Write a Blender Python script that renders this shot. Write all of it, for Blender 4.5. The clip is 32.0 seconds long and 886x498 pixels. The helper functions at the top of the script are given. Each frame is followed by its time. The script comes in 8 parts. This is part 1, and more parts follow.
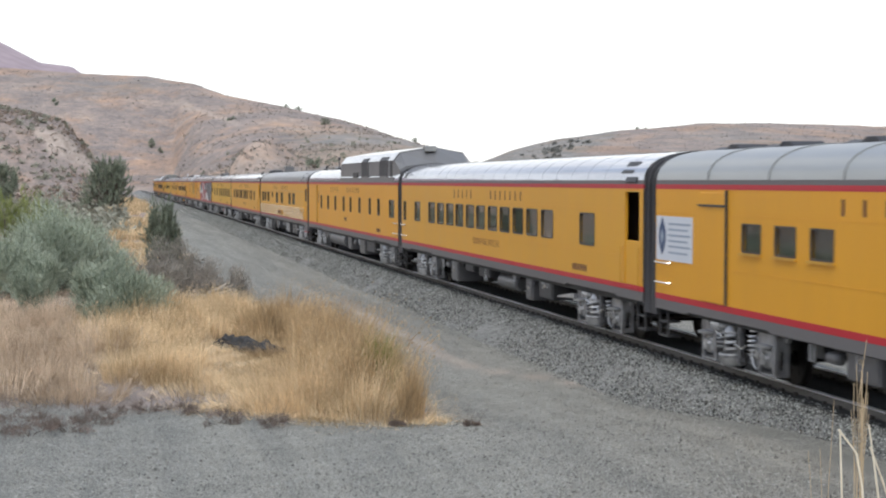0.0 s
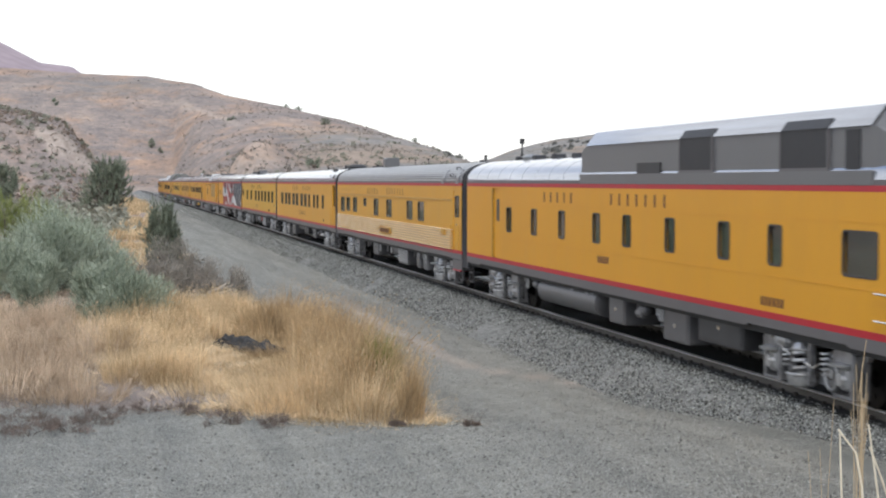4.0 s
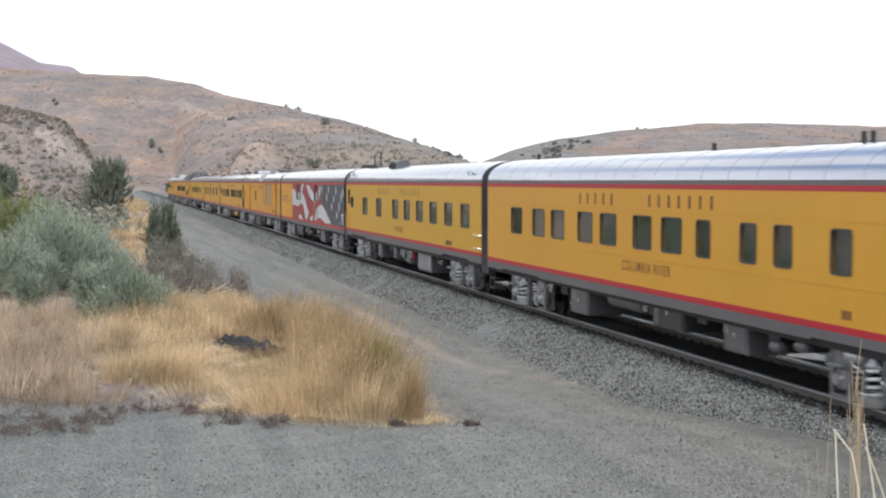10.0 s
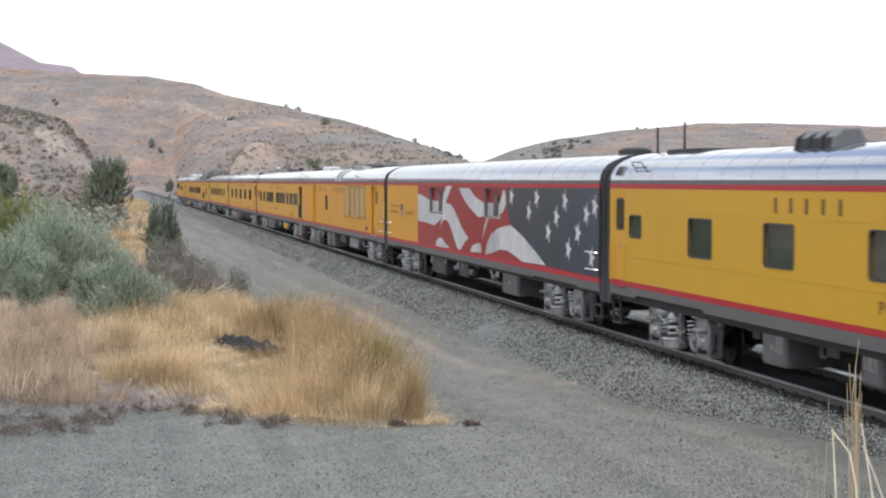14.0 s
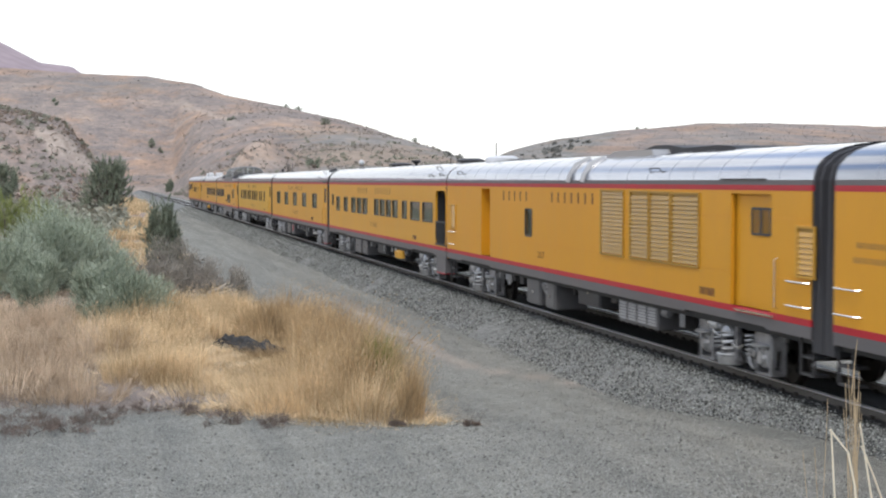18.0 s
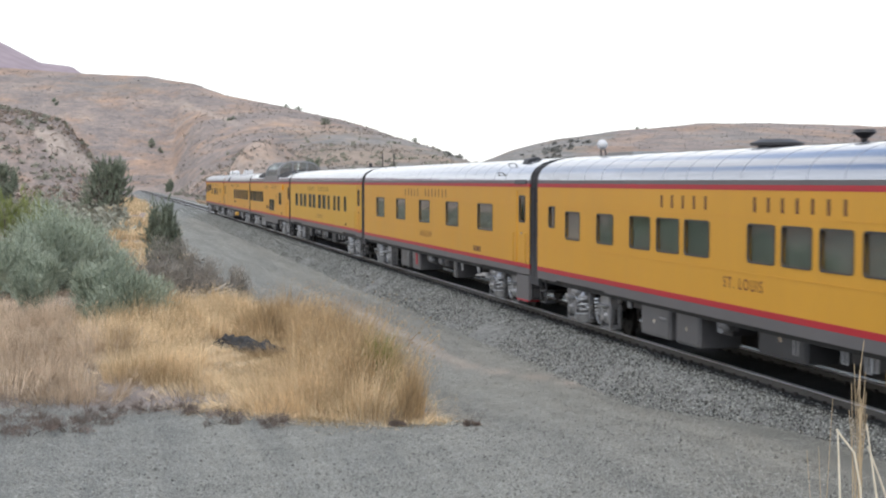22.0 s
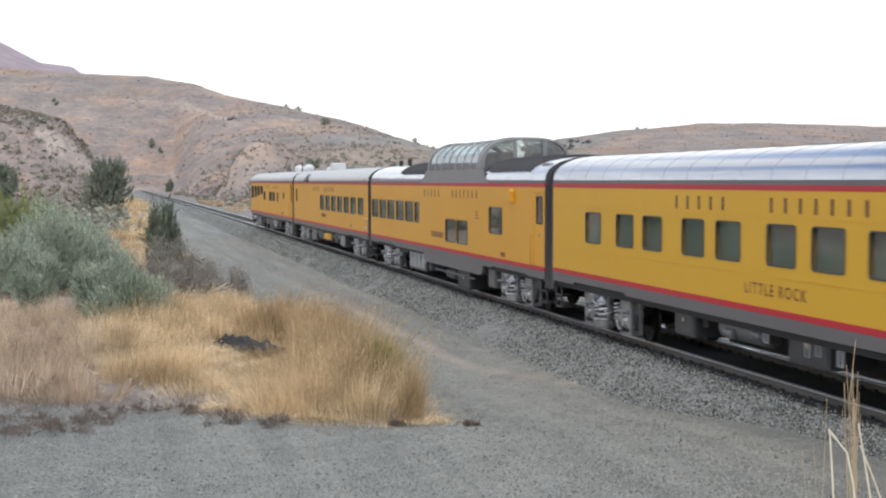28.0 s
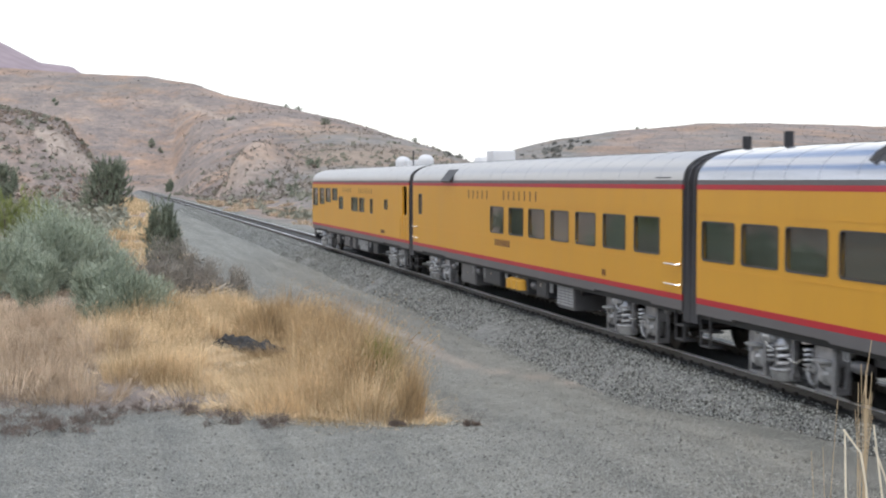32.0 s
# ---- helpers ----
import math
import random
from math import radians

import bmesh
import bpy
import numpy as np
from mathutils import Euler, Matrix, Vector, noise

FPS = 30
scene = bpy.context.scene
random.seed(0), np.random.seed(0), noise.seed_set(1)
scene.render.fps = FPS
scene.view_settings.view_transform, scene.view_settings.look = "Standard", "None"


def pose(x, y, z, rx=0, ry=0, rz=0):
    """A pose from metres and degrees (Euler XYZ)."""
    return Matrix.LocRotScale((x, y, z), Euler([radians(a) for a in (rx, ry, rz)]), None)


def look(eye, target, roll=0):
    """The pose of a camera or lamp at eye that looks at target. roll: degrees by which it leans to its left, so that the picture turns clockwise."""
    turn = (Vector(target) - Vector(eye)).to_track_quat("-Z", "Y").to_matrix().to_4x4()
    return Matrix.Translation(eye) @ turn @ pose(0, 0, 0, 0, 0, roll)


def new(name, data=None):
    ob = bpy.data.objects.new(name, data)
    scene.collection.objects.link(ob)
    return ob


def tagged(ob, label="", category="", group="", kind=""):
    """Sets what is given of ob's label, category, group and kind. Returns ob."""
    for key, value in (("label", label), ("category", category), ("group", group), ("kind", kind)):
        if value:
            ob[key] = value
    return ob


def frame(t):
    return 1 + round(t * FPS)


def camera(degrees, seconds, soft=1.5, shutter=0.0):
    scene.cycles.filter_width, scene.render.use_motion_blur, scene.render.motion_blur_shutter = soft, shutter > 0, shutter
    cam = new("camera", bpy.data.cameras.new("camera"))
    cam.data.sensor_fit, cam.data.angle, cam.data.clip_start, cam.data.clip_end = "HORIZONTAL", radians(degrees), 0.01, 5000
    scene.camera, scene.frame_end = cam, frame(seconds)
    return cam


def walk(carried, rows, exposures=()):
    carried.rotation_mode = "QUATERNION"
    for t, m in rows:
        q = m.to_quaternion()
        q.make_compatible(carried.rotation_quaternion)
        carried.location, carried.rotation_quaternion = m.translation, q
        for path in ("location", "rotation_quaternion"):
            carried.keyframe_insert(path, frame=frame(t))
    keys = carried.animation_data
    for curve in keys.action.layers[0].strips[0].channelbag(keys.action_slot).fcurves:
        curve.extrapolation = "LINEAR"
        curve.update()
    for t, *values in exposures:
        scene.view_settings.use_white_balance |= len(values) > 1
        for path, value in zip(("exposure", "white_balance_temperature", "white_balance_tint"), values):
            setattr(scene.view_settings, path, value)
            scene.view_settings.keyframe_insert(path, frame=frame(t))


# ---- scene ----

# The camera stands on a bank beside the line. x: across the track, y: along it, z: up from the rail top.
HEADING = math.atan(591 / 2577)
PITCH = math.atan(120 / 2577)
EYE = (0.0, 0.0, 3.483)
SIDE = 10.67
TRACK = SIDE + 1.525
FWD = (math.sin(HEADING), math.cos(HEADING))
cam = camera(2 * math.degrees(math.atan(784 / 2577)), 32.0, soft=2.1, shutter=0.4)
eye_pose = look(EYE, (FWD[0] * 10, FWD[1] * 10, EYE[2] - 10 * math.tan(PITCH)))
walk(cam, [(0.0, eye_pose), (32.0, eye_pose)])

# ---- light: a bright overcast sky, thin enough to let the sun through as a wide glow ----
SUN_EL, SUN_AZ = 52.0, 205.0
world = bpy.data.worlds.new("overcast_sky")
scene.world = world
world.use_nodes = True
wt = world.node_tree
wt.nodes.clear()
w_out = wt.nodes.new("ShaderNodeOutputWorld")
w_sky = wt.nodes.new("ShaderNodeTexSky")
w_sky.sky_type = "NISHITA"
w_sky.sun_disc = False
w_sky.sun_elevation = radians(SUN_EL)
w_sky.sun_rotation = radians(SUN_AZ)
w_blue = wt.nodes.new("ShaderNodeBackground")
w_blue.inputs["Strength"].default_value = 0.12
w_cloud = wt.nodes.new("ShaderNodeBackground")
w_cloud.inputs["Strength"].default_value = 1.12
w_map = wt.nodes.new("ShaderNodeTexCoord")
w_noise = wt.nodes.new("ShaderNodeTexNoise")
w_noise.inputs["Scale"].default_value = 3.4
w_noise.inputs["Detail"].default_value = 5.0
w_ramp = wt.nodes.new("ShaderNodeValToRGB")
w_ramp.color_ramp.elements[0].position = 0.43
w_ramp.color_ramp.elements[0].color = (0.30, 0.41, 0.64, 1)
w_ramp.color_ramp.elements[1].position = 0.57
w_ramp.color_ramp.elements[1].color = (1.0, 1.0, 1.0, 1)
w_mix = wt.nodes.new("ShaderNodeMixShader")
w_mix.inputs[0].default_value = 0.82
wt.links.new(w_map.outputs["Generated"], w_noise.inputs["Vector"])
wt.links.new(w_noise.outputs["Fac"], w_ramp.inputs["Fac"])
# the cloud is whiter and brighter low down, greyer and bluer overhead
w_sep = wt.nodes.new("ShaderNodeSeparateXYZ")
w_high = wt.nodes.new("ShaderNodeMapRange")
w_high.inputs["From Min"].default_value = 0.16
w_high.inputs["From Max"].default_value = 0.42
w_tint = wt.nodes.new("ShaderNodeMix")
w_tint.data_type = "RGBA"
w_tint.inputs[6].default_value = (1.0, 1.0, 1.0, 1)
wt.links.new(w_map.outputs["Generated"], w_sep.inputs[0])
wt.links.new(w_sep.outputs["Z"], w_high.inputs["Value"])
wt.links.new(w_high.outputs["Result"], w_tint.inputs[0])
wt.links.new(w_ramp.outputs["Color"], w_tint.inputs[7])
wt.links.new(w_tint.outputs[2], w_cloud.inputs["Color"])
wt.links.new(w_sky.outputs["Color"], w_blue.inputs["Color"])
wt.links.new(w_blue.outputs[0], w_mix.inputs[1])
wt.links.new(w_cloud.outputs[0], w_mix.inputs[2])
wt.links.new(w_mix.outputs[0], w_out.inputs["Surface"])

sun_data = bpy.data.lights.new("sun", "SUN")
sun_data.energy = 0.9
sun_data.angle = radians(14)
sun_data.color = (1.0, 0.95, 0.88)
sun = new("sun", sun_data)
sun_dir = Vector((math.sin(radians(SUN_AZ)) * math.cos(radians(SUN_EL)), math.cos(radians(SUN_AZ)) * math.cos(radians(SUN_EL)), math.sin(radians(SUN_EL))))
sun.matrix_basis = look(sun_dir * 100, (0, 0, 0))
scene.view_settings.exposure = 0.42


# ---- materials ----
def material(name, color, rough=0.6, metal=0.0, vary=0.12, scale=3.0, bump=0.0, bump_scale=40.0, second=None, stretch=(1, 1, 1), spec=0.5, coord="Object"):
    """A surface whose colour wanders at two scales, with a fine relief."""
    m = bpy.data.materials.new(name)
    m.use_nodes = True
    nt = m.node_tree
    b = nt.nodes["Principled BSDF"]
    b.inputs["Metallic"].default_value = metal
    b.inputs["Specular IOR Level"].default_value = spec
    tc = nt.nodes.new("ShaderNodeTexCoord")
    mp = nt.nodes.new("ShaderNodeMapping")
    mp.inputs["Scale"].default_value = stretch
    nt.links.new(tc.outputs[coord], mp.inputs["Vector"])
    n1 = nt.nodes.new("ShaderNodeTexNoise")
    n1.inputs["Scale"].default_value = scale
    n1.inputs["Detail"].default_value = 6
    n1.inputs["Roughness"].default_value = 0.65
    n2 = nt.nodes.new("ShaderNodeTexNoise")
    n2.inputs["Scale"].default_value = scale * 0.17
    n2.inputs["Detail"].default_value = 3
    for n in (n1, n2):
        nt.links.new(mp.outputs["Vector"], n.inputs["Vector"])
    add = nt.nodes.new("ShaderNodeMath")
    add.operation = "ADD"
    nt.links.new(n1.outputs["Fac"], add.inputs[0])
    nt.links.new(n2.outputs["Fac"], add.inputs[1])
    info = nt.nodes.new("ShaderNodeObjectInfo")
    rnd = nt.nodes.new("ShaderNodeMath")
    rnd.operation = "MULTIPLY_ADD"
    rnd.inputs[1].default_value = 0.25
    nt.links.new(info.outputs["Random"], rnd.inputs[0])
    nt.links.new(add.outputs[0], rnd.inputs[2])
    ramp = nt.nodes.new("ShaderNodeValToRGB")
    lo = [max(0.0, c * (1 - vary)) for c in color]
    hi = second or [min(1.0, c * (1 + vary)) for c in color]
    ramp.color_ramp.elements[0].position = 0.55
    ramp.color_ramp.elements[0].color = (*lo, 1)
    ramp.color_ramp.elements[1].position = 1.45
    ramp.color_ramp.elements[1].color = (*hi, 1)
    half = nt.nodes.new("ShaderNodeMath")
    half.operation = "MULTIPLY"
    half.inputs[1].default_value = 0.5
    ramp.color_ramp.elements[0].position = 0.33
    ramp.color_ramp.elements[1].position = 0.78
    nt.links.new(rnd.outputs[0], half.inputs[0])
    nt.links.new(half.outputs[0], ramp.inputs["Fac"])
    nt.links.new(ramp.outputs["Color"], b.inputs["Base Color"])
    rr = nt.nodes.new("ShaderNodeMapRange")
    rr.inputs["To Min"].default_value = max(0.02, rough - 0.08)
    rr.inputs["To Max"].default_value = min(1.0, rough + 0.10)
    nt.links.new(n1.outputs["Fac"], rr.inputs["Value"])
    nt.links.new(rr.outputs["Result"], b.inputs["Roughness"])
    if bump:
        bn = nt.nodes.new("ShaderNodeTexNoise")
        bn.inputs["Scale"].default_value = bump_scale
        bn.inputs["Detail"].default_value = 4
        nt.links.new(mp.outputs["Vector"], bn.inputs["Vector"])
        bp = nt.nodes.new("ShaderNodeBump")
        bp.inputs["Strength"].default_value = bump
        bp.inputs["Distance"].default_value = 0.02
        nt.links.new(bn.outputs["Fac"], bp.inputs["Height"])
        nt.links.new(bp.outputs["Normal"], b.inputs["Normal"])
    return m


def glass(name, color, rough=0.03):
    m = bpy.data.materials.new(name)
    m.use_nodes = True
    b = m.node_tree.nodes["Principled BSDF"]
    b.inputs["Base Color"].default_value = (*color, 1)
    b.inputs["Transmission Weight"].default_value = 1.0
    b.inputs["Roughness"].default_value = rough
    b.inputs["IOR"].default_value = 1.45
    return m


YELLOW = material("yellow_paint", (0.69, 0.348, 0.034), 0.40, vary=0.08, scale=1.6, spec=0.35, stretch=(1, 1, 0.35), bump=0.05, bump_scale=1.3)
ORANGE = material("deep_yellow_paint", (0.71, 0.334, 0.022), 0.40, vary=0.08, scale=1.6, spec=0.35, stretch=(1, 1, 0.35), bump=0.05, bump_scale=1.3)
LEMON = material("fresh_yellow_paint", (0.66, 0.370, 0.026), 0.38, vary=0.06, scale=1.4, spec=0.35, stretch=(1, 1, 0.35), bump=0.05, bump_scale=1.3)
# the yellow paint with the shade of louvres and jamb put into its colour
SHADED_YELLOW = material("shaded_yellow_louvre", (0.40, 0.225, 0.030), 0.4, vary=0.1, scale=4)
YELLOW_TRIM = material("yellow_trim_paint", (0.58, 0.31, 0.04), 0.35, vary=0.06, scale=4)
FLUTE = material("pale_yellow_fluting", (0.66, 0.42, 0.12), 0.22, metal=0.35, vary=0.1, scale=2)
RED = material("red_stripe_paint", (0.47, 0.013, 0.030), 0.38, vary=0.08, scale=2)
GREY = material("grey_sill_paint", (0.130, 0.125, 0.129), 0.42, vary=0.15, scale=2, bump=0.05, bump_scale=8)
DOME_FRAME = material("grey_dome_frame", (0.25, 0.255, 0.26), 0.38, vary=0.12, scale=1.5)
GREY_DOME = material("grey_dome_paint", (0.15, 0.152, 0.155), 0.38, vary=0.12, scale=1.5)
DIAPHRAGM = material("charcoal_diaphragm", (0.035, 0.035, 0.04), 0.6, vary=0.25, scale=3, bump=0.1)
ROOF_SILVER = material("silver_roof_paint", (0.36, 0.38, 0.425), 0.10, metal=0.85, vary=0.45, scale=3.0, stretch=(1, 0.05, 1), bump=0.55, bump_scale=2.6)
ROOF_GREY = material("weathered_grey_roof", (0.33, 0.34, 0.335), 0.36, metal=0.45, vary=0.25, scale=2.0, stretch=(1, 0.1, 1), bump=0.05, bump_scale=4)
ROOF_DARK = material("dark_ribbed_roof", (0.20, 0.205, 0.215), 0.30, metal=0.6, vary=0.2, scale=1.5)
ROOF_WHITE = material("pale_silver_roof", (0.46, 0.455, 0.45), 0.32, metal=0.5, vary=0.2, scale=2.0, stretch=(1, 0.06, 1), bump=0.12, bump_scale=3.0)
SEAM = material("dusty_roof_lap", (0.40, 0.42, 0.46), 0.28, metal=0.75, vary=0.2, scale=4)
SILVER_DULL = material("mottled_silver_frame", (0.13, 0.13, 0.132), 0.40, metal=0.4, vary=0.7, scale=6, bump=0.2, bump_scale=9, second=(0.46, 0.46, 0.47))
SILVER_BRIGHT = material("bright_silver_castings", (0.45, 0.455, 0.46), 0.36, metal=0.6, vary=0.7, scale=6, second=(0.84, 0.845, 0.85))
UNDER = material("grimy_grey_equipment", (0.042, 0.042, 0.044), 0.55, vary=0.35, scale=4, bump=0.1)
UNDER_PALE = material("grey_equipment_box", (0.112, 0.111, 0.114), 0.42, vary=0.25, scale=3, bump=0.06)
PANEL = material("pale_louvre_panel", (0.40, 0.405, 0.41), 0.4, vary=0.15, scale=5)
UNDER_DARK = material("black_underframe", (0.018, 0.018, 0.018), 0.7, vary=0.4, scale=4)
STEEL = material("worn_wheel_steel", (0.040, 0.036, 0.033), 0.4, metal=0.8, vary=0.25, scale=6)
CHROME = material("polished_grab_iron", (0.72, 0.70, 0.66), 0.22, metal=0.9, vary=0.08, scale=8)
RUBBER = material("dark_window_gasket", (0.05, 0.048, 0.045), 0.5, vary=0.2, scale=8)
GLASS = glass("tinted_window_glass", (0.60, 0.66, 0.62))


def coated_glass(name, tint, gloss):
    """Thin curved glazing: part clear, part mirror, with a slow waviness."""
    m = bpy.data.materials.new(name)
    m.use_nodes = True
    nt = m.node_tree
    nt.nodes.remove(nt.nodes["Principled BSDF"])
    clear = nt.nodes.new("ShaderNodeBsdfTransparent")
    clear.inputs["Color"].default_value = (*tint, 1)
    shine = nt.nodes.new("ShaderNodeBsdfGlossy")
    shine.inputs["Color"].default_value = (0.80, 0.86, 0.88, 1)
    shine.inputs["Roughness"].default_value = 0.03
    mx = nt.nodes.new("ShaderNodeMixShader")
    mx.inputs[0].default_value = gloss
    tc = nt.nodes.new("ShaderNodeTexCoord")
    mp = nt.nodes.new("ShaderNodeMapping")
    mp.inputs["Scale"].default_value = (1, 0.25, 1)
    wave = nt.nodes.new("ShaderNodeTexNoise")
    wave.inputs["Scale"].default_value = 3.0
    bp = nt.nodes.new("ShaderNodeBump")
    bp.inputs["Strength"].default_value = 0.35
    bp.inputs["Distance"].default_value = 0.02
    nt.links.new(tc.outputs["Object"], mp.inputs["Vector"])
    nt.links.new(mp.outputs["Vector"], wave.inputs["Vector"])
    nt.links.new(wave.outputs["Fac"], bp.inputs["Height"])
    nt.links.new(bp.outputs["Normal"], shine.inputs["Normal"])
    nt.links.new(clear.outputs[0], mx.inputs[1])
    nt.links.new(shine.outputs[0], mx.inputs[2])
    nt.links.new(mx.outputs[0], nt.nodes["Material Output"].inputs["Surface"])
    return m


DOME_GLASS = coated_glass("greenish_dome_glass", (0.62, 0.72, 0.70), 0.42)
BLIND_DARK = material("dark_window_curtain", (0.115, 0.120, 0.108), 0.8, vary=0.4, scale=3, stretch=(1, 4, 0.6))
BLIND = material("grey_window_blind", (0.24, 0.255, 0.24), 0.8, vary=0.25, scale=3, stretch=(1, 4, 0.6))
INTERIOR = material("dim_interior_lining", (0.46, 0.475, 0.45), 0.8, vary=0.2, scale=2)
LETTER = material("dark_red_lettering", (0.105, 0.030, 0.012), 0.5, vary=0.1, scale=5)
NAME_PAINT = material("brown_red_name_paint", (0.17, 0.045, 0.014), 0.5, vary=0.1, scale=5)
LETTER_PALE = material("faded_brown_lettering", (0.33, 0.17, 0.04), 0.5, vary=0.1, scale=5)
EMBLEM = material("pale_red_emblem", (0.50, 0.22, 0.20), 0.5, vary=0.3, scale=9)
STALK_PALE = material("split_white_stalk", (0.80, 0.72, 0.56), 0.55, vary=0.2, scale=30)
STALK = material("bleached_stalk", (0.55, 0.42, 0.26), 0.6, vary=0.25, scale=9)
WHITE = material("white_paint", (0.72, 0.73, 0.74), 0.4, vary=0.06, scale=3)
FLAG_RED = material("red_mural_paint", (0.35, 0.009, 0.016), 0.32, vary=0.22, scale=1.2, stretch=(1, 0.6, 1))
FLAG_WHITE = material("pale_mural_paint", (0.58, 0.595, 0.61), 0.32, vary=0.42, scale=2.4, stretch=(1, 1.6, 0.6), second=(0.82, 0.83, 0.84))
FLAG_BLUE = material("dark_blue_mural_paint", (0.024, 0.030, 0.028), 0.32, vary=0.4, scale=1.6, stretch=(1, 1, 0.5), second=(0.050, 0.085, 0.150))
BANNER = material("white_vinyl_banner", (0.62, 0.65, 0.70), 0.5, vary=0.04, scale=3)
BANNER_BLUE = material("blue_banner_print", (0.03, 0.06, 0.14), 0.5, vary=0.15, scale=8)
BANNER_GREY = material("grey_blue_banner_print", (0.30, 0.36, 0.44), 0.5, vary=0.1, scale=8)
BLACK_VENT = material("black_roof_vent", (0.025, 0.026, 0.03), 0.55, vary=0.3, scale=4)
RAIL_STEEL = material("rusty_rail_side", (0.135, 0.122, 0.105), 0.75, vary=0.3, scale=4, bump=0.1)
RAIL_TOP = material("polished_rail_head", (0.85, 0.85, 0.87), 0.34, metal=0.9, vary=0.1, scale=3)
# oily stone, with the shade under the train put into its colour too
OILY_SHADED = material("oil_and_shade_black", (0.034, 0.033, 0.031), 0.8, vary=0.6, scale=14, bump=0.8, bump_scale=24)
TIE = material("weathered_timber_tie", (0.060, 0.052, 0.045), 0.85, vary=0.4, scale=6, stretch=(1, 6, 6), bump=0.3)


# ---- mesh helpers ----
class Shape:
    """Corners and faces of one mesh, added form by form."""

    def __init__(self):
        self.v, self.f = [], []

    def add(self, verts, faces):
        n = len(self.v)
        self.v.extend(verts)
        self.f.extend([tuple(i + n for i in face) for face in faces])
        return self

    def box(self, x0, x1, y0, y1, z0, z1, e=0.0):
        """A box; e bevels its edges."""
        if e <= 0:
            return self.add([(x, y, z) for x in (x0, x1) for y in (y0, y1) for z in (z0, z1)],
                            [(0, 1, 3, 2), (4, 6, 7, 5), (0, 4, 5, 1), (2, 3, 7, 6), (0, 2, 6, 4), (1, 5, 7, 3)])
        return self.prism([(y0 + e, z0), (y1 - e, z0), (y1, z0 + e), (y1, z1 - e), (y1 - e, z1), (y0 + e, z1), (y0, z1 - e), (y0, z0 + e)], x0, x1, "x", e)

    def prism(self, outline, a0, a1, axis="x", e=0.0):
        """An outline drawn in the other two axes, pulled from a0 to a1; e chamfers its rims."""
        n = len(outline)
        cx = sum(p[0] for p in outline) / n
        cy = sum(p[1] for p in outline) / n

        def put(p, a):
            return {"x": (a, p[0], p[1]), "y": (p[0], a, p[1]), "z": (p[0], p[1], a)}[axis]

        def shrink(p):
            d = max(1e-6, math.hypot(p[0] - cx, p[1] - cy))
            k = max(0.0, 1 - 1.2 * e / d)
            return (cx + (p[0] - cx) * k, cy + (p[1] - cy) * k)

        s = 1 if a1 > a0 else -1
        rings = [(a0, False), (a1, False)] if e <= 0 else [(a0, True), (a0 + s * e, False), (a1 - s * e, False), (a1, True)]
        verts, faces = [], []
        for a, small in rings:
            verts += [put(shrink(p) if small else p, a) for p in outline]
        for k in range(len(rings) - 1):
            for i in range(n):
                j = (i + 1) % n
                faces.append((k * n + i, k * n + j, (k + 1) * n + j, (k + 1) * n + i))
        faces.append(tuple(range(n - 1, -1, -1)))
        faces.append(tuple((len(rings) - 1) * n + i for i in range(n)))
        return self.add(verts, faces)

    def rod(self, p, q, r, n=8, r2=None):
        p, q = Vector(p), Vector(q)
        d = (q - p).normalized()
        u = d.orthogonal().normalized()
        w = d.cross(u)
        r2 = r if r2 is None else r2
        verts = []
        for c, k in ((p, r), (q, r2)):
            verts += [tuple(c + (u * math.cos(2 * math.pi * i / n) + w * math.sin(2 * math.pi * i / n)) * k) for i in range(n)]
        faces = [(i, (i + 1) % n, n + (i + 1) % n, n + i) for i in range(n)]
        faces += [tuple(range(n - 1, -1, -1)), tuple(range(n, 2 * n))]
        return self.add(verts, faces)

    def pipe(self, points, r, n=6):
        """One tube bent along the points."""
        pts = [Vector(p) for p in points]
        verts, faces, u = [], [], None
        for i, p in enumerate(pts):
            d = (pts[min(i + 1, len(pts) - 1)] - pts[max(i - 1, 0)]).normalized()
            u = d.orthogonal().normalized() if u is None else (u - d * u.dot(d)).normalized()
            w = d.cross(u)
            verts += [tuple(p + (u * math.cos(2 * math.pi * k / n) + w * math.sin(2 * math.pi * k / n)) * r) for k in range(n)]
        for i in range(len(pts) - 1):
            faces += [(i * n + k, i * n + (k + 1) % n, (i + 1) * n + (k + 1) % n, (i + 1) * n + k) for k in range(n)]
        faces += [tuple(range(n - 1, -1, -1)), tuple((len(pts) - 1) * n + k for k in range(n))]
        return self.add(verts, faces)

    def mesh(self, name, mat, smooth=False, weld=False):
        me = bpy.data.meshes.new(name)
        me.from_pydata(self.v, [], self.f)
        me.materials.append(mat)
        bm = bmesh.new()
        bm.from_mesh(me)
        if weld:
            bmesh.ops.remove_doubles(bm, verts=bm.verts, dist=0.0005)
        bmesh.ops.recalc_face_normals(bm, faces=bm.faces)
        bm.to_mesh(me)
        bm.free()
        if smooth:
            me.shade_smooth()
            me.set_sharp_from_angle(angle=radians(35))
        return me


def part(name, shape, mat, parent=None, label="", smooth=False, at=None, weld=False, kind=""):
    """One mesh object, under a thing or a part. shape: a Shape, or a mesh to share."""
    me = shape if isinstance(shape, bpy.types.Mesh) else shape.mesh(name, mat, smooth, weld)
    ob = new(name, me)
    ob.parent = parent
    if at is not None:
        ob.matrix_basis = at
    return tagged(ob, label=label, kind=kind)


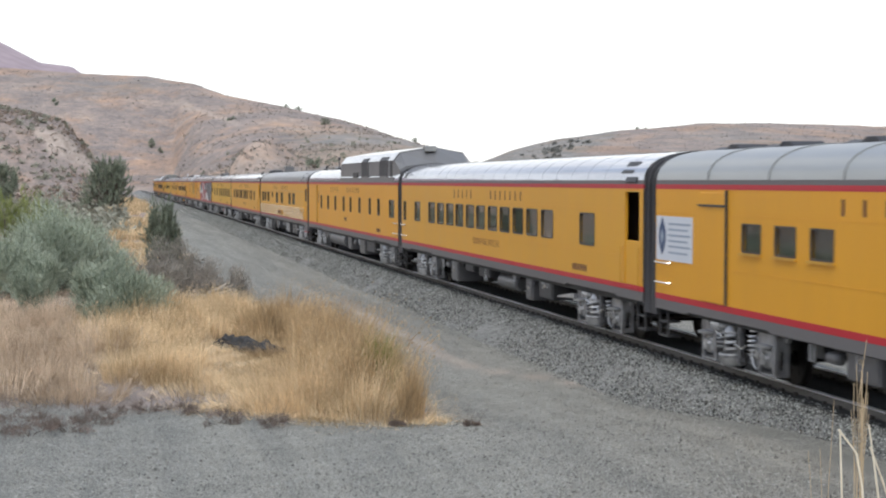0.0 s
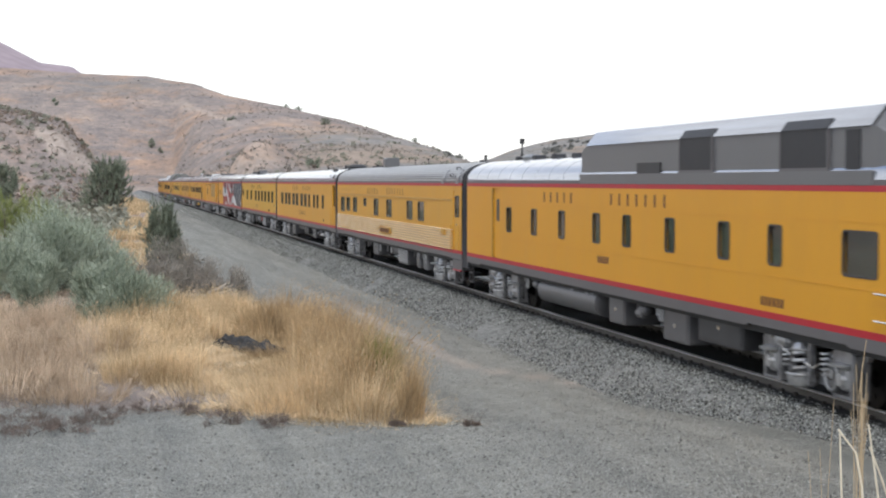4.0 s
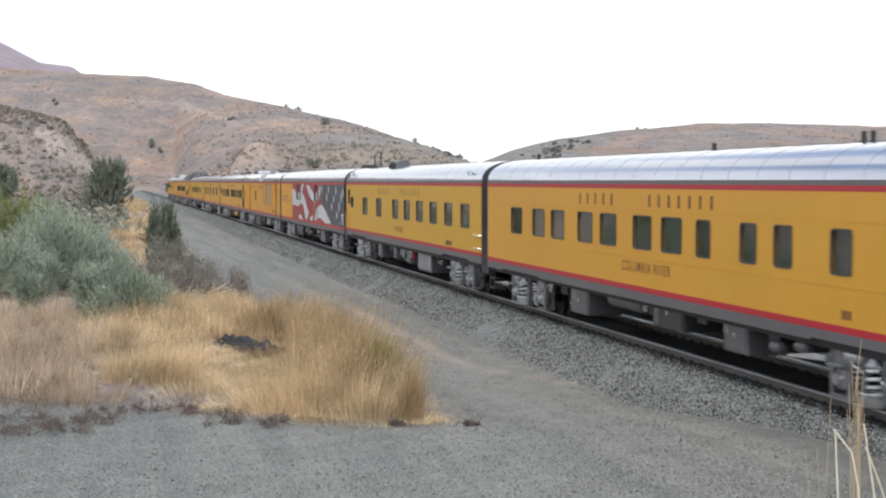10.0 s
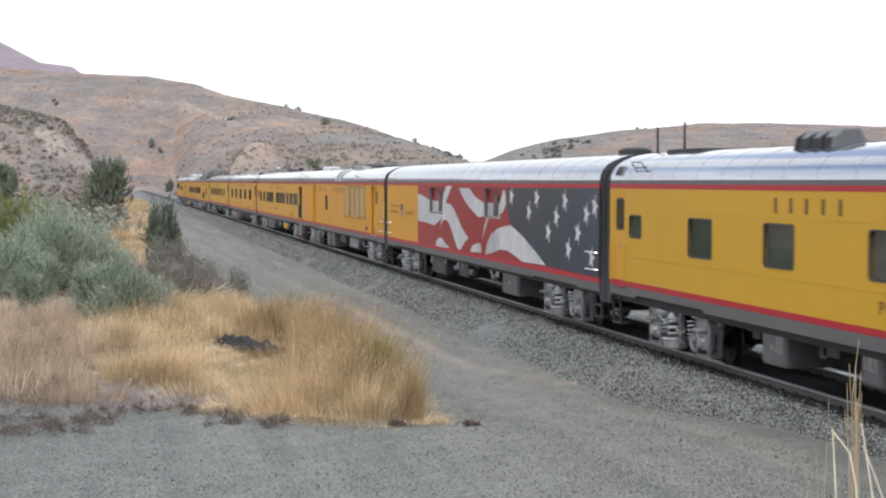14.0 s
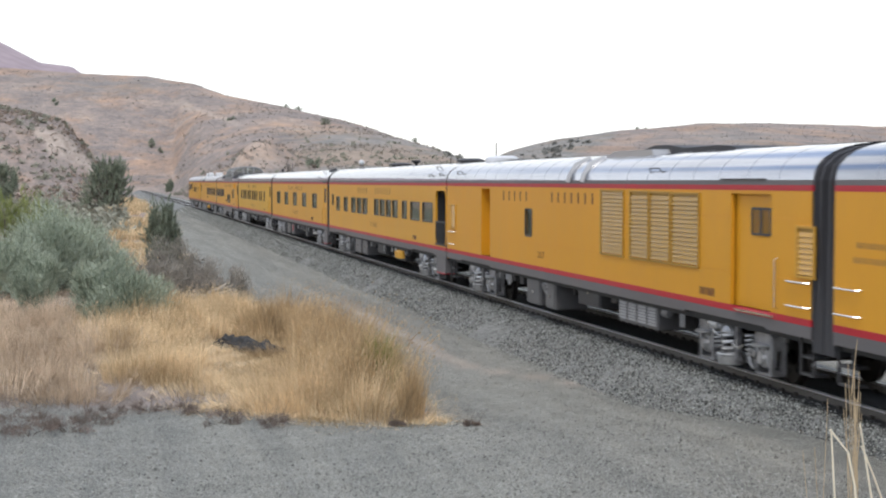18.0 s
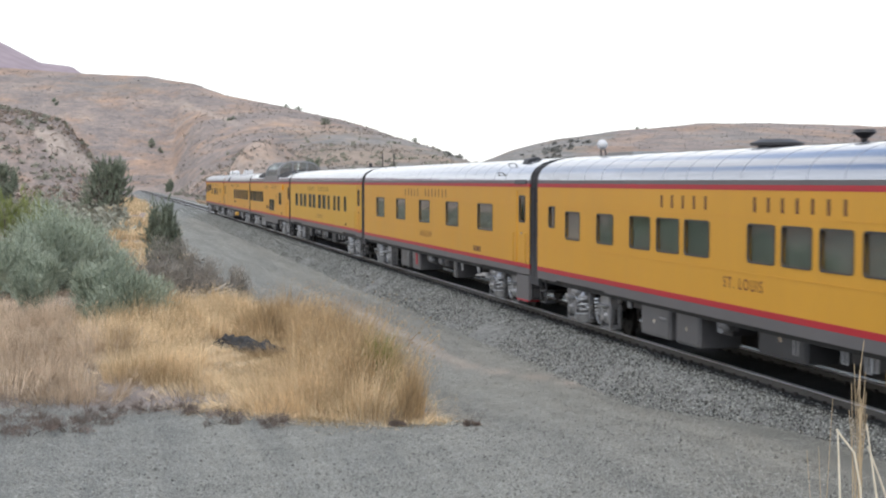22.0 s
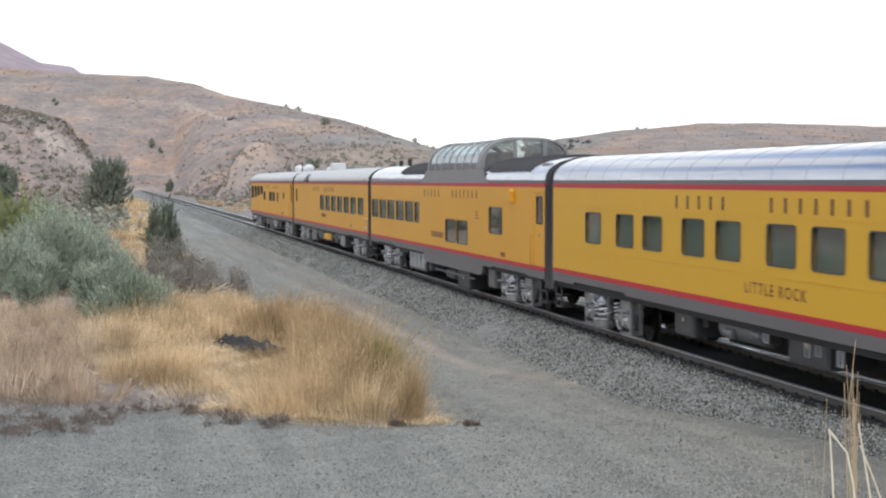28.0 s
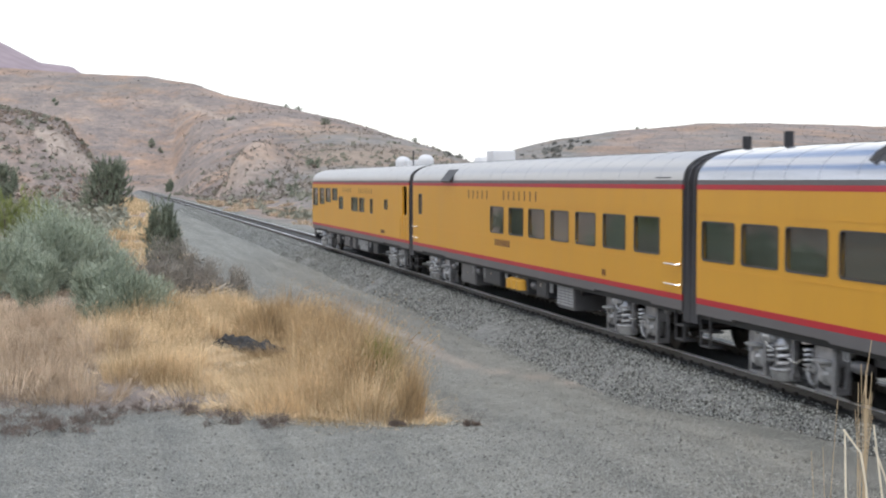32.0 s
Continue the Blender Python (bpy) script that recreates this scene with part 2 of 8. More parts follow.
def rounded(y0, y1, z0, z1, r, n=4):
    out = []
    for cy, cz, a in ((y1 - r, z0 + r, -90), (y1 - r, z1 - r, 0), (y0 + r, z1 - r, 90), (y0 + r, z0 + r, 180)):
        for i in range(n + 1):
            t = radians(a + 90 * i / n)
            out.append((cy + r * math.cos(t), cz + r * math.sin(t)))
    return out


def ring(shape, outer, inner, xo, xi):
    """A frame between two outlines, from x = xo (its face) back to xi."""
    n = len(outer)
    verts = [(xo, *p) for p in outer] + [(xo, *p) for p in inner] + [(xi, *p) for p in inner] + [(xi, *p) for p in outer]
    faces = []
    for i in range(n):
        j = (i + 1) % n
        faces += [(i, j, n + j, n + i), (n + i, n + j, 2 * n + j, 2 * n + i), (3 * n + i, 3 * n + j, j, i)]
    return shape.add(verts, faces)


# ---- the land: one sheet to the horizon ----
def smooth(t):
    t = np.clip(t, 0.0, 1.0)
    return t * t * (3 - 2 * t)


def to_view(x, y):
    """Depth along the camera's heading, and offset to its right."""
    return x * FWD[0] + y * FWD[1], x * FWD[1] - y * FWD[0]


def from_view(depth, right):
    return depth * FWD[0] + right * FWD[1], depth * FWD[1] - right * FWD[0]


def ripple(x, y, s, seed):
    """Cheap rolling noise from a few crossed waves."""
    rng = np.random.RandomState(seed)
    out = 0.0
    for k in range(7):
        a, ph, f = rng.uniform(0, 6.28), rng.uniform(0, 6.28), rng.uniform(0.6, 2.2) / s
        out = out + np.sin((x * math.cos(a) + y * math.sin(a)) * f + ph) / (0.6 + f * s)
    return out / 3.0


def land(x, y):
    """Height of the ground."""
    x, y = np.asarray(x, float), np.asarray(y, float)
    depth, right = to_view(x, y)
    col = 784 + 2577 * np.clip(right / np.maximum(depth, 0.35 * np.abs(right) + 1), -1.2, 1.2)
    r = np.hypot(x, y)
    z = -0.62 + 0.03 * ripple(x, y, 4.0, 3)
    z = z + 2.45 * smooth((14 - r) / 11) * smooth((8 - x) / 5)
    z = z + 0.35 * smooth((-3 - x) / 8) * smooth((y - 16) / 12)
    # the road climbs to the line close to the bank
    z = z + 0.34 * smooth((26 - y) / 7) * smooth((y + 30) / 20) * smooth((x - 2) / 5) * (1 - smooth((x - 10.25) / 0.45))
    # the long brown hill behind the line
    sky = np.interp(col, [-1500, 0, 75, 160, 260, 345, 400, 500, 600, 700, 780, 860, 1000], [110, 122, 127, 133, 136, 152, 172, 190, 215, 247, 268, 296, 325])
    foot = np.minimum(560, 63460 / np.maximum(col - 193, 1))
    crest = np.interp(col, [-1500, 0, 260, 530, 700, 830, 1000], [1250, 1250, 1200, 1000, 720, 500, 300])
    top = EYE[2] + (321 - sky) / 2577 * crest
    s = np.clip((depth - foot) / (crest - foot), 0, 1)
    rise = (0.35 * s + 0.65 * smooth(s)) * (top + 0.62)
    gully = ripple(right * 1.6, depth * 0.35, 42.0, 11) + 0.22 * ripple(right * 1.3, depth * 0.6, 15.0, 12)
    hill = rise + gully * 3.2 * np.sin(np.pi * s) ** 0.8
    hill = hill - 0.03 * np.maximum(depth - crest, 0)
    z = z + np.where(depth > foot, np.maximum(hill, 0), 0.0)
    # sandy knoll right of the line
    kd, kr = depth - 338, right + 43
    z = z + 8.6 * np.exp(-(kd / 26) ** 2 - (kr / 8) ** 2) * (1 + 0.25 * ripple(x, y, 7.0, 21)) * smooth((x - 20) / 9)
    # near hillock with the bare cut
    bear = right * 330 / np.maximum(depth, 200)
    shoulder = np.interp(bear, [-300, -100.4, -92.7, -86.3, -81.2, -77.3, -73.5], [21.5, 20.3, 19.2, 17.6, 11.8, 6.0, 0.0])
    z = z + shoulder * smooth((depth - 250) / 75) * smooth((520 - depth) / 140) * (1 + 0.07 * ripple(x, y, 9.0, 22))
    # far mountain, and the hill across the valley
    sky2 = np.interp(col, [-1500, -300, 0, 75, 130, 158, 230], [60, 40, 76, 111, 114, 132, 200])
    z = z + smooth((depth - 1700) / 900) * np.maximum(0, (321 - sky2) / 2577 * 2600 - 60) * (col < 300)
    sky3 = np.interp(col, [790, 830, 905, 1000, 1130, 1240, 1400, 1568, 2200, 4000], [321, 293, 268, 249, 233, 224, 223, 227, 242, 280])
    s3 = smooth((depth - 650) / 1050)
    z = np.where(col > 790, np.maximum(z, s3 * ((321 - sky3) / 2577 * 1700 + 4 + 3.5 * gully) - 0.62), z)
    # unseen hills added behind and beside the bank, to darken what the cars reflect
    a = np.degrees(np.arctan2(right, depth))
    ring = smooth((np.abs(a + 4) - 44) / 40) * smooth((r - 130) / 330) * smooth((np.abs(x - 12) - 40) / 140)
    z = z + ring * (62 + 14 * ripple(x, y, 120.0, 41))
    return z


def land_zones(x, y):
    """How much of the ground is dry soil rather than grey road stone, and how bare and sandy it is."""
    depth, right = to_view(x, y)
    wob = ripple(x, y, 2.0, 31) * 0.6 + ripple(x, y, 0.7, 32) * 0.25
    col = np.interp(depth, [23.6, 24.2, 26, 28, 31, 36, 45, 55, 70, 110, 200, 560], [100, 790, 775, 715, 620, 560, 465, 400, 340, 285, 250, 235])
    edge = (col - 784) / 2577 * depth
    dry = smooth((edge - right + wob * 0.7) / 0.7 + 0.5) * smooth((depth - np.interp(784 + 2577 * right / np.maximum(depth, 1), [0, 300, 560, 760], [26.2, 25.6, 24.3, 23.9]) + wob * 0.6) / 1.0)
    strip = np.abs(x - np.interp(y, [24, 27, 29, 31, 38, 47, 60], [10.0, 9.6, 8.6, 7.75, 7.6, 7.8, 8.0]) + 0.4 * wob) / 0.34
    strip = 0.46 * smooth(1.2 - strip) * smooth((y - 24.6) / 2) * smooth((56 - y) / 14)
    dry = np.maximum(dry, smooth((x - 16.4 + wob) / 1.5))
    dry = np.maximum(dry, smooth((depth - 520) / 60))
    dry = np.maximum(dry, smooth((np.hypot(x, y) - 90) / 40) * (depth < 60))
    view = 784 + 2577 * right / np.maximum(depth, 1)
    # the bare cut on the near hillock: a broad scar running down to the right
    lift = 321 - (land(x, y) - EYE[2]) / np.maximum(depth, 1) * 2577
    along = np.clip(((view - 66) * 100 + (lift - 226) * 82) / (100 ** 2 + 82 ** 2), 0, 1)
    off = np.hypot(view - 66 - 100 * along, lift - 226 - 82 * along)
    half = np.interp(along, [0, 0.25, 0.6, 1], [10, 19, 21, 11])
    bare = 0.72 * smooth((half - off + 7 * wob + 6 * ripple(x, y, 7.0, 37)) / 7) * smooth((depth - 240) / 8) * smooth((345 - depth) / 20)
    # a worn pale trail slanting down the main hill
    bare = np.maximum(bare, 0.5 * smooth(1.3 - np.abs(view - 300 - 0.42 * (950 - depth) + 10 * wob) / 10) * smooth((depth - 620) / 60) * smooth((960 - depth) / 60))
    bare = np.maximum(bare, smooth(0.72 + 0.5 * ripple(right * 1.5, depth * 0.5, 5.0, 23)) * np.exp(-((depth - 322) / 16) ** 2 - ((right + 44) / 5.5) ** 4))
    green = 0.8 * smooth((view - 410 + 90 * ripple(x, y, 30.0, 33)) / 160) * smooth((680 - depth) / 200) * (view < 860)
    green = np.maximum(green, 0.40 * smooth((ripple(right, depth * 0.4, 30.0, 34) - 0.1) / 0.5))
    green = np.maximum(green, 0.9 * smooth((1120 - view - 0.12 * (1700 - depth) + 20 * ripple(x, y, 60.0, 35)) / 30) * (view > 800))
    # the far mountain takes a haze tint in its colour
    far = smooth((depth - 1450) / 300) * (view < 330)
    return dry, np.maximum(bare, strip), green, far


angles = [a for a in np.arange(-180, -26, 4.0)] + [a for a in np.arange(-26, 26, 0.16)] + [a for a in np.arange(26, 180, 4.0)]
radii = [0.0] + [1.5 * 1.028 ** i for i in range(290)]
A, R = np.meshgrid(np.radians(angles), np.array(radii), indexing="ij")
gx, gy = from_view(R * np.cos(A), R * np.sin(A))
gz = land(gx, gy)
na, nr = A.shape
verts = np.stack([gx, gy, gz], -1).reshape(-1, 3)
idx = np.arange(na * nr).reshape(na, nr)
nxt = np.roll(idx, -1, axis=0)
quads = np.stack([idx[:, :-1], nxt[:, :-1], nxt[:, 1:], idx[:, 1:]], -1).reshape(-1, 4)
ground_me = bpy.data.meshes.new("ground")
ground_me.from_pydata(verts.tolist(), [], quads[:, ::-1].tolist())
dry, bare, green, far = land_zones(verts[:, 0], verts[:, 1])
for key, val in (("dry", dry), ("bare", bare), ("green", green), ("haze", far)):
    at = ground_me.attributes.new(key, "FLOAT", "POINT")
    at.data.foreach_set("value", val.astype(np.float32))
ground_me.shade_smooth()


def ground_material():
    m = bpy.data.materials.new("road_stone_and_dry_hillside")
    m.use_nodes = True
    nt = m.node_tree
    b = nt.nodes["Principled BSDF"]
    b.inputs["Roughness"].default_value = 0.92
    b.inputs["Specular IOR Level"].default_value = 0.2
    tc = nt.nodes.new("ShaderNodeTexCoord")

    def noise_tex(scale, detail=6, rough=0.6, stretch=None, turn=0.0):
        n = nt.nodes.new("ShaderNodeTexNoise")
        n.inputs["Scale"].default_value = scale
        n.inputs["Detail"].default_value = detail
        n.inputs["Roughness"].default_value = rough
        if stretch:
            mp = nt.nodes.new("ShaderNodeMapping")
            mp.inputs["Scale"].default_value = stretch
            mp.inputs["Rotation"].default_value = (0, 0, turn)
            nt.links.new(tc.outputs["Object"], mp.inputs["Vector"])
            nt.links.new(mp.outputs["Vector"], n.inputs["Vector"])
        else:
            nt.links.new(tc.outputs["Object"], n.inputs["Vector"])
        return n.outputs["Fac"]

    def ramp(fac, stops):
        r = nt.nodes.new("ShaderNodeValToRGB")
        while len(r.color_ramp.elements) < len(stops):
            r.color_ramp.elements.new(0.5)
        for e, (p, c) in zip(r.color_ramp.elements, stops):
            e.position, e.color = p, (*c, 1)
        nt.links.new(fac, r.inputs["Fac"])
        return r.outputs["Color"]

    def mix(fac, a, c, kind="MIX"):
        n = nt.nodes.new("ShaderNodeMix")
        n.data_type, n.blend_type = "RGBA", kind
        if isinstance(fac, float):
            n.inputs[0].default_value = fac
        else:
            nt.links.new(fac, n.inputs[0])
        nt.links.new(a, n.inputs[6])
        nt.links.new(c, n.inputs[7])
        return n.outputs[2]

    def attr(key):
        n = nt.nodes.new("ShaderNodeAttribute")
        n.attribute_name = key
        return n.outputs["Fac"]

    stone = ramp(noise_tex(32, 9, 0.95), [(0.41, (0.050, 0.051, 0.049)), (0.5, (0.226, 0.228, 0.212)), (0.59, (0.49, 0.49, 0.46))])
    patch = ramp(noise_tex(0.35, 6, 0.65, (3.4, 0.16, 1)), [(0.36, (0.84, 0.85, 0.84)), (0.64, (1.13, 1.12, 1.08))])
    damp = ramp(noise_tex(1.3, 5, 0.6), [(0.38, (0.90, 0.90, 0.89)), (0.62, (1.07, 1.065, 1.05))])
    road = mix(1.0, mix(1.0, stone, patch, "MULTIPLY"), damp, "MULTIPLY")
    slope = (1.0, 0.42, 1.8)
    tan = ramp(noise_tex(0.034, 10, 0.78, slope, HEADING), [(0.36, (0.205, 0.182, 0.176)), (0.46, (0.285, 0.245, 0.230)), (0.54, (0.345, 0.284, 0.256)), (0.64, (0.47, 0.370, 0.305))])
    grey = ramp(noise_tex(0.05, 8, 0.7, slope, HEADING), [(0.38, (0.200, 0.204, 0.200)), (0.62, (0.335, 0.318, 0.300))])
    rust = ramp(noise_tex(0.016, 8, 0.75, slope, HEADING + 0.5), [(0.49, (1.0, 1.0, 1.0)), (0.58, (1.20, 1.02, 0.87))])
    sage = ramp(noise_tex(0.30, 8, 0.75, (1, 0.5, 1), HEADING), [(0.38, (0.76, 0.78, 0.78)), (0.62, (1.12, 1.09, 1.07))])
    speck = ramp(noise_tex(1.1, 7, 0.85, (1, 0.5, 1), HEADING), [(0.36, (0.72, 0.74, 0.73)), (0.60, (1.13, 1.12, 1.10))])
    hill = mix(1.0, mix(1.0, mix(1.0, mix(attr("green"), tan, grey), rust, "MULTIPLY"), sage, "MULTIPLY"), speck, "MULTIPLY")
    sand = ramp(noise_tex(0.5, 9, 0.82, (1, 0.5, 1), HEADING), [(0.38, (0.36, 0.29, 0.235)), (0.5, (0.50, 0.41, 0.34)), (0.62, (0.65, 0.55, 0.47))])
    # purple-grey of distance haze, mixed into the far mountain's colour
    haze_tint = ramp(noise_tex(0.03, 6, 0.6), [(0.35, (0.32, 0.258, 0.280)), (0.65, (0.40, 0.325, 0.345))])
    c = mix(attr("dry"), road, mix(attr("haze"), hill, haze_tint))
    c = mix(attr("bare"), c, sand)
    nt.links.new(c, b.inputs["Base Color"])
    bp = nt.nodes.new("ShaderNodeBump")
    bp.inputs["Strength"].default_value = 0.6
    bp.inputs["Distance"].default_value = 0.03
    nt.links.new(noise_tex(30, 6, 0.7), bp.inputs["Height"])
    nt.links.new(bp.outputs["Normal"], b.inputs["Normal"])
    return m


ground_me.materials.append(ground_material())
ground = tagged(new("ground", ground_me), "grey gravel track giving way to dry brown sagebrush hills", "ground", kind="structure")

# ---- the line: ballast bed, ties, rails ----
BALLAST = material("crushed_grey_ballast", (0.120, 0.123, 0.116), 0.9, vary=0.75, scale=20, bump=1.0, bump_scale=26, second=(0.31, 0.315, 0.298), coord="Object")
bed = Shape()
ys = [-60 + 1.2 * i for i in range(180)] + [156 + 8 * i for i in range(55)]
prof = [(-3.15, -0.70), (-2.55, -0.52), (-1.95, -0.27), (-1.62, -0.17), (-1.0, -0.17), (0.0, -0.18), (1.0, -0.17), (1.62, -0.17), (2.1, -0.35), (3.3, -0.72)]
rng = random.Random(5)
for i, y in enumerate(ys):
    for px, pz in prof:
        bed.v.append((TRACK + px + rng.uniform(-0.06, 0.06) + (float(ripple(0.0, y, 1.5, 61)) * 0.10 if px < -2.5 else 0.0), y, pz + rng.uniform(-0.02, 0.02)))
npf = len(prof)
for i in range(len(ys) - 1):
    for k in range(npf - 1):
        bed.f.append((i * npf + k, i * npf + k + 1, (i + 1) * npf + k + 1, (i + 1) * npf + k))
# sheet between the rails: oily stone, blackened further for the train's shade
oil_shade = Shape()
for i, y in enumerate(ys):
    for px in (-1.12, -0.5, 0.5, 1.12):
        oil_shade.v.append((TRACK + px + rng.uniform(-0.07, 0.07), y, -0.152 + rng.uniform(-0.012, 0.012)))
for i in range(len(ys) - 1):
    for k in range(3):
        oil_shade.f.append((i * 4 + k, i * 4 + k + 1, (i + 1) * 4 + k + 1, (i + 1) * 4 + k))
tagged(part("oily_ballast", oil_shade, OILY_SHADED, smooth=True), "oily stone between the rails, its colour darkened for the train's shade", "ballast", kind="structure")
tagged(part("ballast", bed, BALLAST, smooth=True), "crushed grey stone ballast bed under the track", "ballast", kind="structure")

for rx in (-0.7525, 0.7525):
    rail = tagged(new("rail"), "worn steel rail with a polished head", "rail", group="rails", kind="structure")
    rail.matrix_basis = pose(TRACK + rx, 0, 0)
    out = [(-0.07, -0.172), (0.07, -0.172), (0.07, -0.16), (0.012, -0.14), (0.012, -0.045), (0.036, -0.035), (0.036, -0.006), (-0.036, -0.006), (-0.036, -0.035), (-0.012, -0.045), (-0.012, -0.14), (-0.07, -0.16)]
    part("rail_web", Shape().prism(out, -60, 590, "y"), RAIL_STEEL, rail)
    part("rail_head", Shape().prism([(-0.0375, -0.030), (0.0375, -0.030), (0.0375, -0.006), (0.032, 0.0), (-0.032, 0.0), (-0.0375, -0.006)], -60, 590, "y"), RAIL_TOP, rail, "shiny running surface")


# ---- the train ----
HALF = 1.525
EAVE, ROOF_TOP = 3.42, 4.11
SILL_LOW = 0.93
RED_TOP = 1.315
WALL = 0.07


def roof_profile(inset=0.0, n=9, flutes=0):
    """The roof's outline over the eaves, from the near side to the far side."""
    out = []
    m = n if not flutes else flutes * 2
    for i in range(m + 1):
        a = math.pi * i / m
        c, s = math.cos(a), max(0.0, math.sin(a))
        k = inset + (0.014 if flutes and i % 2 else 0.0)
        out.append((-(HALF - 0.01 - k) * math.copysign(abs(c) ** 0.72, c), 3.50 + (ROOF_TOP - 3.50 - k) * s ** 0.92))
    return out


def side_wall(y0, y1, z0, z1, holes, x):
    """A side sheet with true openings (y0, y1, z0, z1), with its reveals."""
    sh = Shape()
    cy = sorted({y0, y1, *[v for h in holes for v in h[:2]]})
    cz = sorted({z0, z1, *[v for h in holes for v in h[2:4]]})
    s = 1 if x < 0 else -1
    for a, b in zip(cy, cy[1:]):
        run = None
        for c, d in zip(cz, cz[1:]):
            my, mz = (a + b) / 2, (c + d) / 2
            if any(h[0] < my < h[1] and h[2] < mz < h[3] for h in holes):
                continue
            sh.add([(x, a, c), (x, b, c), (x, b, d), (x, a, d)], [(0, 1, 2, 3)])
    xi = x + s * WALL
    for a, b, c, d in [h[:4] for h in holes]:
        sh.add([(x, a, c), (x, b, c), (x, b, d), (x, a, d), (xi, a, c), (xi, b, c), (xi, b, d), (xi, a, d)],
               [(0, 1, 5, 4), (1, 2, 6, 5), (2, 3, 7, 6), (3, 0, 4, 7)])
    return sh


def window(car, y0, y1, z0, z1, x, r=0.085, frame_mat=None):
    s = 1 if x < 0 else -1
    f = Shape()
    m = 0.014
    ring(f, rounded(y0 - m, y1 + m, z0 - m, z1 + m, r + 0.012), rounded(y0 + 0.014, y1 - 0.014, z0 + 0.014, z1 - 0.014, r), x - s * 0.010, x + s * 0.035)
    w = part("window", f, frame_mat or RUBBER, car)
    p = part("pane", Shape().box(min(x + s * 0.028, x + s * 0.036), max(x + s * 0.028, x + s * 0.036), y0 + 0.005, y1 - 0.005, z0 + 0.005, z1 - 0.005), GLASS, w)
    p.visible_shadow = False


def bars(car, name, y, width, z, height, count, gap=0.45, x=-HALF, mat=None):
    """A line of lettering as plain upright bars. y: its left end as seen from outside."""
    step = width / count
    w = step * (1 - gap)
    if height > 0.2:
        w = 0.095
        me = Shape().box(-0.004, 0.002, -w, 0, 0, height).mesh(name, LETTER)
        for i in range(count):
            part(name, me, LETTER, car, "dark painted lettering", at=pose(x, y - i * step, z))
        return
    sh = Shape()
    for i in range(count):
        sh.box(x - 0.004, x + 0.002, y - i * step - w, y - i * step, z, z + height)
    part(name, sh, mat or LETTER, car, "dark painted lettering", kind="stuff")


def words(car, text, y, width, z, height):
    """Readable painted words on the near side, in the built-in font."""
    cu = bpy.data.curves.new("words", "FONT")
    cu.body, cu.size, cu.extrude, cu.offset = text, 1.0, 0.0, 0.012
    cu.space_character = 1.35
    tmp = new("words", cu)
    bpy.context.view_layer.update()
    me = bpy.data.meshes.new_from_object(tmp.evaluated_get(bpy.context.evaluated_depsgraph_get()))
    bpy.data.objects.remove(tmp)
    co = np.array([v.co[:] for v in me.vertices])
    lo, hi = co.min(0), co.max(0)
    sx, sz = width / (hi[0] - lo[0]), height / (hi[1] - lo[1])
    for v in me.vertices:
        u, w = (v.co.x - lo[0]) * sx, (v.co.y - lo[1]) * sz
        v.co = (-HALF - 0.004, y - u, z + w)
    me.name = "car_name"
    me.materials.clear()
    me.materials.append(NAME_PAINT)
    part("car_name", me, NAME_PAINT, car, "dark painted car name reading " + text.lower())


def grab(car, points, r=0.016, mat=None):
    part("grab_iron", Shape().pipe(points, r), mat or CHROME, car, "polished grab iron" if mat is None else "yellow handrail", smooth=True)


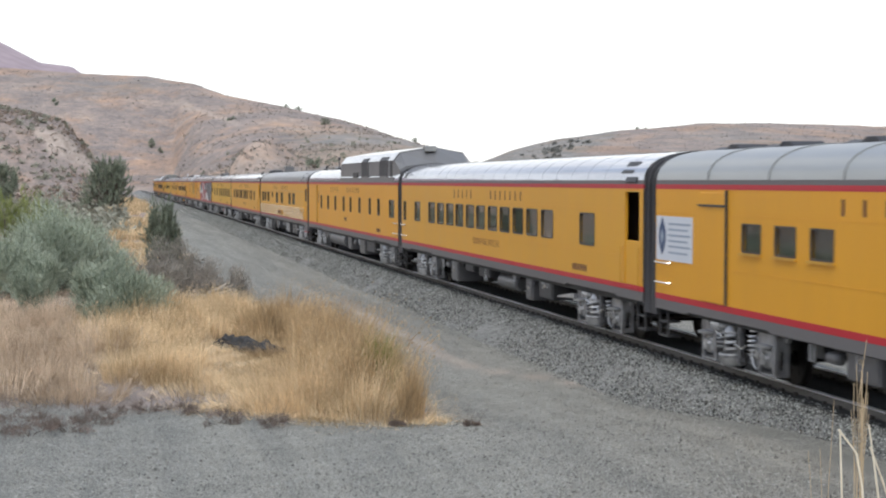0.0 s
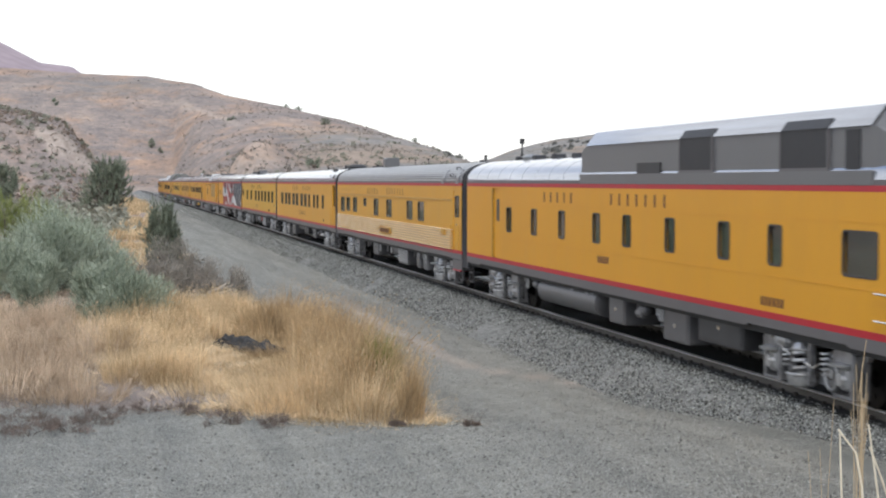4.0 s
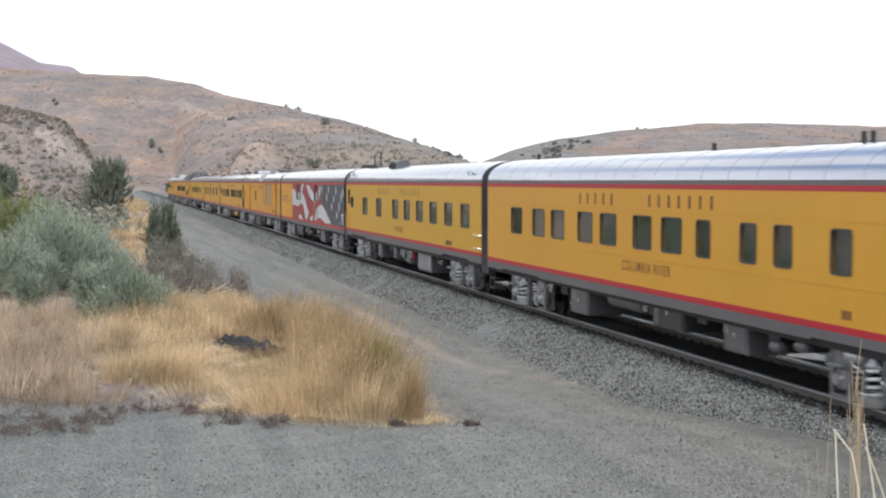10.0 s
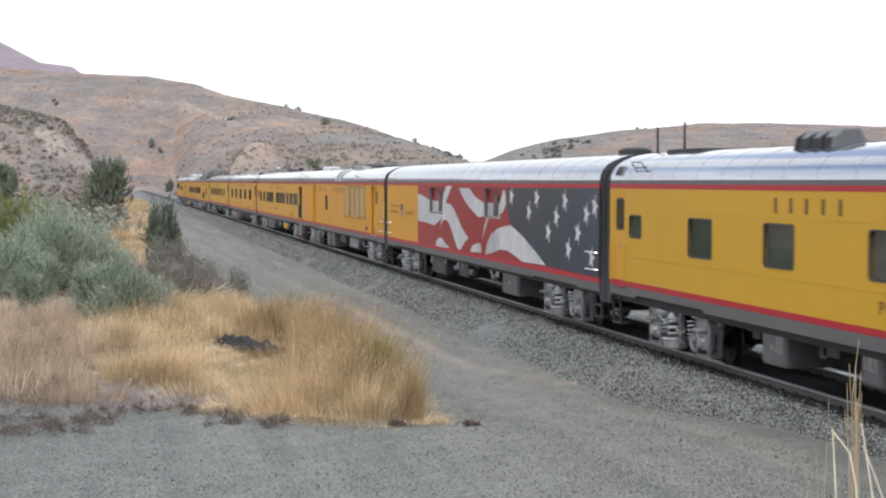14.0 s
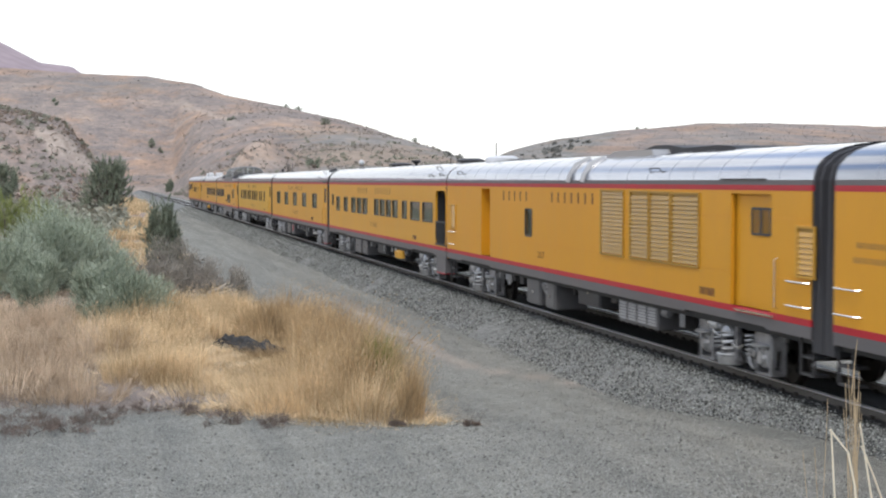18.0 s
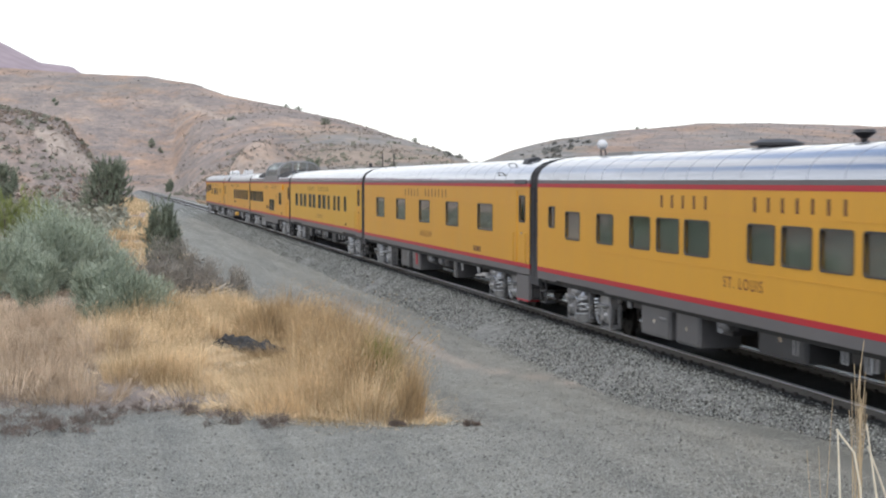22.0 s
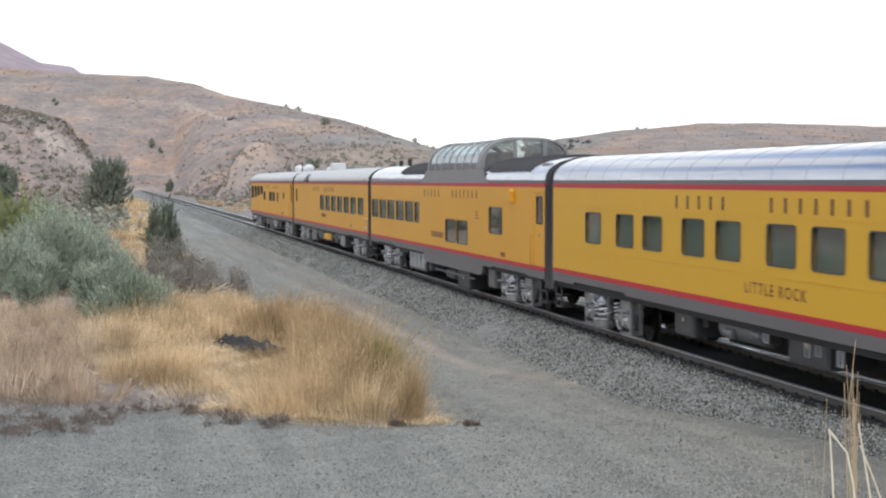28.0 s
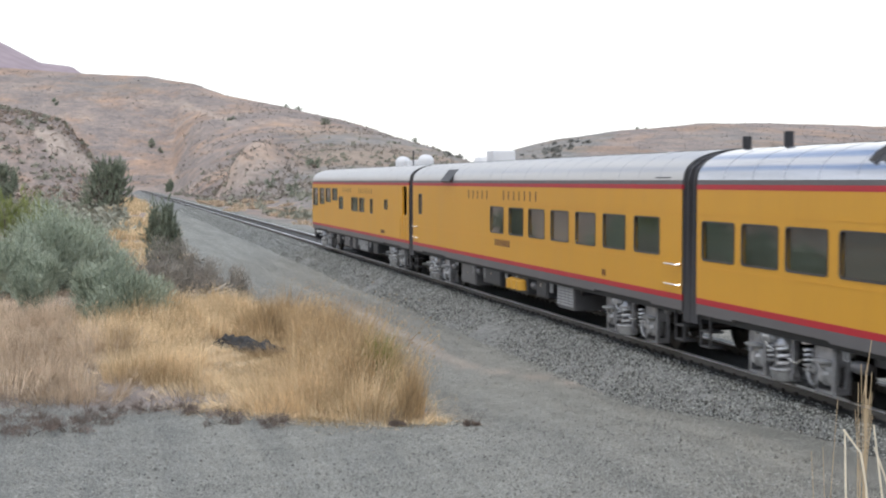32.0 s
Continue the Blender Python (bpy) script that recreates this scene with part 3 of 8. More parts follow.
# one four-wheel truck, shared by all the cars; wheels turn on their axles
def truck_meshes():
    m = {}
    side = Shape()
    x0, x1 = -1.30, -1.02
    # top beam, dropped between the pedestals
    side.prism([(-1.66, 0.76), (-1.0, 0.80), (-0.85, 0.88), (0.85, 0.88), (1.0, 0.80), (1.66, 0.76), (1.70, 0.90), (1.45, 0.97), (-1.45, 0.97), (-1.70, 0.90)], -1.14, -1.04, "x", 0.015)
    for a in (-1.22, 1.22):
        # rounded cap over the box, legs with an open web, tie bar below
        side.prism([(a - 0.32, 0.70), (a + 0.32, 0.70), (a + 0.33, 0.84), (a + 0.26, 0.95), (a + 0.12, 1.0), (a - 0.12, 1.0), (a - 0.26, 0.95), (a - 0.33, 0.84)], x0 - 0.02, x1, "x", 0.03)
        for d in (-0.27, 0.27):
            for x in (x0, x1 - 0.075):
                side.prism([(a + d - 0.05, 0.20), (a + d + 0.05, 0.20), (a + d + 0.07, 0.72), (a + d - 0.07, 0.72)], x, x + 0.075, "x", 0.012)
            side.box(x0, x1, a + d - 0.05, a + d + 0.05, 0.60, 0.72, 0.01)
            side.box(x0, x1, a + d - 0.05, a + d + 0.05, 0.19, 0.27, 0.01)
        side.box(x0 - 0.01, x1, a - 0.33, a + 0.33, 0.165, 0.215, 0.012)
    m["side_frame"] = side.mesh("side_frame", SILVER_DULL)
    eq = Shape().prism([(-1.25, 0.40), (-1.02, 0.40), (-0.80, 0.25), (0.80, 0.25), (1.02, 0.40), (1.25, 0.40), (1.25, 0.52), (0.95, 0.52), (0.74, 0.36), (-0.74, 0.36), (-0.95, 0.52), (-1.25, 0.52)], -1.16, -1.08, "x", 0.01)
    m["equalizer"] = eq.mesh("equalizer", SILVER_DULL)
    # deep bowl with a rolled rim, carried on two straps
    cup = Shape()
    rings = [(0.03, 0.175), (0.17, 0.18), (0.225, 0.205), (0.248, 0.27), (0.252, 0.35), (0.27, 0.36), (0.275, 0.39), (0.255, 0.41), (0.23, 0.40), (0.21, 0.28), (0.02, 0.24)]
    nn = 20
    for r, z in rings:
        cup.v += [(-1.30 + r * math.cos(2 * math.pi * i / nn), r * math.sin(2 * math.pi * i / nn), z) for i in range(nn)]
    for k in range(len(rings) - 1):
        cup.f += [(k * nn + i, k * nn + (i + 1) % nn, (k + 1) * nn + (i + 1) % nn, (k + 1) * nn + i) for i in range(nn)]
    m["spring_cup"] = cup.mesh("spring_cup", SILVER_BRIGHT, True)
    st = Shape()
    st.prism([(-0.035, 0.22), (0.035, 0.22), (0.045, 0.94), (-0.045, 0.94)], -1.34, -1.25, "x", 0.012)
    st.rod((-1.36, 0, 0.30), (-1.23, 0, 0.30), 0.055, 10)
    m["swing_hanger"] = st.mesh("swing_hanger", SILVER_DULL)
    cap = Shape().rod((-1.30, 0, 0.775), (-1.30, 0, 0.80), 0.20, 18).rod((-1.30, 0, 0.80), (-1.30, 0, 0.90), 0.17, 18, 0.11)
    m["spring_cap"] = cap.mesh("spring_cap", SILVER_BRIGHT, True)
    for key, rr, tube, turns, rise in (("bolster_spring", 0.145, 0.032, 4.0, 0.48), ("coil_spring", 0.095, 0.024, 5.0, 0.40)):
        sp = Shape()
        n = int(turns * 11)
        sp.pipe([(rr * math.cos(2 * math.pi * turns * i / n), rr * math.sin(2 * math.pi * turns * i / n), rise * i / n) for i in range(n + 1)], tube, 5)
        m[key] = sp.mesh(key, SILVER_BRIGHT, True)
    jb = Shape().prism(rounded(-0.15, 0.15, 0.29, 0.64, 0.08), -1.31, -1.06, "x", 0.035)
    jb.rod((-1.37, 0, 0.457), (-1.30, 0, 0.457), 0.10, 14, 0.13)
    jb.rod((-1.39, 0, 0.457), (-1.37, 0, 0.457), 0.05, 10)
    m["journal_box"] = jb.mesh("journal_box", SILVER_BRIGHT)
    lip = Shape().rod((-1.27, 0, 0.655), (-1.27, 0, 0.69), 0.23, 18, 0.25).rod((-1.27, 0, 0.69), (-1.27, 0, 0.71), 0.25, 18, 0.20)
    m["box_lip"] = lip.mesh("box_lip", SILVER_BRIGHT, True)
    bc = Shape().rod((-1.34, -0.15, 0), (-1.34, 0.15, 0), 0.085, 14).rod((-1.34, 0.15, 0), (-1.34, 0.19, 0), 0.10, 14).rod((-1.34, -0.19, 0), (-1.34, -0.15, 0), 0.10, 14).rod((-1.34, -0.19, 0), (-1.34, -0.25, 0), 0.07, 10, 0.03)
    m["brake_cylinder"] = bc.mesh("brake_cylinder", SILVER_BRIGHT, True)
    br = Shape().pipe([(-1.36, 1.10, 0.88), (-1.37, 0.86, 0.87), (-1.40, 0.60, 0.72), (-1.42, 0.30, 0.68)], 0.014)
    m["brake_rod"] = br.mesh("brake_rod", CHROME, True)
    br = Shape().pipe([(-1.43, -0.22, 0.60), (-1.44, -0.52, 0.55), (-1.42, -0.68, 0.63)], 0.016)
    m["brake_lever"] = br.mesh("brake_lever", CHROME, True)
    lo = Shape().pipe([(-1.30, -0.86 + 0.20 * math.cos(a), 0.48 + 0.24 * math.sin(a)) for a in [math.pi * (0.75 + k / 8 * 1.35) for k in range(9)]], 0.030, 7)
    lo.rod((-1.33, -0.90, 0.50), (-1.24, -0.90, 0.50), 0.075, 10)
    m["brake_hanger"] = lo.mesh("brake_hanger", SILVER_BRIGHT, True)
    bo = Shape().box(-1.10, 1.10, -0.30, 0.30, 0.44, 0.76, 0.03)
    m["bolster"] = bo.mesh("bolster", UNDER_DARK)
    wh = Shape()
    for s in (-1, 1):
        n = 28
        rings = [(0.80, 0.43), (0.80, 0.457), (0.70, 0.46), (0.675, 0.485), (0.665, 0.485), (0.665, 0.39)]
        base = len(wh.v)
        for x, r in rings:
            wh.v += [(s * x, r * math.cos(2 * math.pi * i / n), r * math.sin(2 * math.pi * i / n)) for i in range(n)]
        for k in range(len(rings) - 1):
            wh.f += [(base + k * n + i, base + k * n + (i + 1) % n, base + (k + 1) * n + (i + 1) % n, base + (k + 1) * n + i) for i in range(n)]
        wh.rod((s * 0.70, 0, 0), (s * 0.77, 0, 0), 0.44, 24)
        wh.rod((s * 0.66, 0, 0), (s * 0.83, 0, 0), 0.13, 12)
        for i in range(6):
            a = math.pi / 3 * i
            wh.rod((s * 0.775, 0.28 * math.cos(a), 0.28 * math.sin(a)), (s * 0.785, 0.28 * math.cos(a), 0.28 * math.sin(a)), 0.05, 8)
    wh.rod((-1.05, 0, 0), (1.05, 0, 0), 0.085, 10)
    m["wheelset"] = wh.mesh("wheelset", STEEL)
    return m


TRUCK = truck_meshes()
WHEELS = []


def truck(car, y):
    t = part("truck", TRUCK["bolster"], None, car, at=pose(0, y, 0))
    axles = (-1.22, 1.22)
    for turn in (0, 180):
        spin = pose(0, 0, 0, rz=turn)
        for key in ("side_frame", "equalizer", "brake_rod", "brake_lever", "brake_hanger"):
            part(key, TRUCK[key], None, t, at=spin)
        for a in axles:
            part("journal_box", TRUCK["journal_box"], None, t, at=spin @ pose(0, a, 0))
            part("box_lip", TRUCK["box_lip"], None, t, at=spin @ pose(0, a, 0))
        for d in (-0.295, 0.295):
            part("swing_hanger", TRUCK["swing_hanger"], None, t, at=spin @ pose(0, (0.10 if turn == 0 else -0.10) + d, 0))
        for key in ("spring_cup", "spring_cap"):
            part(key, TRUCK[key], None, t, at=spin @ pose(0, 0.10 if turn == 0 else -0.10, 0))
        part("bolster_spring", TRUCK["bolster_spring"], None, t, at=spin @ pose(-1.30, 0.10 if turn == 0 else -0.10, 0.30))
        for a in (-0.62, 0.70):
            part("coil_spring", TRUCK["coil_spring"], None, t, at=spin @ pose(-1.24, a, 0.42))
        part("brake_cylinder", TRUCK["brake_cylinder"], None, t, at=spin @ pose(0, 0.66, 0.86))
    for a in axles:
        WHEELS.append(part("wheelset", TRUCK["wheelset"], None, t, at=pose(0, a, 0.457)))


def sill_outline(y0, y1, z0, z1, length):
    """The sill from the side: its lower edge steps up over each truck."""
    low = [(y0, z0)]
    zc = z1 - 0.155
    for m in (3.74 - length / 2, length / 2 - 3.74):
        low += [(m - 1.80, z0), (m - 1.72, zc), (m + 1.72, zc), (m + 1.80, z0)]
    return low + [(y1, z0), (y1, z1), (y0, z1)]


def car_shell(name, label, length, holes, roof, wall_mat=None, name_group="passenger cars of the train", front=True, rear=True, far_holes=None, red=(1.205, 1.315), belts=True, sill=0.195):
    """The body of one car: sides with openings, ends, sill, stripes, roof, underframe, trucks. Holes: (from the rear gap, width, z0, z1)."""
    car = tagged(new(name), label, "railway car", group=name_group)
    b = 0.36
    y0, y1 = -length / 2 + (b if front else 0.1), length / 2 - (b if rear else 0.05)
    red_low, red_top = red
    near = [(length / 2 - c - w / 2, length / 2 - c + w / 2, max(z0, red_top), z1) for c, w, z0, z1 in holes]
    far = near if far_holes is None else far_holes
    part("side_wall", side_wall(y0, y1, red_top, EAVE - 0.09, near, -HALF), wall_mat or YELLOW, car, weld=True)
    part("side_wall", side_wall(y0, y1, red_top, EAVE - 0.09, far, HALF), wall_mat or YELLOW, car, weld=True)
    for s in (-1, 1):
        x0, x1 = sorted((s * HALF, s * (HALF + 0.004)))
        part("lower_stripe", Shape().box(*sorted((s * (HALF - 0.07), s * (HALF + 0.003))), y0, y1, red_low, red_top), RED, car, "red stripe along the sill")
        part("upper_stripe", Shape().box(*sorted((s * (HALF - 0.07), s * (HALF + 0.005))), y0, y1, EAVE - 0.09, EAVE), RED, car, "red stripe under the eaves")
        part("side_sill", Shape().prism(sill_outline(y0, y1, red_low - sill, red_low, length), *sorted((s * (HALF - 0.10), s * HALF)), "x"), GREY, car, "grey side sill cut away over the trucks")
        part("eave_band", Shape().box(*sorted((s * (HALF - 0.06), s * (HALF - 0.004))), y0, y1, EAVE, 3.505), GREY, car, "grey band above the stripe")
        if belts:
            for zb in (1.895, 2.875):
                cuts = sorted((h[0] - 0.02, h[1] + 0.02) for h in near if h[2] < zb + 0.02 and h[3] > zb)
                a = y0
                for c0, c1 in cuts + [(y1, y1)]:
                    if c0 - a > 0.15:
                        part("belt_rail", Shape().box(*sorted((s * HALF, s * (HALF + 0.006))), a, c0, zb, zb + 0.02), wall_mat or YELLOW, car)
                    a = c1
    for y, on in ((y0, front), (y1, rear)):
        part("end_wall", Shape().prism([(-HALF + 0.02, SILL_LOW + 0.05)] + [(p[0], p[1]) for p in roof_profile(0.02)] + [(HALF - 0.02, SILL_LOW + 0.05)], y - 0.03 if y > 0 else y, y if y > 0 else y + 0.03, "y"), GREY_DOME if on or y < 0 else (wall_mat or YELLOW), car)
        if on:
            folds = []
            e = length / 2
            s = 1 if y > 0 else -1
            k = 0
            a = abs(y)
            while a < e - 0.012:
                h = min(a + 0.085, e - 0.012)
                prof = [(-HALF + 0.03, SILL_LOW - 0.12)] + roof_profile(0.02 + (0.035 if k % 2 else 0.0)) + [(HALF - 0.03, SILL_LOW - 0.12)]
                folds.append(Shape().prism(prof, *sorted((s * a, s * h)), "y"))
                a, k = h, k + 1
            d = part("diaphragm", folds[0], DIAPHRAGM, car, "charcoal full-width diaphragm between the cars")
            for f in folds[1:]:
                part("fold", f, DIAPHRAGM, d)
    flutes = 26 if roof is ROOF_DARK else 0
    pr = roof_profile(0, 16, flutes)
    rf = Shape()
    n = len(pr)
    lap = 21 if roof is not ROOF_GREY else 10
    stations = [y0 + (y1 - y0) * i / lap for i in range(lap + 1)]
    for y in stations:
        rf.v += [(p[0], y, p[1]) for p in pr]
    for i in range(lap):
        rf.f += [(i * n + k, i * n + k + 1, (i + 1) * n + k + 1, (i + 1) * n + k) for k in range(n - 1)]
    part("roof", rf, roof, car, {"silver_roof_paint": "silver painted arched roof", "weathered_grey_roof": "matt grey ribbed roof", "dark_ribbed_roof": "dark grey fluted roof", "pale_silver_roof": "pale silver arched roof"}[roof.name], smooth=not flutes)
    if not flutes:
        po = roof_profile(-0.004 if roof is not ROOF_GREY else -0.02, 16)
        for y in stations[1:-1]:
            sm = Shape()
            hw = 0.004 if roof is not ROOF_GREY else 0.03
            for yy in (y - hw, y + hw):
                sm.v += [(p[0], yy, p[1]) for p in po] + [(p[0], yy, p[1]) for p in pr]
            k = len(po)
            for i in range(k - 1):
                sm.f += [(i, i + 1, 2 * k + i + 1, 2 * k + i), (i, i + 1, k + i + 1, k + i), (2 * k + i, 2 * k + i + 1, 3 * k + i + 1, 3 * k + i)]
            part("roof_seam", sm, SEAM if roof is not ROOF_GREY else roof, car, smooth=True)
    part("running_board", Shape().box(-0.22, 0.22, y0 + 0.3, y1 - 0.3, ROOF_TOP - 0.02, ROOF_TOP + 0.012), BLACK_VENT, car, "dark strip along the ridge")
    part("floor", Shape().box(-HALF + 0.09, HALF - 0.09, y0 + 0.04, y1 - 0.04, 0.92, 1.26), UNDER_DARK, car)
    part("ceiling_lining", Shape().box(-HALF + 0.10, HALF - 0.10, y0 + 0.04, y1 - 0.04, 3.30, 3.36), INTERIOR, car)
    part("partition", Shape().box(-0.35, -0.30, y0 + 0.05, y1 - 0.05, 1.26, 3.3), INTERIOR, car)
    part("centre_sill", Shape().box(-0.3, 0.3, -length / 2 + 0.1, length / 2 - 0.1, 0.70, 1.06), UNDER_DARK, car)
    # added black block: keeps light from the far side out from under the floor
    part("far_equipment", Shape().box(0.35, 1.35, -6.4, 6.4, 0.15, 1.05, 0.03), UNDER_DARK, car)
    part("coupler", Shape().box(-0.12, 0.12, -length / 2 - 0.25, -length / 2 + 0.3, 0.74, 0.98, 0.03).box(-0.2, 0.2, -length / 2 - 0.02, -length / 2 + 0.12, 0.70, 1.02, 0.03), UNDER, car)
    for s, on in ((-1, front), (1, rear)):
        st = Shape()
        yy = s * (length / 2 - 0.62)
        for zz in (0.42, 0.70):
            st.box(-1.46, -1.18, yy - 0.22, yy + 0.22, zz - 0.02, zz + 0.02)
        for d in (-0.22, 0.22):
            st.box(-1.46, -1.42, yy + d - 0.02, yy + d + 0.02, 0.40, 1.02)
        part("step_ladder", st, UNDER, car)
    for p in (3.74, length - 3.74):
        truck(car, length / 2 - p)
    return car, y0, y1


def hung(car, length, items):
    """Equipment under the floor: (kind, from the rear gap, width, z0, z1)."""
    for kind, c, w, z0, z1 in items:
        y = length / 2 - c
        if kind == "tank":
            r = (z1 - z0) / 2
            part("air_tank", Shape().rod((-1.15, y - w / 2 + 0.05, z0 + r), (-1.15, y + w / 2 - 0.05, z0 + r), r, 18).rod((-1.15, y - w / 2, z0 + r), (-1.15, y - w / 2 + 0.05, z0 + r), r * 0.7, 18, r).rod((-1.15, y + w / 2 - 0.05, z0 + r), (-1.15, y + w / 2, z0 + r), r, 18, r * 0.7), UNDER_PALE, car, "grey air tank", smooth=True)
        else:
            m = {"box": UNDER_PALE, "dark": UNDER, "yellow": UNDER, "louvre": UNDER_PALE}[kind]
            bx = part("equipment_box", Shape().box(-1.40, -0.55, y - w / 2, y + w / 2, z0, 1.06, 0.025), m, car, "grey equipment box slung under the floor")
            dz = (z1 - z0)
            if kind == "yellow":
                for i in range(3):
                    a = y + w * (i - 1) * 0.30
                    part("canister", Shape().rod((-1.44, a, z0 + 0.10), (-1.44, a, z1 - 0.02), w * 0.12, 12).rod((-1.44, a, z1 - 0.02), (-1.44, a, z1 + 0.03), w * 0.12, 12, w * 0.05), YELLOW_TRIM, bx, "yellow canister on the underframe", smooth=True)
            elif kind == "louvre":
                k = 4
                for i in range(k):
                    a = y - w / 2 + w * (i + 0.12) / k
                    lv = Shape()
                    for j in range(7):
                        lv.box(-1.425, -1.40, a, a + w * 0.76 / k, z0 + (z1 - z0) * (0.14 + 0.115 * j), z0 + (z1 - z0) * (0.215 + 0.115 * j))
                    part("louvre_panel", lv, PANEL, bx, "pale louvred panel")
            else:
                part("cover", Shape().box(-1.415, -1.40, y - w / 2 + 0.06, y + w / 2 - 0.06, z0 + 0.06, 0.98), m, bx)
                part("latch", Shape().box(-1.43, -1.415, y - 0.05, y + 0.05, z0 + 0.28, z0 + 0.36), CHROME, bx)
    pipes = Shape()
    pipes.pipe([(-1.0, -length / 2 + 6.2, 0.86), (-1.0, length / 2 - 6.2, 0.86)], 0.025)
    pipes.pipe([(-0.8, -length / 2 + 6.2, 0.94), (-0.8, length / 2 - 6.2, 0.94)], 0.035)
    part("brake_pipe", pipes, UNDER, car)
    rng2 = random.Random(int(length * 100) + len(items))
    for i in range(9):
        yy = rng2.uniform(-length / 2 + 6.5, length / 2 - 6.5)
        h = rng2.uniform(0.15, 0.4)
        sm = Shape().box(-1.25, -0.8, yy - rng2.uniform(0.1, 0.3), yy + rng2.uniform(0.1, 0.3), 1.05 - h, 1.05)
        part("valve_block", sm, UNDER, car)
    for i in range(9):
        yy = rng2.uniform(-length / 2 + 5.8, length / 2 - 5.8)
        low = rng2.uniform(0.62, 0.82)
        if i % 3 == 0:
            part("reservoir", Shape().rod((-1.33, yy - 0.16, low + 0.06), (-1.33, yy + 0.16, low + 0.06), 0.10, 12).rod((-1.33, yy - 0.20, low + 0.06), (-1.33, yy - 0.16, low + 0.06), 0.05, 10, 0.10), UNDER_PALE, car, "small grey reservoir", smooth=True)
        else:
            part("pipe_hanger", Shape().pipe([(-1.40, yy, 1.06), (-1.40, yy, low), (-1.40, yy + 0.14, low), (-1.40, yy + 0.14, 1.06)], 0.022), PANEL, car, smooth=True)


def vestibule_door(car, length, c, w, z0=1.27, z1=3.26, glass_z=(2.42, 3.08), open_top=False):
    """A closed door in its recess, or a Dutch door with the upper half open, with a gate below."""
    y = length / 2 - c
    x = -HALF + 0.016
    if open_top:
        d = part("door", Shape().box(x, x + 0.05, y - w / 2, y + w / 2, z0, 2.24, 0.012), YELLOW, car, "lower half of an open Dutch door")
        part("door_inner", Shape().box(x + 0.40, x + 0.44, y - w / 2, y + w * 0.1, 2.2, z1), YELLOW_TRIM, d, "upper door leaf swung in")
    else:
        sh = Shape()
        gw = w * 0.30
        sh.add(*_door_sheet(x, y - w / 2, y + w / 2, z0, z1, (y - gw, y + gw, glass_z[0], glass_z[1])))
        d = part("door", sh, YELLOW, car, "yellow vestibule door")
        f = Shape()
        ring(f, rounded(y - gw - 0.03, y + gw + 0.03, glass_z[0] - 0.03, glass_z[1] + 0.03, 0.08), rounded(y - gw + 0.02, y + gw - 0.02, glass_z[0] + 0.02, glass_z[1] - 0.02, 0.06), x - 0.008, x + 0.03)
        part("door_window", f, RUBBER, d)
        part("pane", Shape().box(x + 0.018, x + 0.026, y - gw, y + gw, glass_z[0], glass_z[1]), GLASS, d).visible_shadow = False
        part("handle", Shape().box(x - 0.03, x, y - 0.04, y + 0.04, 2.08, 2.14), CHROME, d)
    for dy in (-w / 2 - 0.10, w / 2 + 0.10):
        if abs(y + dy) < length / 2 - 0.40:
            grab(car, [(-HALF, y + dy, 1.32), (-HALF - 0.06, y + dy, 1.36), (-HALF - 0.06, y + dy, 2.10), (-HALF, y + dy, 2.12)], 0.013, YELLOW_TRIM)
    part("threshold", Shape().box(-HALF - 0.02, -HALF + 0.05, y - w / 2, y + w / 2, z0 - 0.03, z0), RED, car)


def _door_sheet(x, a, b, c, d, hole):
    s = side_wall(a, b, c, d, [hole], x)
    return s.v, s.f


def end_grabs(car, length, rear=True, front=True):
    for on, y in ((front, -length / 2 + 0.80), (rear, length / 2 - 0.80)):
        if on:
            for z in (1.49, 1.88):
                grab(car, [(-HALF, y - 0.35, z), (-HALF - 0.06, y - 0.33, z), (-HALF - 0.06, y + 0.33, z), (-HALF, y + 0.35, z)])


def row(centres, width, z0=2.08, z1=2.76):
    return [(c, width, z0, z1) for c in centres]


def glaze(car, length, wins, blinds=False, r=0.075):
    for c, w, z0, z1 in wins:
        at = length / 2 - c
        part("blind", Shape().box(-HALF + 0.085, -HALF + 0.09, at - w / 2, at + w / 2, z0, z1), BLIND if blinds else BLIND_DARK, car, "drawn grey blind behind the glass" if blinds else "dark curtain behind the glass")
        y = length / 2 - c
        window(car, y - w / 2, y + w / 2, z0, z1, -HALF, r)
        window(car, y - w / 2, y + w / 2, z0, z1, HALF, r)


def company(car, length, p_first, p_second):
    """The company's name along the letterboard, as plain bars."""
    bars(car, "letterboard", length / 2 - p_first, 2.72, 2.96, 0.25, 5, 0.78)
    bars(car, "letterboard", length / 2 - p_second, 3.65, 2.96, 0.25, 7, 0.78)


def roof_vent(car, length, c, w, x=0.0, h=0.16, wide=0.5, mat=None):
    y = length / 2 - c
    z = ROOF_TOP - 0.05
    v = Shape().prism([(y - w / 2, z), (y + w / 2, z), (y + w / 2 - 0.08, z + 0.8 * h), (y - w / 2 + 0.08, z + 0.8 * h)], x - wide, x + wide, "x", 0.02)
    part("roof_vent", v, mat or BLACK_VENT, car, "low vent on the roof")


def roof_z(x):
    """Height of the roof's skin over a distance x from the ridge."""
    c = min(1.0, abs(x) / (HALF - 0.01)) ** (1 / 0.72)
    return 3.50 + (ROOF_TOP - 3.50) * math.sqrt(max(0.0, 1 - c * c)) ** 0.92


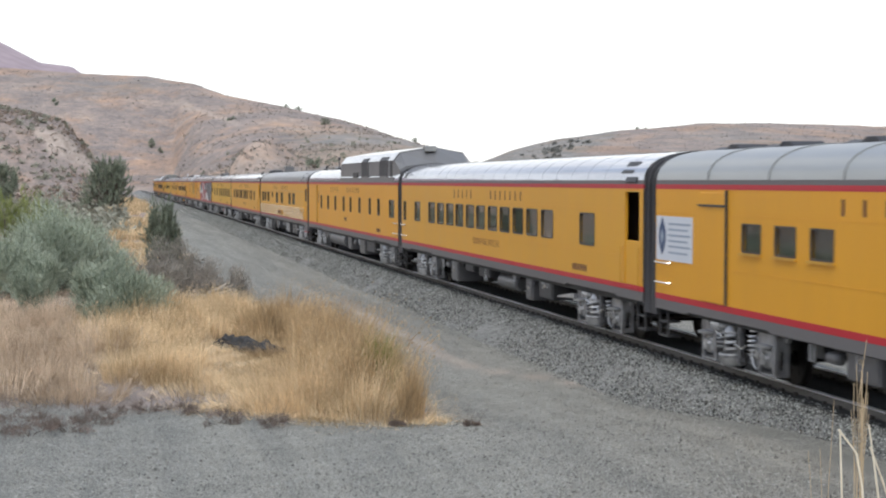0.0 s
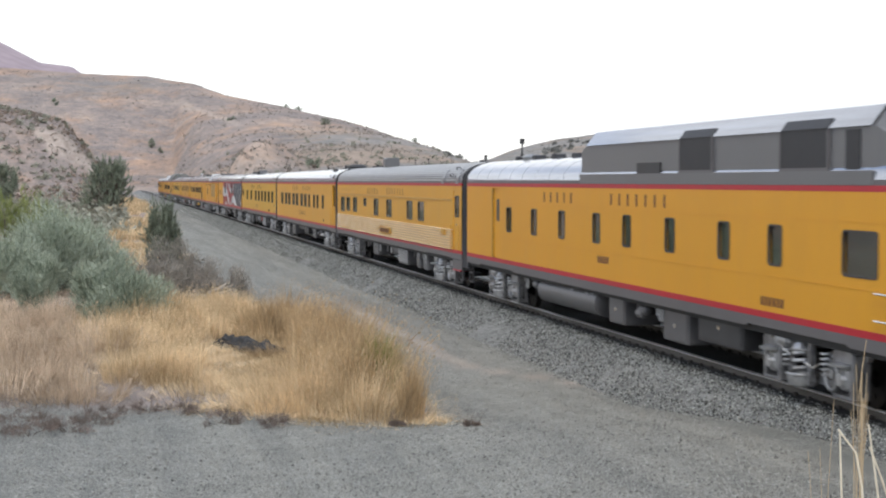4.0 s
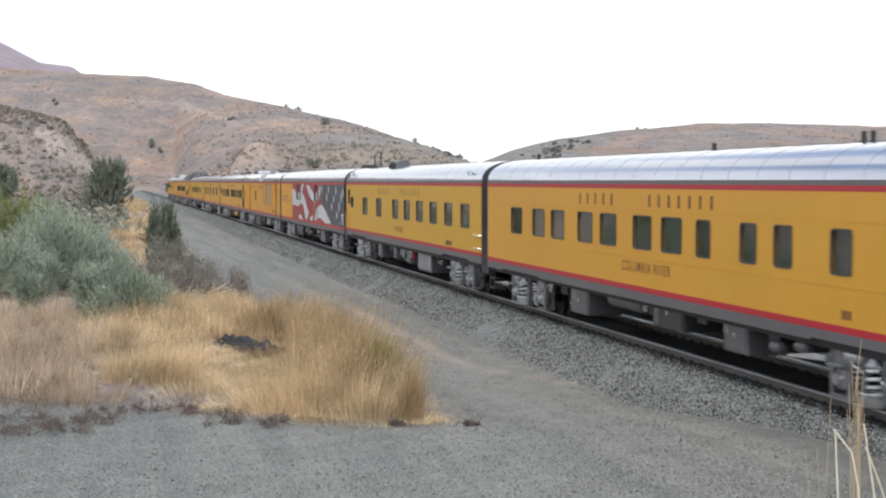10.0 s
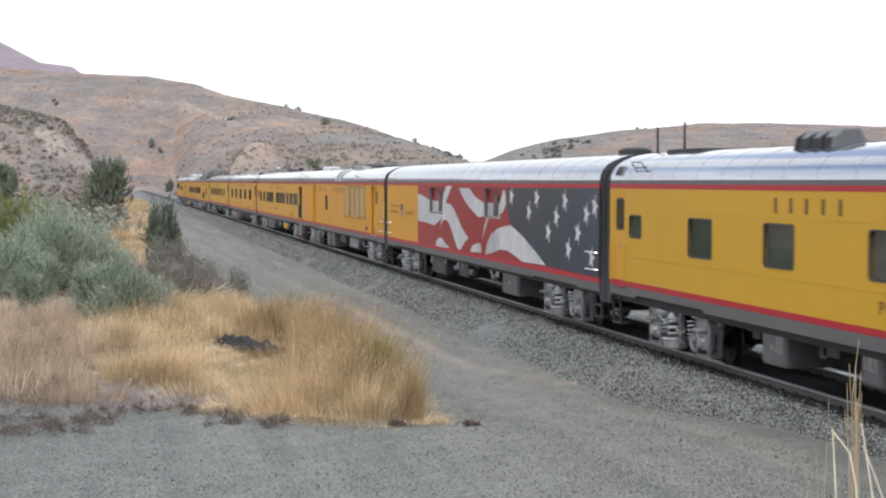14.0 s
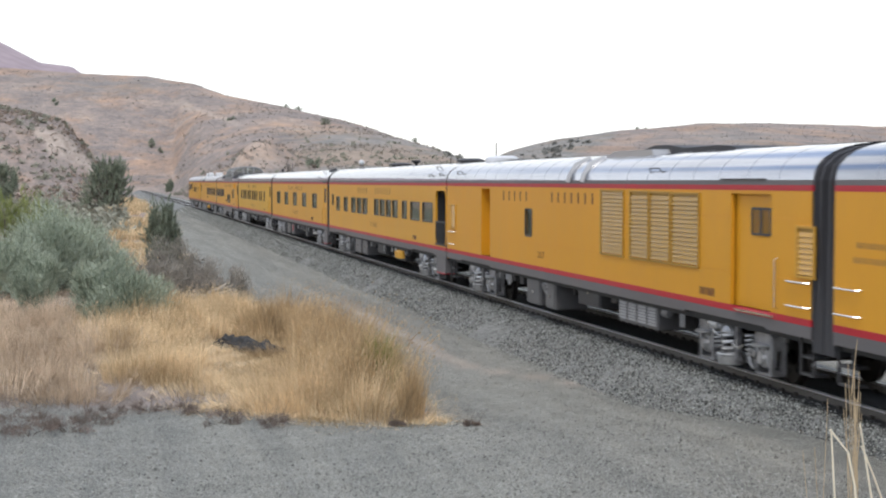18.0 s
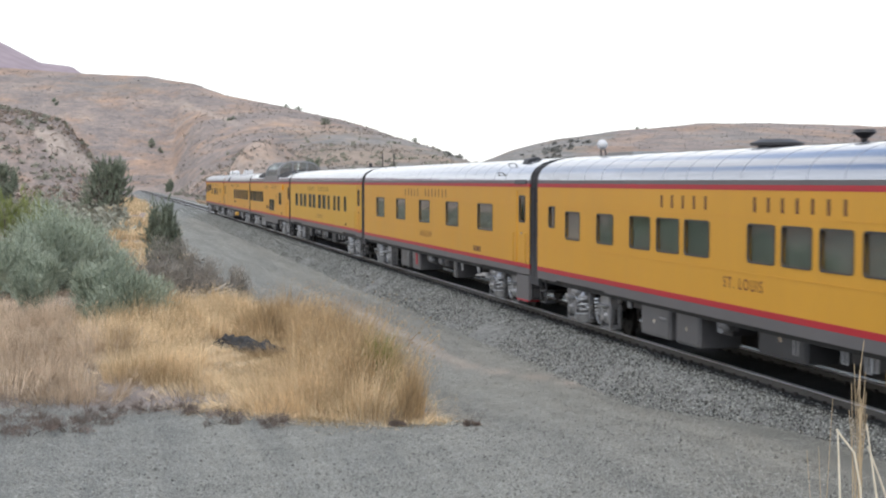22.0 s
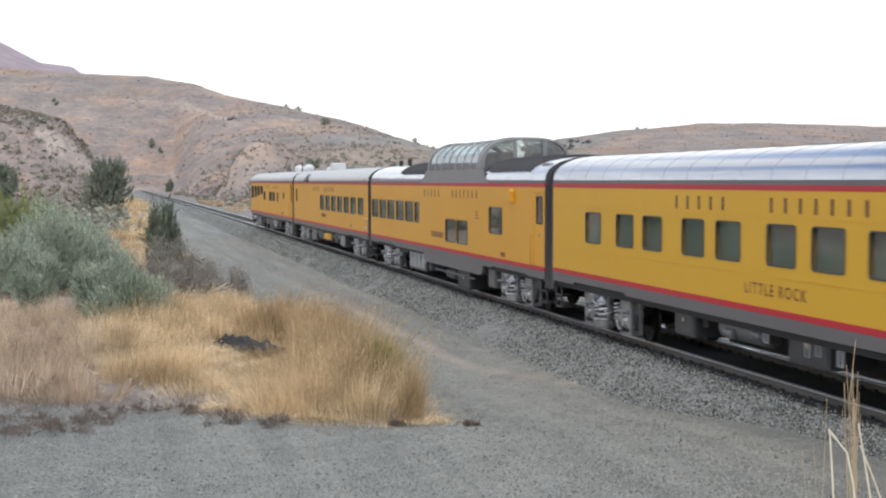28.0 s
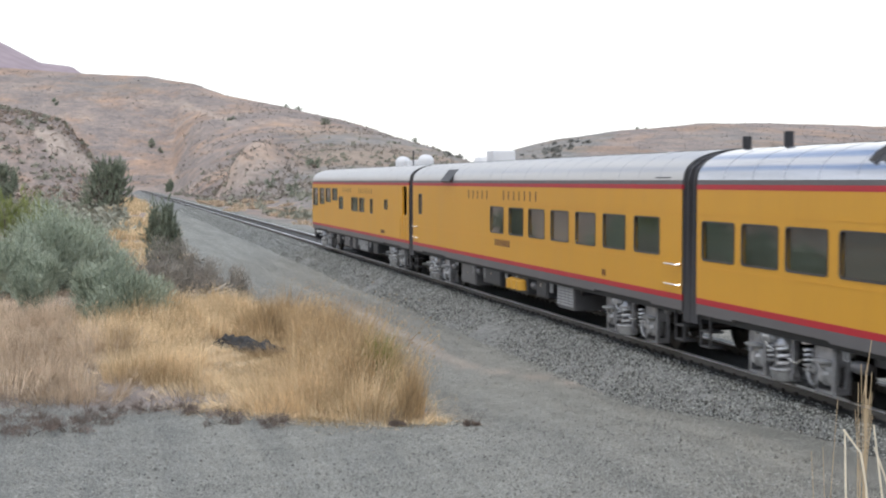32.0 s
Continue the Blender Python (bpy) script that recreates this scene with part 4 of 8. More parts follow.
def roof_rung(car, length, c, x, w=0.62):
    """A grab rung on two splayed feet on the roof's slope."""
    y, z = length / 2 - c, roof_z(x)
    sh = Shape().pipe([(x, y - w / 2, z - 0.02), (x - 0.05, y - w / 2 + 0.05, z + 0.07), (x - 0.05, y + w / 2 - 0.05, z + 0.07), (x, y + w / 2, z - 0.02)], 0.012)
    part("roof_rung", sh, UNDER, car, "dark grab rung on the roof slope")


def roof_grille(car, length, c, w=0.5, x0=-1.49, x1=-1.40):
    """A small vent with dark slots, low on the roof's end."""
    y = length / 2 - c
    z0, z1 = roof_z(x0) - 0.03, roof_z(x1)
    v = part("end_vent", Shape().prism([(x0 - 0.035, z0), (x1 - 0.03, z1 + 0.02), (x1 + 0.05, z1 - 0.04), (x0 + 0.05, z0 - 0.04)], y - w / 2, y + w / 2, "y", 0.008), ROOF_GREY, car, "slatted vent on the roof end")
    for i in range(5):
        k = (i + 0.5) / 5
        a, b = x0 + (x1 - x0) * k - 0.045, z0 + (z1 - z0) * k
        part("slat", Shape().box(a, a + 0.03, y - w / 2 + 0.04, y + w / 2 - 0.04, b - 0.016, b + 0.016), BLACK_VENT, v)


def roof_post(car, length, c, h, r=0.02, cross=0.0, x=0.0):
    """A thin post on the ridge, with a cross piece where it has one."""
    y = length / 2 - c
    sh = Shape().rod((x, y, ROOF_TOP - 0.06), (x, y, ROOF_TOP + h), r).box(x - 0.06, x + 0.06, y - 0.10, y + 0.10, ROOF_TOP - 0.04, ROOF_TOP + 0.035, 0.01)
    if cross:
        sh.box(x - 0.03, x + 0.03, y - cross / 2, y + cross / 2, ROOF_TOP + h - 0.03, ROOF_TOP + h, 0.005)
    part("roof_post", sh, UNDER, car, "thin dark post on the roof ridge")


def step_well(car, length, c0, c1, z0, red_low):
    """The deep end of the body round the vestibule steps."""
    ya, yb = length / 2 - c1, length / 2 - c0
    w = part("step_well", Shape().prism([(ya, z0), (yb - 0.10, z0), (yb, z0 + 0.12), (yb, red_low - 0.20), (ya, red_low - 0.20)], -HALF + 0.006, -HALF + 0.05, "x"), GREY, car, "grey panel round the vestibule steps")
    part("tread", Shape().box(-HALF - 0.03, -HALF + 0.32, ya + 0.04, yb - 0.14, z0 - 0.03, z0, 0.008), RED, w, "red-edged lowest step")
    for y in (ya, yb - 0.03):
        part("well_cheek", Shape().box(-HALF + 0.05, -HALF + 0.42, y, y + 0.03, z0 + 0.02, red_low), GREY, w)


def drive_plate(car, length):
    """A pale arm reaching back from the front truck."""
    y = 3.74 - length / 2
    part("drive_arm", Shape().prism([(y + 1.5, 0.70), (y + 2.75, 0.63), (y + 2.80, 0.66), (y + 1.9, 0.78), (y + 1.5, 0.80)], -1.42, -1.02, "x", 0.01), SILVER_BRIGHT, car, "pale metal arm behind the truck")


LENGTHS = (26.0, 25.97, 25.91, 25.89, 25.77, 25.65, 26.09, 25.54, 26.15, 25.86, 26.09, 25.57, 26.0, 26.23)
CARS = []

# baggage car with the banner
L = LENGTHS[0]
wins = row((4.80, 6.08, 7.33), 0.74, 2.26, 2.74)
car, ya, yb = car_shell("baggage_car", "yellow baggage car with grey ribbed roof and white banner", L, wins, ROOF_GREY, ORANGE, red=(1.151, 1.266))
glaze(car, L, wins, r=0.02)
for c, w, z0, z1 in wins:
    y = L / 2 - c
    part("window_sill", Shape().box(-HALF - 0.05, -HALF, y - w / 2 - 0.05, y + w / 2 + 0.05, z0 - 0.06, z0 - 0.02), YELLOW_TRIM, car)
bn = part("banner", Shape().box(-HALF - 0.012, -HALF - 0.002, L / 2 - 2.25, L / 2 - 0.42, 1.93, 2.80), BANNER, car, "white vinyl banner with a blue emblem and faint lines")
y = L / 2 - 0.74
part("emblem", Shape().prism([(y, 2.02), (y - 0.16, 2.26), (y - 0.19, 2.40), (y - 0.16, 2.54), (y, 2.78), (y + 0.16, 2.54), (y + 0.19, 2.40), (y + 0.16, 2.26)], -HALF - 0.018, -HALF - 0.012, "x"), BANNER_BLUE, bn, "dark blue emblem")
part("emblem_core", Shape().prism([(y, 2.24), (y - 0.09, 2.40), (y, 2.56), (y + 0.09, 2.40)], -HALF - 0.022, -HALF - 0.018, "x"), BANNER_GREY, bn)
for i, z in enumerate((2.66, 2.55, 2.44, 2.33, 2.22, 2.10)):
    part("print_line", Shape().box(-HALF - 0.016, -HALF - 0.012, L / 2 - 2.15 + 0.12 * (i % 2), L / 2 - 1.06, z - 0.028, z + 0.012), BANNER_GREY, bn)
part("baggage_door", Shape().box(-HALF - 0.03, -HALF, L / 2 - 3.80, L / 2 - 2.62, 1.28, 3.28, 0.01), ORANGE, car, "sliding baggage door")
part("door_edge", Shape().box(-HALF - 0.05, -HALF, L / 2 - 3.83, L / 2 - 3.80, 1.27, 3.32), RUBBER, car)
part("door_track", Shape().box(-HALF - 0.06, -HALF, L / 2 - 3.80, L / 2 - 2.60, 3.02, 3.06), RUBBER, car)
bars(car, "letterboard", L / 2 - 7.93, 3.2, 2.96, 0.25, 5, 0.74)
bars(car, "letterboard", L / 2 - 12.6, 4.4, 2.96, 0.25, 7, 0.74)
end_grabs(car, L)
for c in (0.95, 3.2, 6.2, 9.4, 12.6):
    v = part("roof_vent", Shape().prism([(-0.52, 3.99), (-0.48, 4.10), (-0.28, 4.16), (0.25, 4.16), (0.35, 4.0)], L / 2 - c - 0.30, L / 2 - c + 0.28, "y", 0.02), UNDER, car, "low hooded vent on the roof")
    part("vent_mouth", Shape().prism([(-0.48, 4.0), (-0.44, 4.08), (-0.26, 4.13), (0.20, 4.13), (0.28, 4.0)], L / 2 - c + 0.28, L / 2 - c + 0.30, "y"), BLACK_VENT, v)
    part("vent_cap", Shape().prism([(L / 2 - c - 0.90, 4.08), (L / 2 - c - 0.20, 4.10), (L / 2 - c - 0.35, 4.20), (L / 2 - c - 0.65, 4.20)], -0.38, 0.30, "x", 0.02), BLACK_VENT, v)
hung(car, L, [("box", 8.4, 1.0, 0.5, 1.0), ("dark", 12.0, 2.2, 0.35, 1.0), ("dark", 15.5, 2.0, 0.4, 1.0)])
CARS.append(car)

# coach with eleven close windows
L = LENGTHS[1]
wins = row((5.55, 6.91, 8.25, 9.55, 10.93, 12.21, 13.58, 14.89, 16.23, 17.55, 18.90), 1.0) + [(0.95, 0.45, 2.06, 2.74), (3.21, 0.92, 2.08, 2.75), (22.02, 1.05, 2.03, 2.75)]
car, ya, yb = car_shell("passenger_coach", "yellow passenger coach with silver roof and open vestibule door", L, wins + [(24.95, 0.86, 1.27, 3.26)], ROOF_SILVER)
glaze(car, L, wins)
vestibule_door(car, L, 24.95, 0.86, open_top=True)
company(car, L, 8.80, 13.3)
drive_plate(car, L)
end_grabs(car, L, front=False)
words(car, "SUNSHINE SPECIAL", L / 2 - 11.3, 3.05, 1.62, 0.19)
bars(car, "car_number", L / 2 - 20.95, 1.1, 1.41, 0.15, 7, 0.35)
part("eave_vent", Shape().prism([(-1.50, 3.66), (-1.30, 3.90), (-1.24, 3.86), (-1.44, 3.60)], L / 2 - 24.9, L / 2 - 24.2, "y", 0.01), BLACK_VENT, car, "dark vent on the roof slope")
part("eave_vent", Shape().prism([(-1.56, 3.47), (-1.50, 3.58), (-1.44, 3.54), (-1.48, 3.43)], L / 2 - 25.25, L / 2 - 24.6, "y"), BLACK_VENT, car)
roof_grille(car, L, 0.95, 0.35)
roof_rung(car, L, 1.65, -1.46)
hung(car, L, [("box", 8.4, 0.9, 0.3, 1.0), ("dark", 10.4, 1.0, 0.72, 1.0), ("dark", 12.2, 1.3, 0.66, 1.0), ("tank", 14.4, 1.9, 0.45, 0.85), ("box", 16.9, 0.6, 0.35, 1.0), ("dark", 18.4, 1.2, 0.5, 1.0)])
CARS.append(car)

# generator car under a grey plated dome
L = LENGTHS[2]
wins = row((5.14, 7.54, 9.90, 12.47, 14.44, 16.87, 19.43, 21.48), 0.50, 2.10, 2.76)
big = [(24.26, 1.03, 2.08, 2.75)]
car, ya, yb = car_shell("generator_car", "yellow power car with a grey plated-over dome", L, wins + big + [(3.71, 0.85, 1.30, 3.28)], ROOF_SILVER, ORANGE)
glaze(car, L, wins + big)
part("baggage_door", Shape().box(-HALF + 0.05, -HALF + 0.10, L / 2 - 4.2, L / 2 - 3.2, 1.28, 3.3), ORANGE, car, "recessed sliding door")
part("door_window", Shape().prism(rounded(L / 2 - 4.05, L / 2 - 3.70, 2.36, 2.98, 0.06), -HALF + 0.035, -HALF + 0.05, "x"), RUBBER, car, "narrow dark window in the sliding door")
# strip in darkened yellow: the recess's shade, painted on
part("door_jamb", Shape().box(-HALF + 0.001, -HALF + 0.05, L / 2 - 3.38, L / 2 - 3.29, 1.31, 3.27), SHADED_YELLOW, car)
company(car, L, 8.4, 13.4)
bars(car, "car_name", L / 2 - 12.58, 0.78, 1.66, 0.16, 5, 0.35)
bars(car, "car_number", L / 2 - 20.97, 0.89, 1.41, 0.15, 6, 0.35)
end_grabs(car, L, rear=False)
ha, hb, hn = L / 2 - 24.6, L / 2 - 11.6, L / 2 - 25.45
hump = Shape()
sec = [(-1.47, 3.44), (-1.47, 4.28), (-1.24, 4.57), (0.0, 4.80), (1.24, 4.57), (1.47, 4.28), (1.47, 3.44)]
low = [(p[0] * 0.97, 3.44 + (p[1] - 3.44) * 0.55) for p in sec]
for yy, pr in ((hb + 0.35, [(p[0], 3.44 + (p[1] - 3.44) * 0.86) for p in sec]), (hb, sec), (ha, sec), (hn, low)):
    hump.v += [(p[0], yy, p[1]) for p in pr]
for i in range(3):
    hump.f += [(i * 7 + k, i * 7 + k + 1, (i + 1) * 7 + k + 1, (i + 1) * 7 + k) for k in range(6)]
hump.f += [tuple(range(7)), tuple(range(21, 28))]
dome = part("plated_dome", hump, GREY_DOME, car, "grey plated-over dome")
for s in (-1, 1):
    tp = Shape()
    for yy in (hb - 0.05, ha + 0.1):
        tp.v += [(s * 1.50, yy, 4.29), (s * 1.26, yy, 4.60), (s * 0.0, yy, 4.825), (s * 0.0, yy, 4.80), (s * 1.24, yy, 4.57)]
    tp.f += [(0, 1, 6, 5), (1, 2, 7, 6), (0, 5, 9, 4)]
    part("dome_top", tp, ROOF_SILVER, dome, "pale sloped dome roof")
for c, w in ((18.05, 1.5), (22.40, 1.58)):
    y = L / 2 - c
    gr = part("intake_grille", Shape().prism([(-1.505, 3.69), (-1.505, 4.30), (-1.40, 4.45), (-1.34, 4.40), (-1.44, 4.27), (-1.44, 3.69)], y - w / 2, y + w / 2, "y"), BLACK_VENT, dome, "black intake grille")
    part("grille_frame", ring(Shape(), [(y - w / 2 - 0.05, 3.64), (y + w / 2 + 0.05, 3.64), (y + w / 2 + 0.05, 4.28), (y - w / 2 - 0.05, 4.28)], [(y - w / 2, 3.69), (y + w / 2, 3.69), (y + w / 2, 4.28), (y - w / 2, 4.28)], -1.515, -1.47), GREY, gr)
for s in (-1, 1):
    part("dome_skirt", Shape().box(*sorted((s * 1.537, s * 1.46)), ha, hb + 0.30, 3.425, 3.64, 0.01), GREY_DOME, dome, "grey skirt at the dome's foot")
part("side_louvre", Shape().box(-1.50, -1.46, L / 2 - 16.25, L / 2 - 14.95, 3.56, 3.86), UNDER, dome)
part("side_slot", Shape().box(-1.485, -1.46, L / 2 - 24.15, L / 2 - 23.72, 3.54, 4.25), BLACK_VENT, dome)
part("nose_box", Shape().box(-0.35, 0.1, L / 2 - 25.0, L / 2 - 24.55, 4.62, 4.84, 0.02), ROOF_GREY, dome, "small pale box on the dome's nose")
part("roof_fan", Shape().rod((-0.1, L / 2 - 2.6, 4.04), (-0.1, L / 2 - 2.6, 4.18), 0.30, 18).rod((-0.1, L / 2 - 2.6, 4.18), (-0.1, L / 2 - 2.6, 4.26), 0.34, 18, 0.18), ROOF_GREY, car, "round roof ventilator", smooth=True)
for c in (3.75, 5.6, 7.4):
    roof_vent(car, L, c, 0.50, -0.25, 0.20, 0.16)
part("signal_post", Shape().rod((0.1, L / 2 - 0.76, 4.05), (0.1, L / 2 - 0.76, 4.66), 0.025).box(0.04, 0.16, L / 2 - 0.82, L / 2 - 0.70, 4.62, 4.78).box(-0.08, 0.25, L / 2 - 0.95, L / 2 - 0.60, 4.05, 4.24, 0.04), UNDER, car, "short dark post on the roof")
hung(car, L, [("tank", 9.9, 4.6, 0.38, 1.0), ("box", 13.5, 1.0, 0.37, 0.95), ("box", 16.9, 1.3, 0.33, 1.0), ("dark", 19.0, 2.0, 0.5, 1.0)])
CARS.append(car)

# sleeping car with fluted sides
L = LENGTHS[3]
wins = row((10.68, 13.51, 17.51, 19.48), 1.02, 2.10, 2.76) + [(2.05, 1.1, 2.10, 2.75), (3.58, 0.95, 2.15, 2.75), (5.48, 1.05, 2.13, 2.76), (8.04, 0.66, 2.43, 2.76)]
car, ya, yb = car_shell("fluted_sleeper", "yellow sleeping car with pale fluted sides and dark roof", L, wins + [(24.85, 0.90, 1.27, 3.18)], ROOF_DARK, sill=0.18)
step_well(car, L, 24.30, 25.50, 0.70, 1.205)
glaze(car, L, wins)
vestibule_door(car, L, 24.85, 0.90, z1=3.18, glass_z=(2.38, 3.0))
for z in (1.30, 1.385, 1.47, 1.555, 1.64, 1.725, 1.81, 1.895):
    for s in (-1, 1):
        x0, x1 = sorted((s * HALF, s * (HALF + 0.035)))
        f = Shape().prism([(s * HALF, z - 0.008), (s * (HALF + 0.028), z + 0.002), (s * (HALF + 0.042), z + 0.026), (s * (HALF + 0.028), z + 0.050), (s * HALF, z + 0.060)], ya + 1.15, yb - 0.05, "y")
        part("flute", f, FLUTE, car)
part("trim_rail", Shape().box(-HALF - 0.02, -HALF, ya + 1.15, yb - 0.05, 2.86, 2.92), YELLOW_TRIM, car)
part("nameplate", Shape().box(-HALF - 0.06, -HALF, L / 2 - 13.96, L / 2 - 11.62, 1.43, 1.68, 0.01), YELLOW_TRIM, car, "raised nameplate over the fluting")
bars(car, "car_name", L / 2 - 11.8, 2.0, 1.47, 0.17, 15, 0.4, x=-HALF - 0.062)
part("nameplate", Shape().box(-HALF - 0.06, -HALF, L / 2 - 23.4, L / 2 - 22.85, 1.74, 1.93, 0.01), YELLOW_TRIM, car)
company(car, L, 8.66, 13.06)
unit = part("roof_unit", Shape().prism([(-0.74, 3.90), (-0.72, 4.42), (-0.64, 4.48), (-0.18, 4.48), (-0.12, 4.40), (-0.10, 4.0)], L / 2 - 8.55, L / 2 - 7.95, "y", 0.03), GREY_DOME, car, "square grey ventilator housing")
part("intake", Shape().prism([(-0.70, 3.96), (-0.69, 4.34), (-0.16, 4.34), (-0.14, 4.02)], L / 2 - 7.95, L / 2 - 7.93, "y"), BLACK_VENT, unit, "black open intake")
part("intake_hood", Shape().prism([(L / 2 - 7.95, 4.36), (L / 2 - 7.75, 4.30), (L / 2 - 7.75, 4.34), (L / 2 - 7.95, 4.48)], -0.70, -0.14, "x", 0.01), ROOF_WHITE, unit, "pale hood over the intake")
for c in (22.95, 24.95):
    part("roof_hatch", Shape().prism([(-1.545, 3.40), (-1.53, 3.58), (-1.46, 3.72), (-1.36, 3.86), (-1.30, 3.82), (-1.42, 3.62), (-1.47, 3.40)], L / 2 - c - 0.20, L / 2 - c + 0.20, "y", 0.01), ROOF_DARK, car, "curved grey hatch on the roof slope")
roof_rung(car, L, 24.2, -1.49, 0.5)
roof_rung(car, L, 24.5, -1.33)
for c in (11.28, 13.80):
    roof_post(car, L, c, 0.25, 0.016, 0.30)
roof_vent(car, L, 4.6, 2.3, 0, 0.14, 0.4)
roof_post(car, L, 2.8, 0.14, 0.05)
roof_post(car, L, 22.64, 0.24, 0.05, 0.22)
part("roof_lamp", Shape().rod((0, L / 2 - 22.2, 4.08), (0, L / 2 - 22.2, 4.20), 0.12, 12, 0.09), UNDER, car, smooth=True)
hung(car, L, [("box", 10.0, 1.2, 0.45, 1.0), ("tank", 13.9, 1.6, 0.6, 1.0), ("louvre", 15.7, 1.7, 0.37, 1.0), ("box", 18.5, 0.6, 0.38, 1.0), ("box", 19.7, 0.7, 0.38, 1.0)])
CARS.append(car)

SLEEPER = row((3.41, 5.47, 7.08, 9.18, 10.77, 12.86, 14.46), 1.05, 2.09, 2.77) + row((16.02, 17.96, 19.28, 21.22), 0.65, 2.08, 2.76)
# sleeping car with an open Dutch door
L = LENGTHS[4]
car, ya, yb = car_shell("sleeping_car", "yellow sleeping car with silver roof and open Dutch door", L, SLEEPER + [(24.87, 0.82, 1.27, 3.26)], ROOF_SILVER)
glaze(car, L, SLEEPER)
vestibule_door(car, L, 24.87, 0.82, open_top=True)
company(car, L, 8.77, 13.22)
words(car, "COLUMBIA RIVER", L / 2 - 11.68, 2.75, 1.60, 0.22)
bars(car, "car_number", L / 2 - 21.26, 0.32, 1.42, 0.14, 3, 0.35)
roof_grille(car, L, 24.70, 0.50)
roof_rung(car, L, 23.88, -1.47, 0.7)
roof_vent(car, L, 22.4, 3.0, 0.0, 0.10, 0.45)
part("roof_fan", Shape().rod((0, L / 2 - 22.7, 4.1), (0, L / 2 - 22.7, 4.20), 0.48, 20).rod((0, L / 2 - 22.7, 4.20), (0, L / 2 - 22.7, 4.27), 0.55, 20, 0.45).rod((0, L / 2 - 22.7, 4.27), (0, L / 2 - 22.7, 4.32), 0.42, 20, 0.30), UNDER, car, "round roof ventilator", smooth=True)
part("scoop", Shape().prism([(-1.14, 3.94), (-1.08, 4.06), (-0.92, 4.12), (-0.85, 4.0)], L / 2 - 22.3, L / 2 - 22.0, "y", 0.02), UNDER, car, "small dark scoop on the roof slope")
roof_post(car, L, 12.98, 0.16, 0.05)
for c in (19.1, 19.4):
    roof_post(car, L, c, 0.20, 0.045)
roof_post(car, L, 0.4, 0.16, 0.06)
drive_plate(car, L)
hung(car, L, [("box", 8.4, 1.3, 0.36, 1.0), ("tank", 11.2, 2.1, 0.68, 1.04), ("dark", 14.0, 1.6, 0.55, 1.0), ("box", 17.2, 1.0, 0.44, 1.0)])
CARS.append(car)

# business sleeper with eight picture windows
L = LENGTHS[5]
wins = row((5.32, 8.58, 12.05, 14.26, 16.50, 18.74, 20.98, 23.24), 1.10, 2.06, 2.78) + [(1.93, 0.70, 2.31, 2.77)]
car, ya, yb = car_shell("business_sleeper", "yellow business car with wide windows and silver roof", L, wins + [(0.98, 0.70, 1.27, 3.26)], ROOF_SILVER, LEMON, red=(1.262, 1.37), sill=0.215)
glaze(car, L, wins)
vestibule_door(car, L, 0.98, 0.70, glass_z=(2.47, 3.10))
company(car, L, 8.42, 13.07)
words(car, "PORTOLA", L / 2 - 11.81, 1.68, 1.58, 0.20)
bars(car, "car_number", L / 2 - 20.63, 0.85, 1.42, 0.15, 6, 0.35)
end_grabs(car, L, rear=False)
unit = part("roof_unit", Shape().prism([(-0.98, 3.84), (-0.92, 4.20), (-0.80, 4.32), (-0.45, 4.34), (-0.30, 4.05)], L / 2 - 9.30, L / 2 - 8.0, "y", 0.03), GREY_DOME, car, "dark hooded ventilator housing")
part("intake", Shape().prism([(-0.93, 3.92), (-0.88, 4.16), (-0.78, 4.26), (-0.48, 4.28), (-0.36, 4.06)], L / 2 - 8.0, L / 2 - 7.98, "y"), BLACK_VENT, unit)
for i in range(3):
    yy = L / 2 - 9.20 + i * 0.42
    part("slot", Shape().prism([(-0.995, 3.92), (-0.945, 4.18), (-0.90, 4.18), (-0.95, 3.92)], yy, yy + 0.17, "y"), BLACK_VENT, unit)
    part("rib", Shape().prism([(-1.06, 3.84), (-0.99, 4.20), (-0.76, 4.33), (-0.70, 4.26), (-0.90, 4.16), (-0.96, 3.84)], yy + 0.22, yy + 0.28, "y"), UNDER, unit)
roof_rung(car, L, 1.72, -1.38)
roof_rung(car, L, 2.18, -1.47)
roof_rung(car, L, 23.86, -1.47, 0.7)
roof_grille(car, L, 0.88, 0.42)
roof_vent(car, L, 2.6, 1.9, -0.25, 0.10, 0.5)
roof_post(car, L, 0.85, 0.66, 0.028)
hung(car, L, [("box", 8.2, 0.9, 0.4, 1.0), ("box", 11.4, 0.6, 0.49, 1.0), ("box", 14.0, 0.7, 0.46, 1.0), ("louvre", 16.8, 2.1, 0.32, 1.0)])
part("fuel_cap", Shape().box(-1.38, -1.30, L / 2 - 14.75, L / 2 - 14.65, 0.6, 0.9), RED, car, "small red fitting")
CARS.append(car)

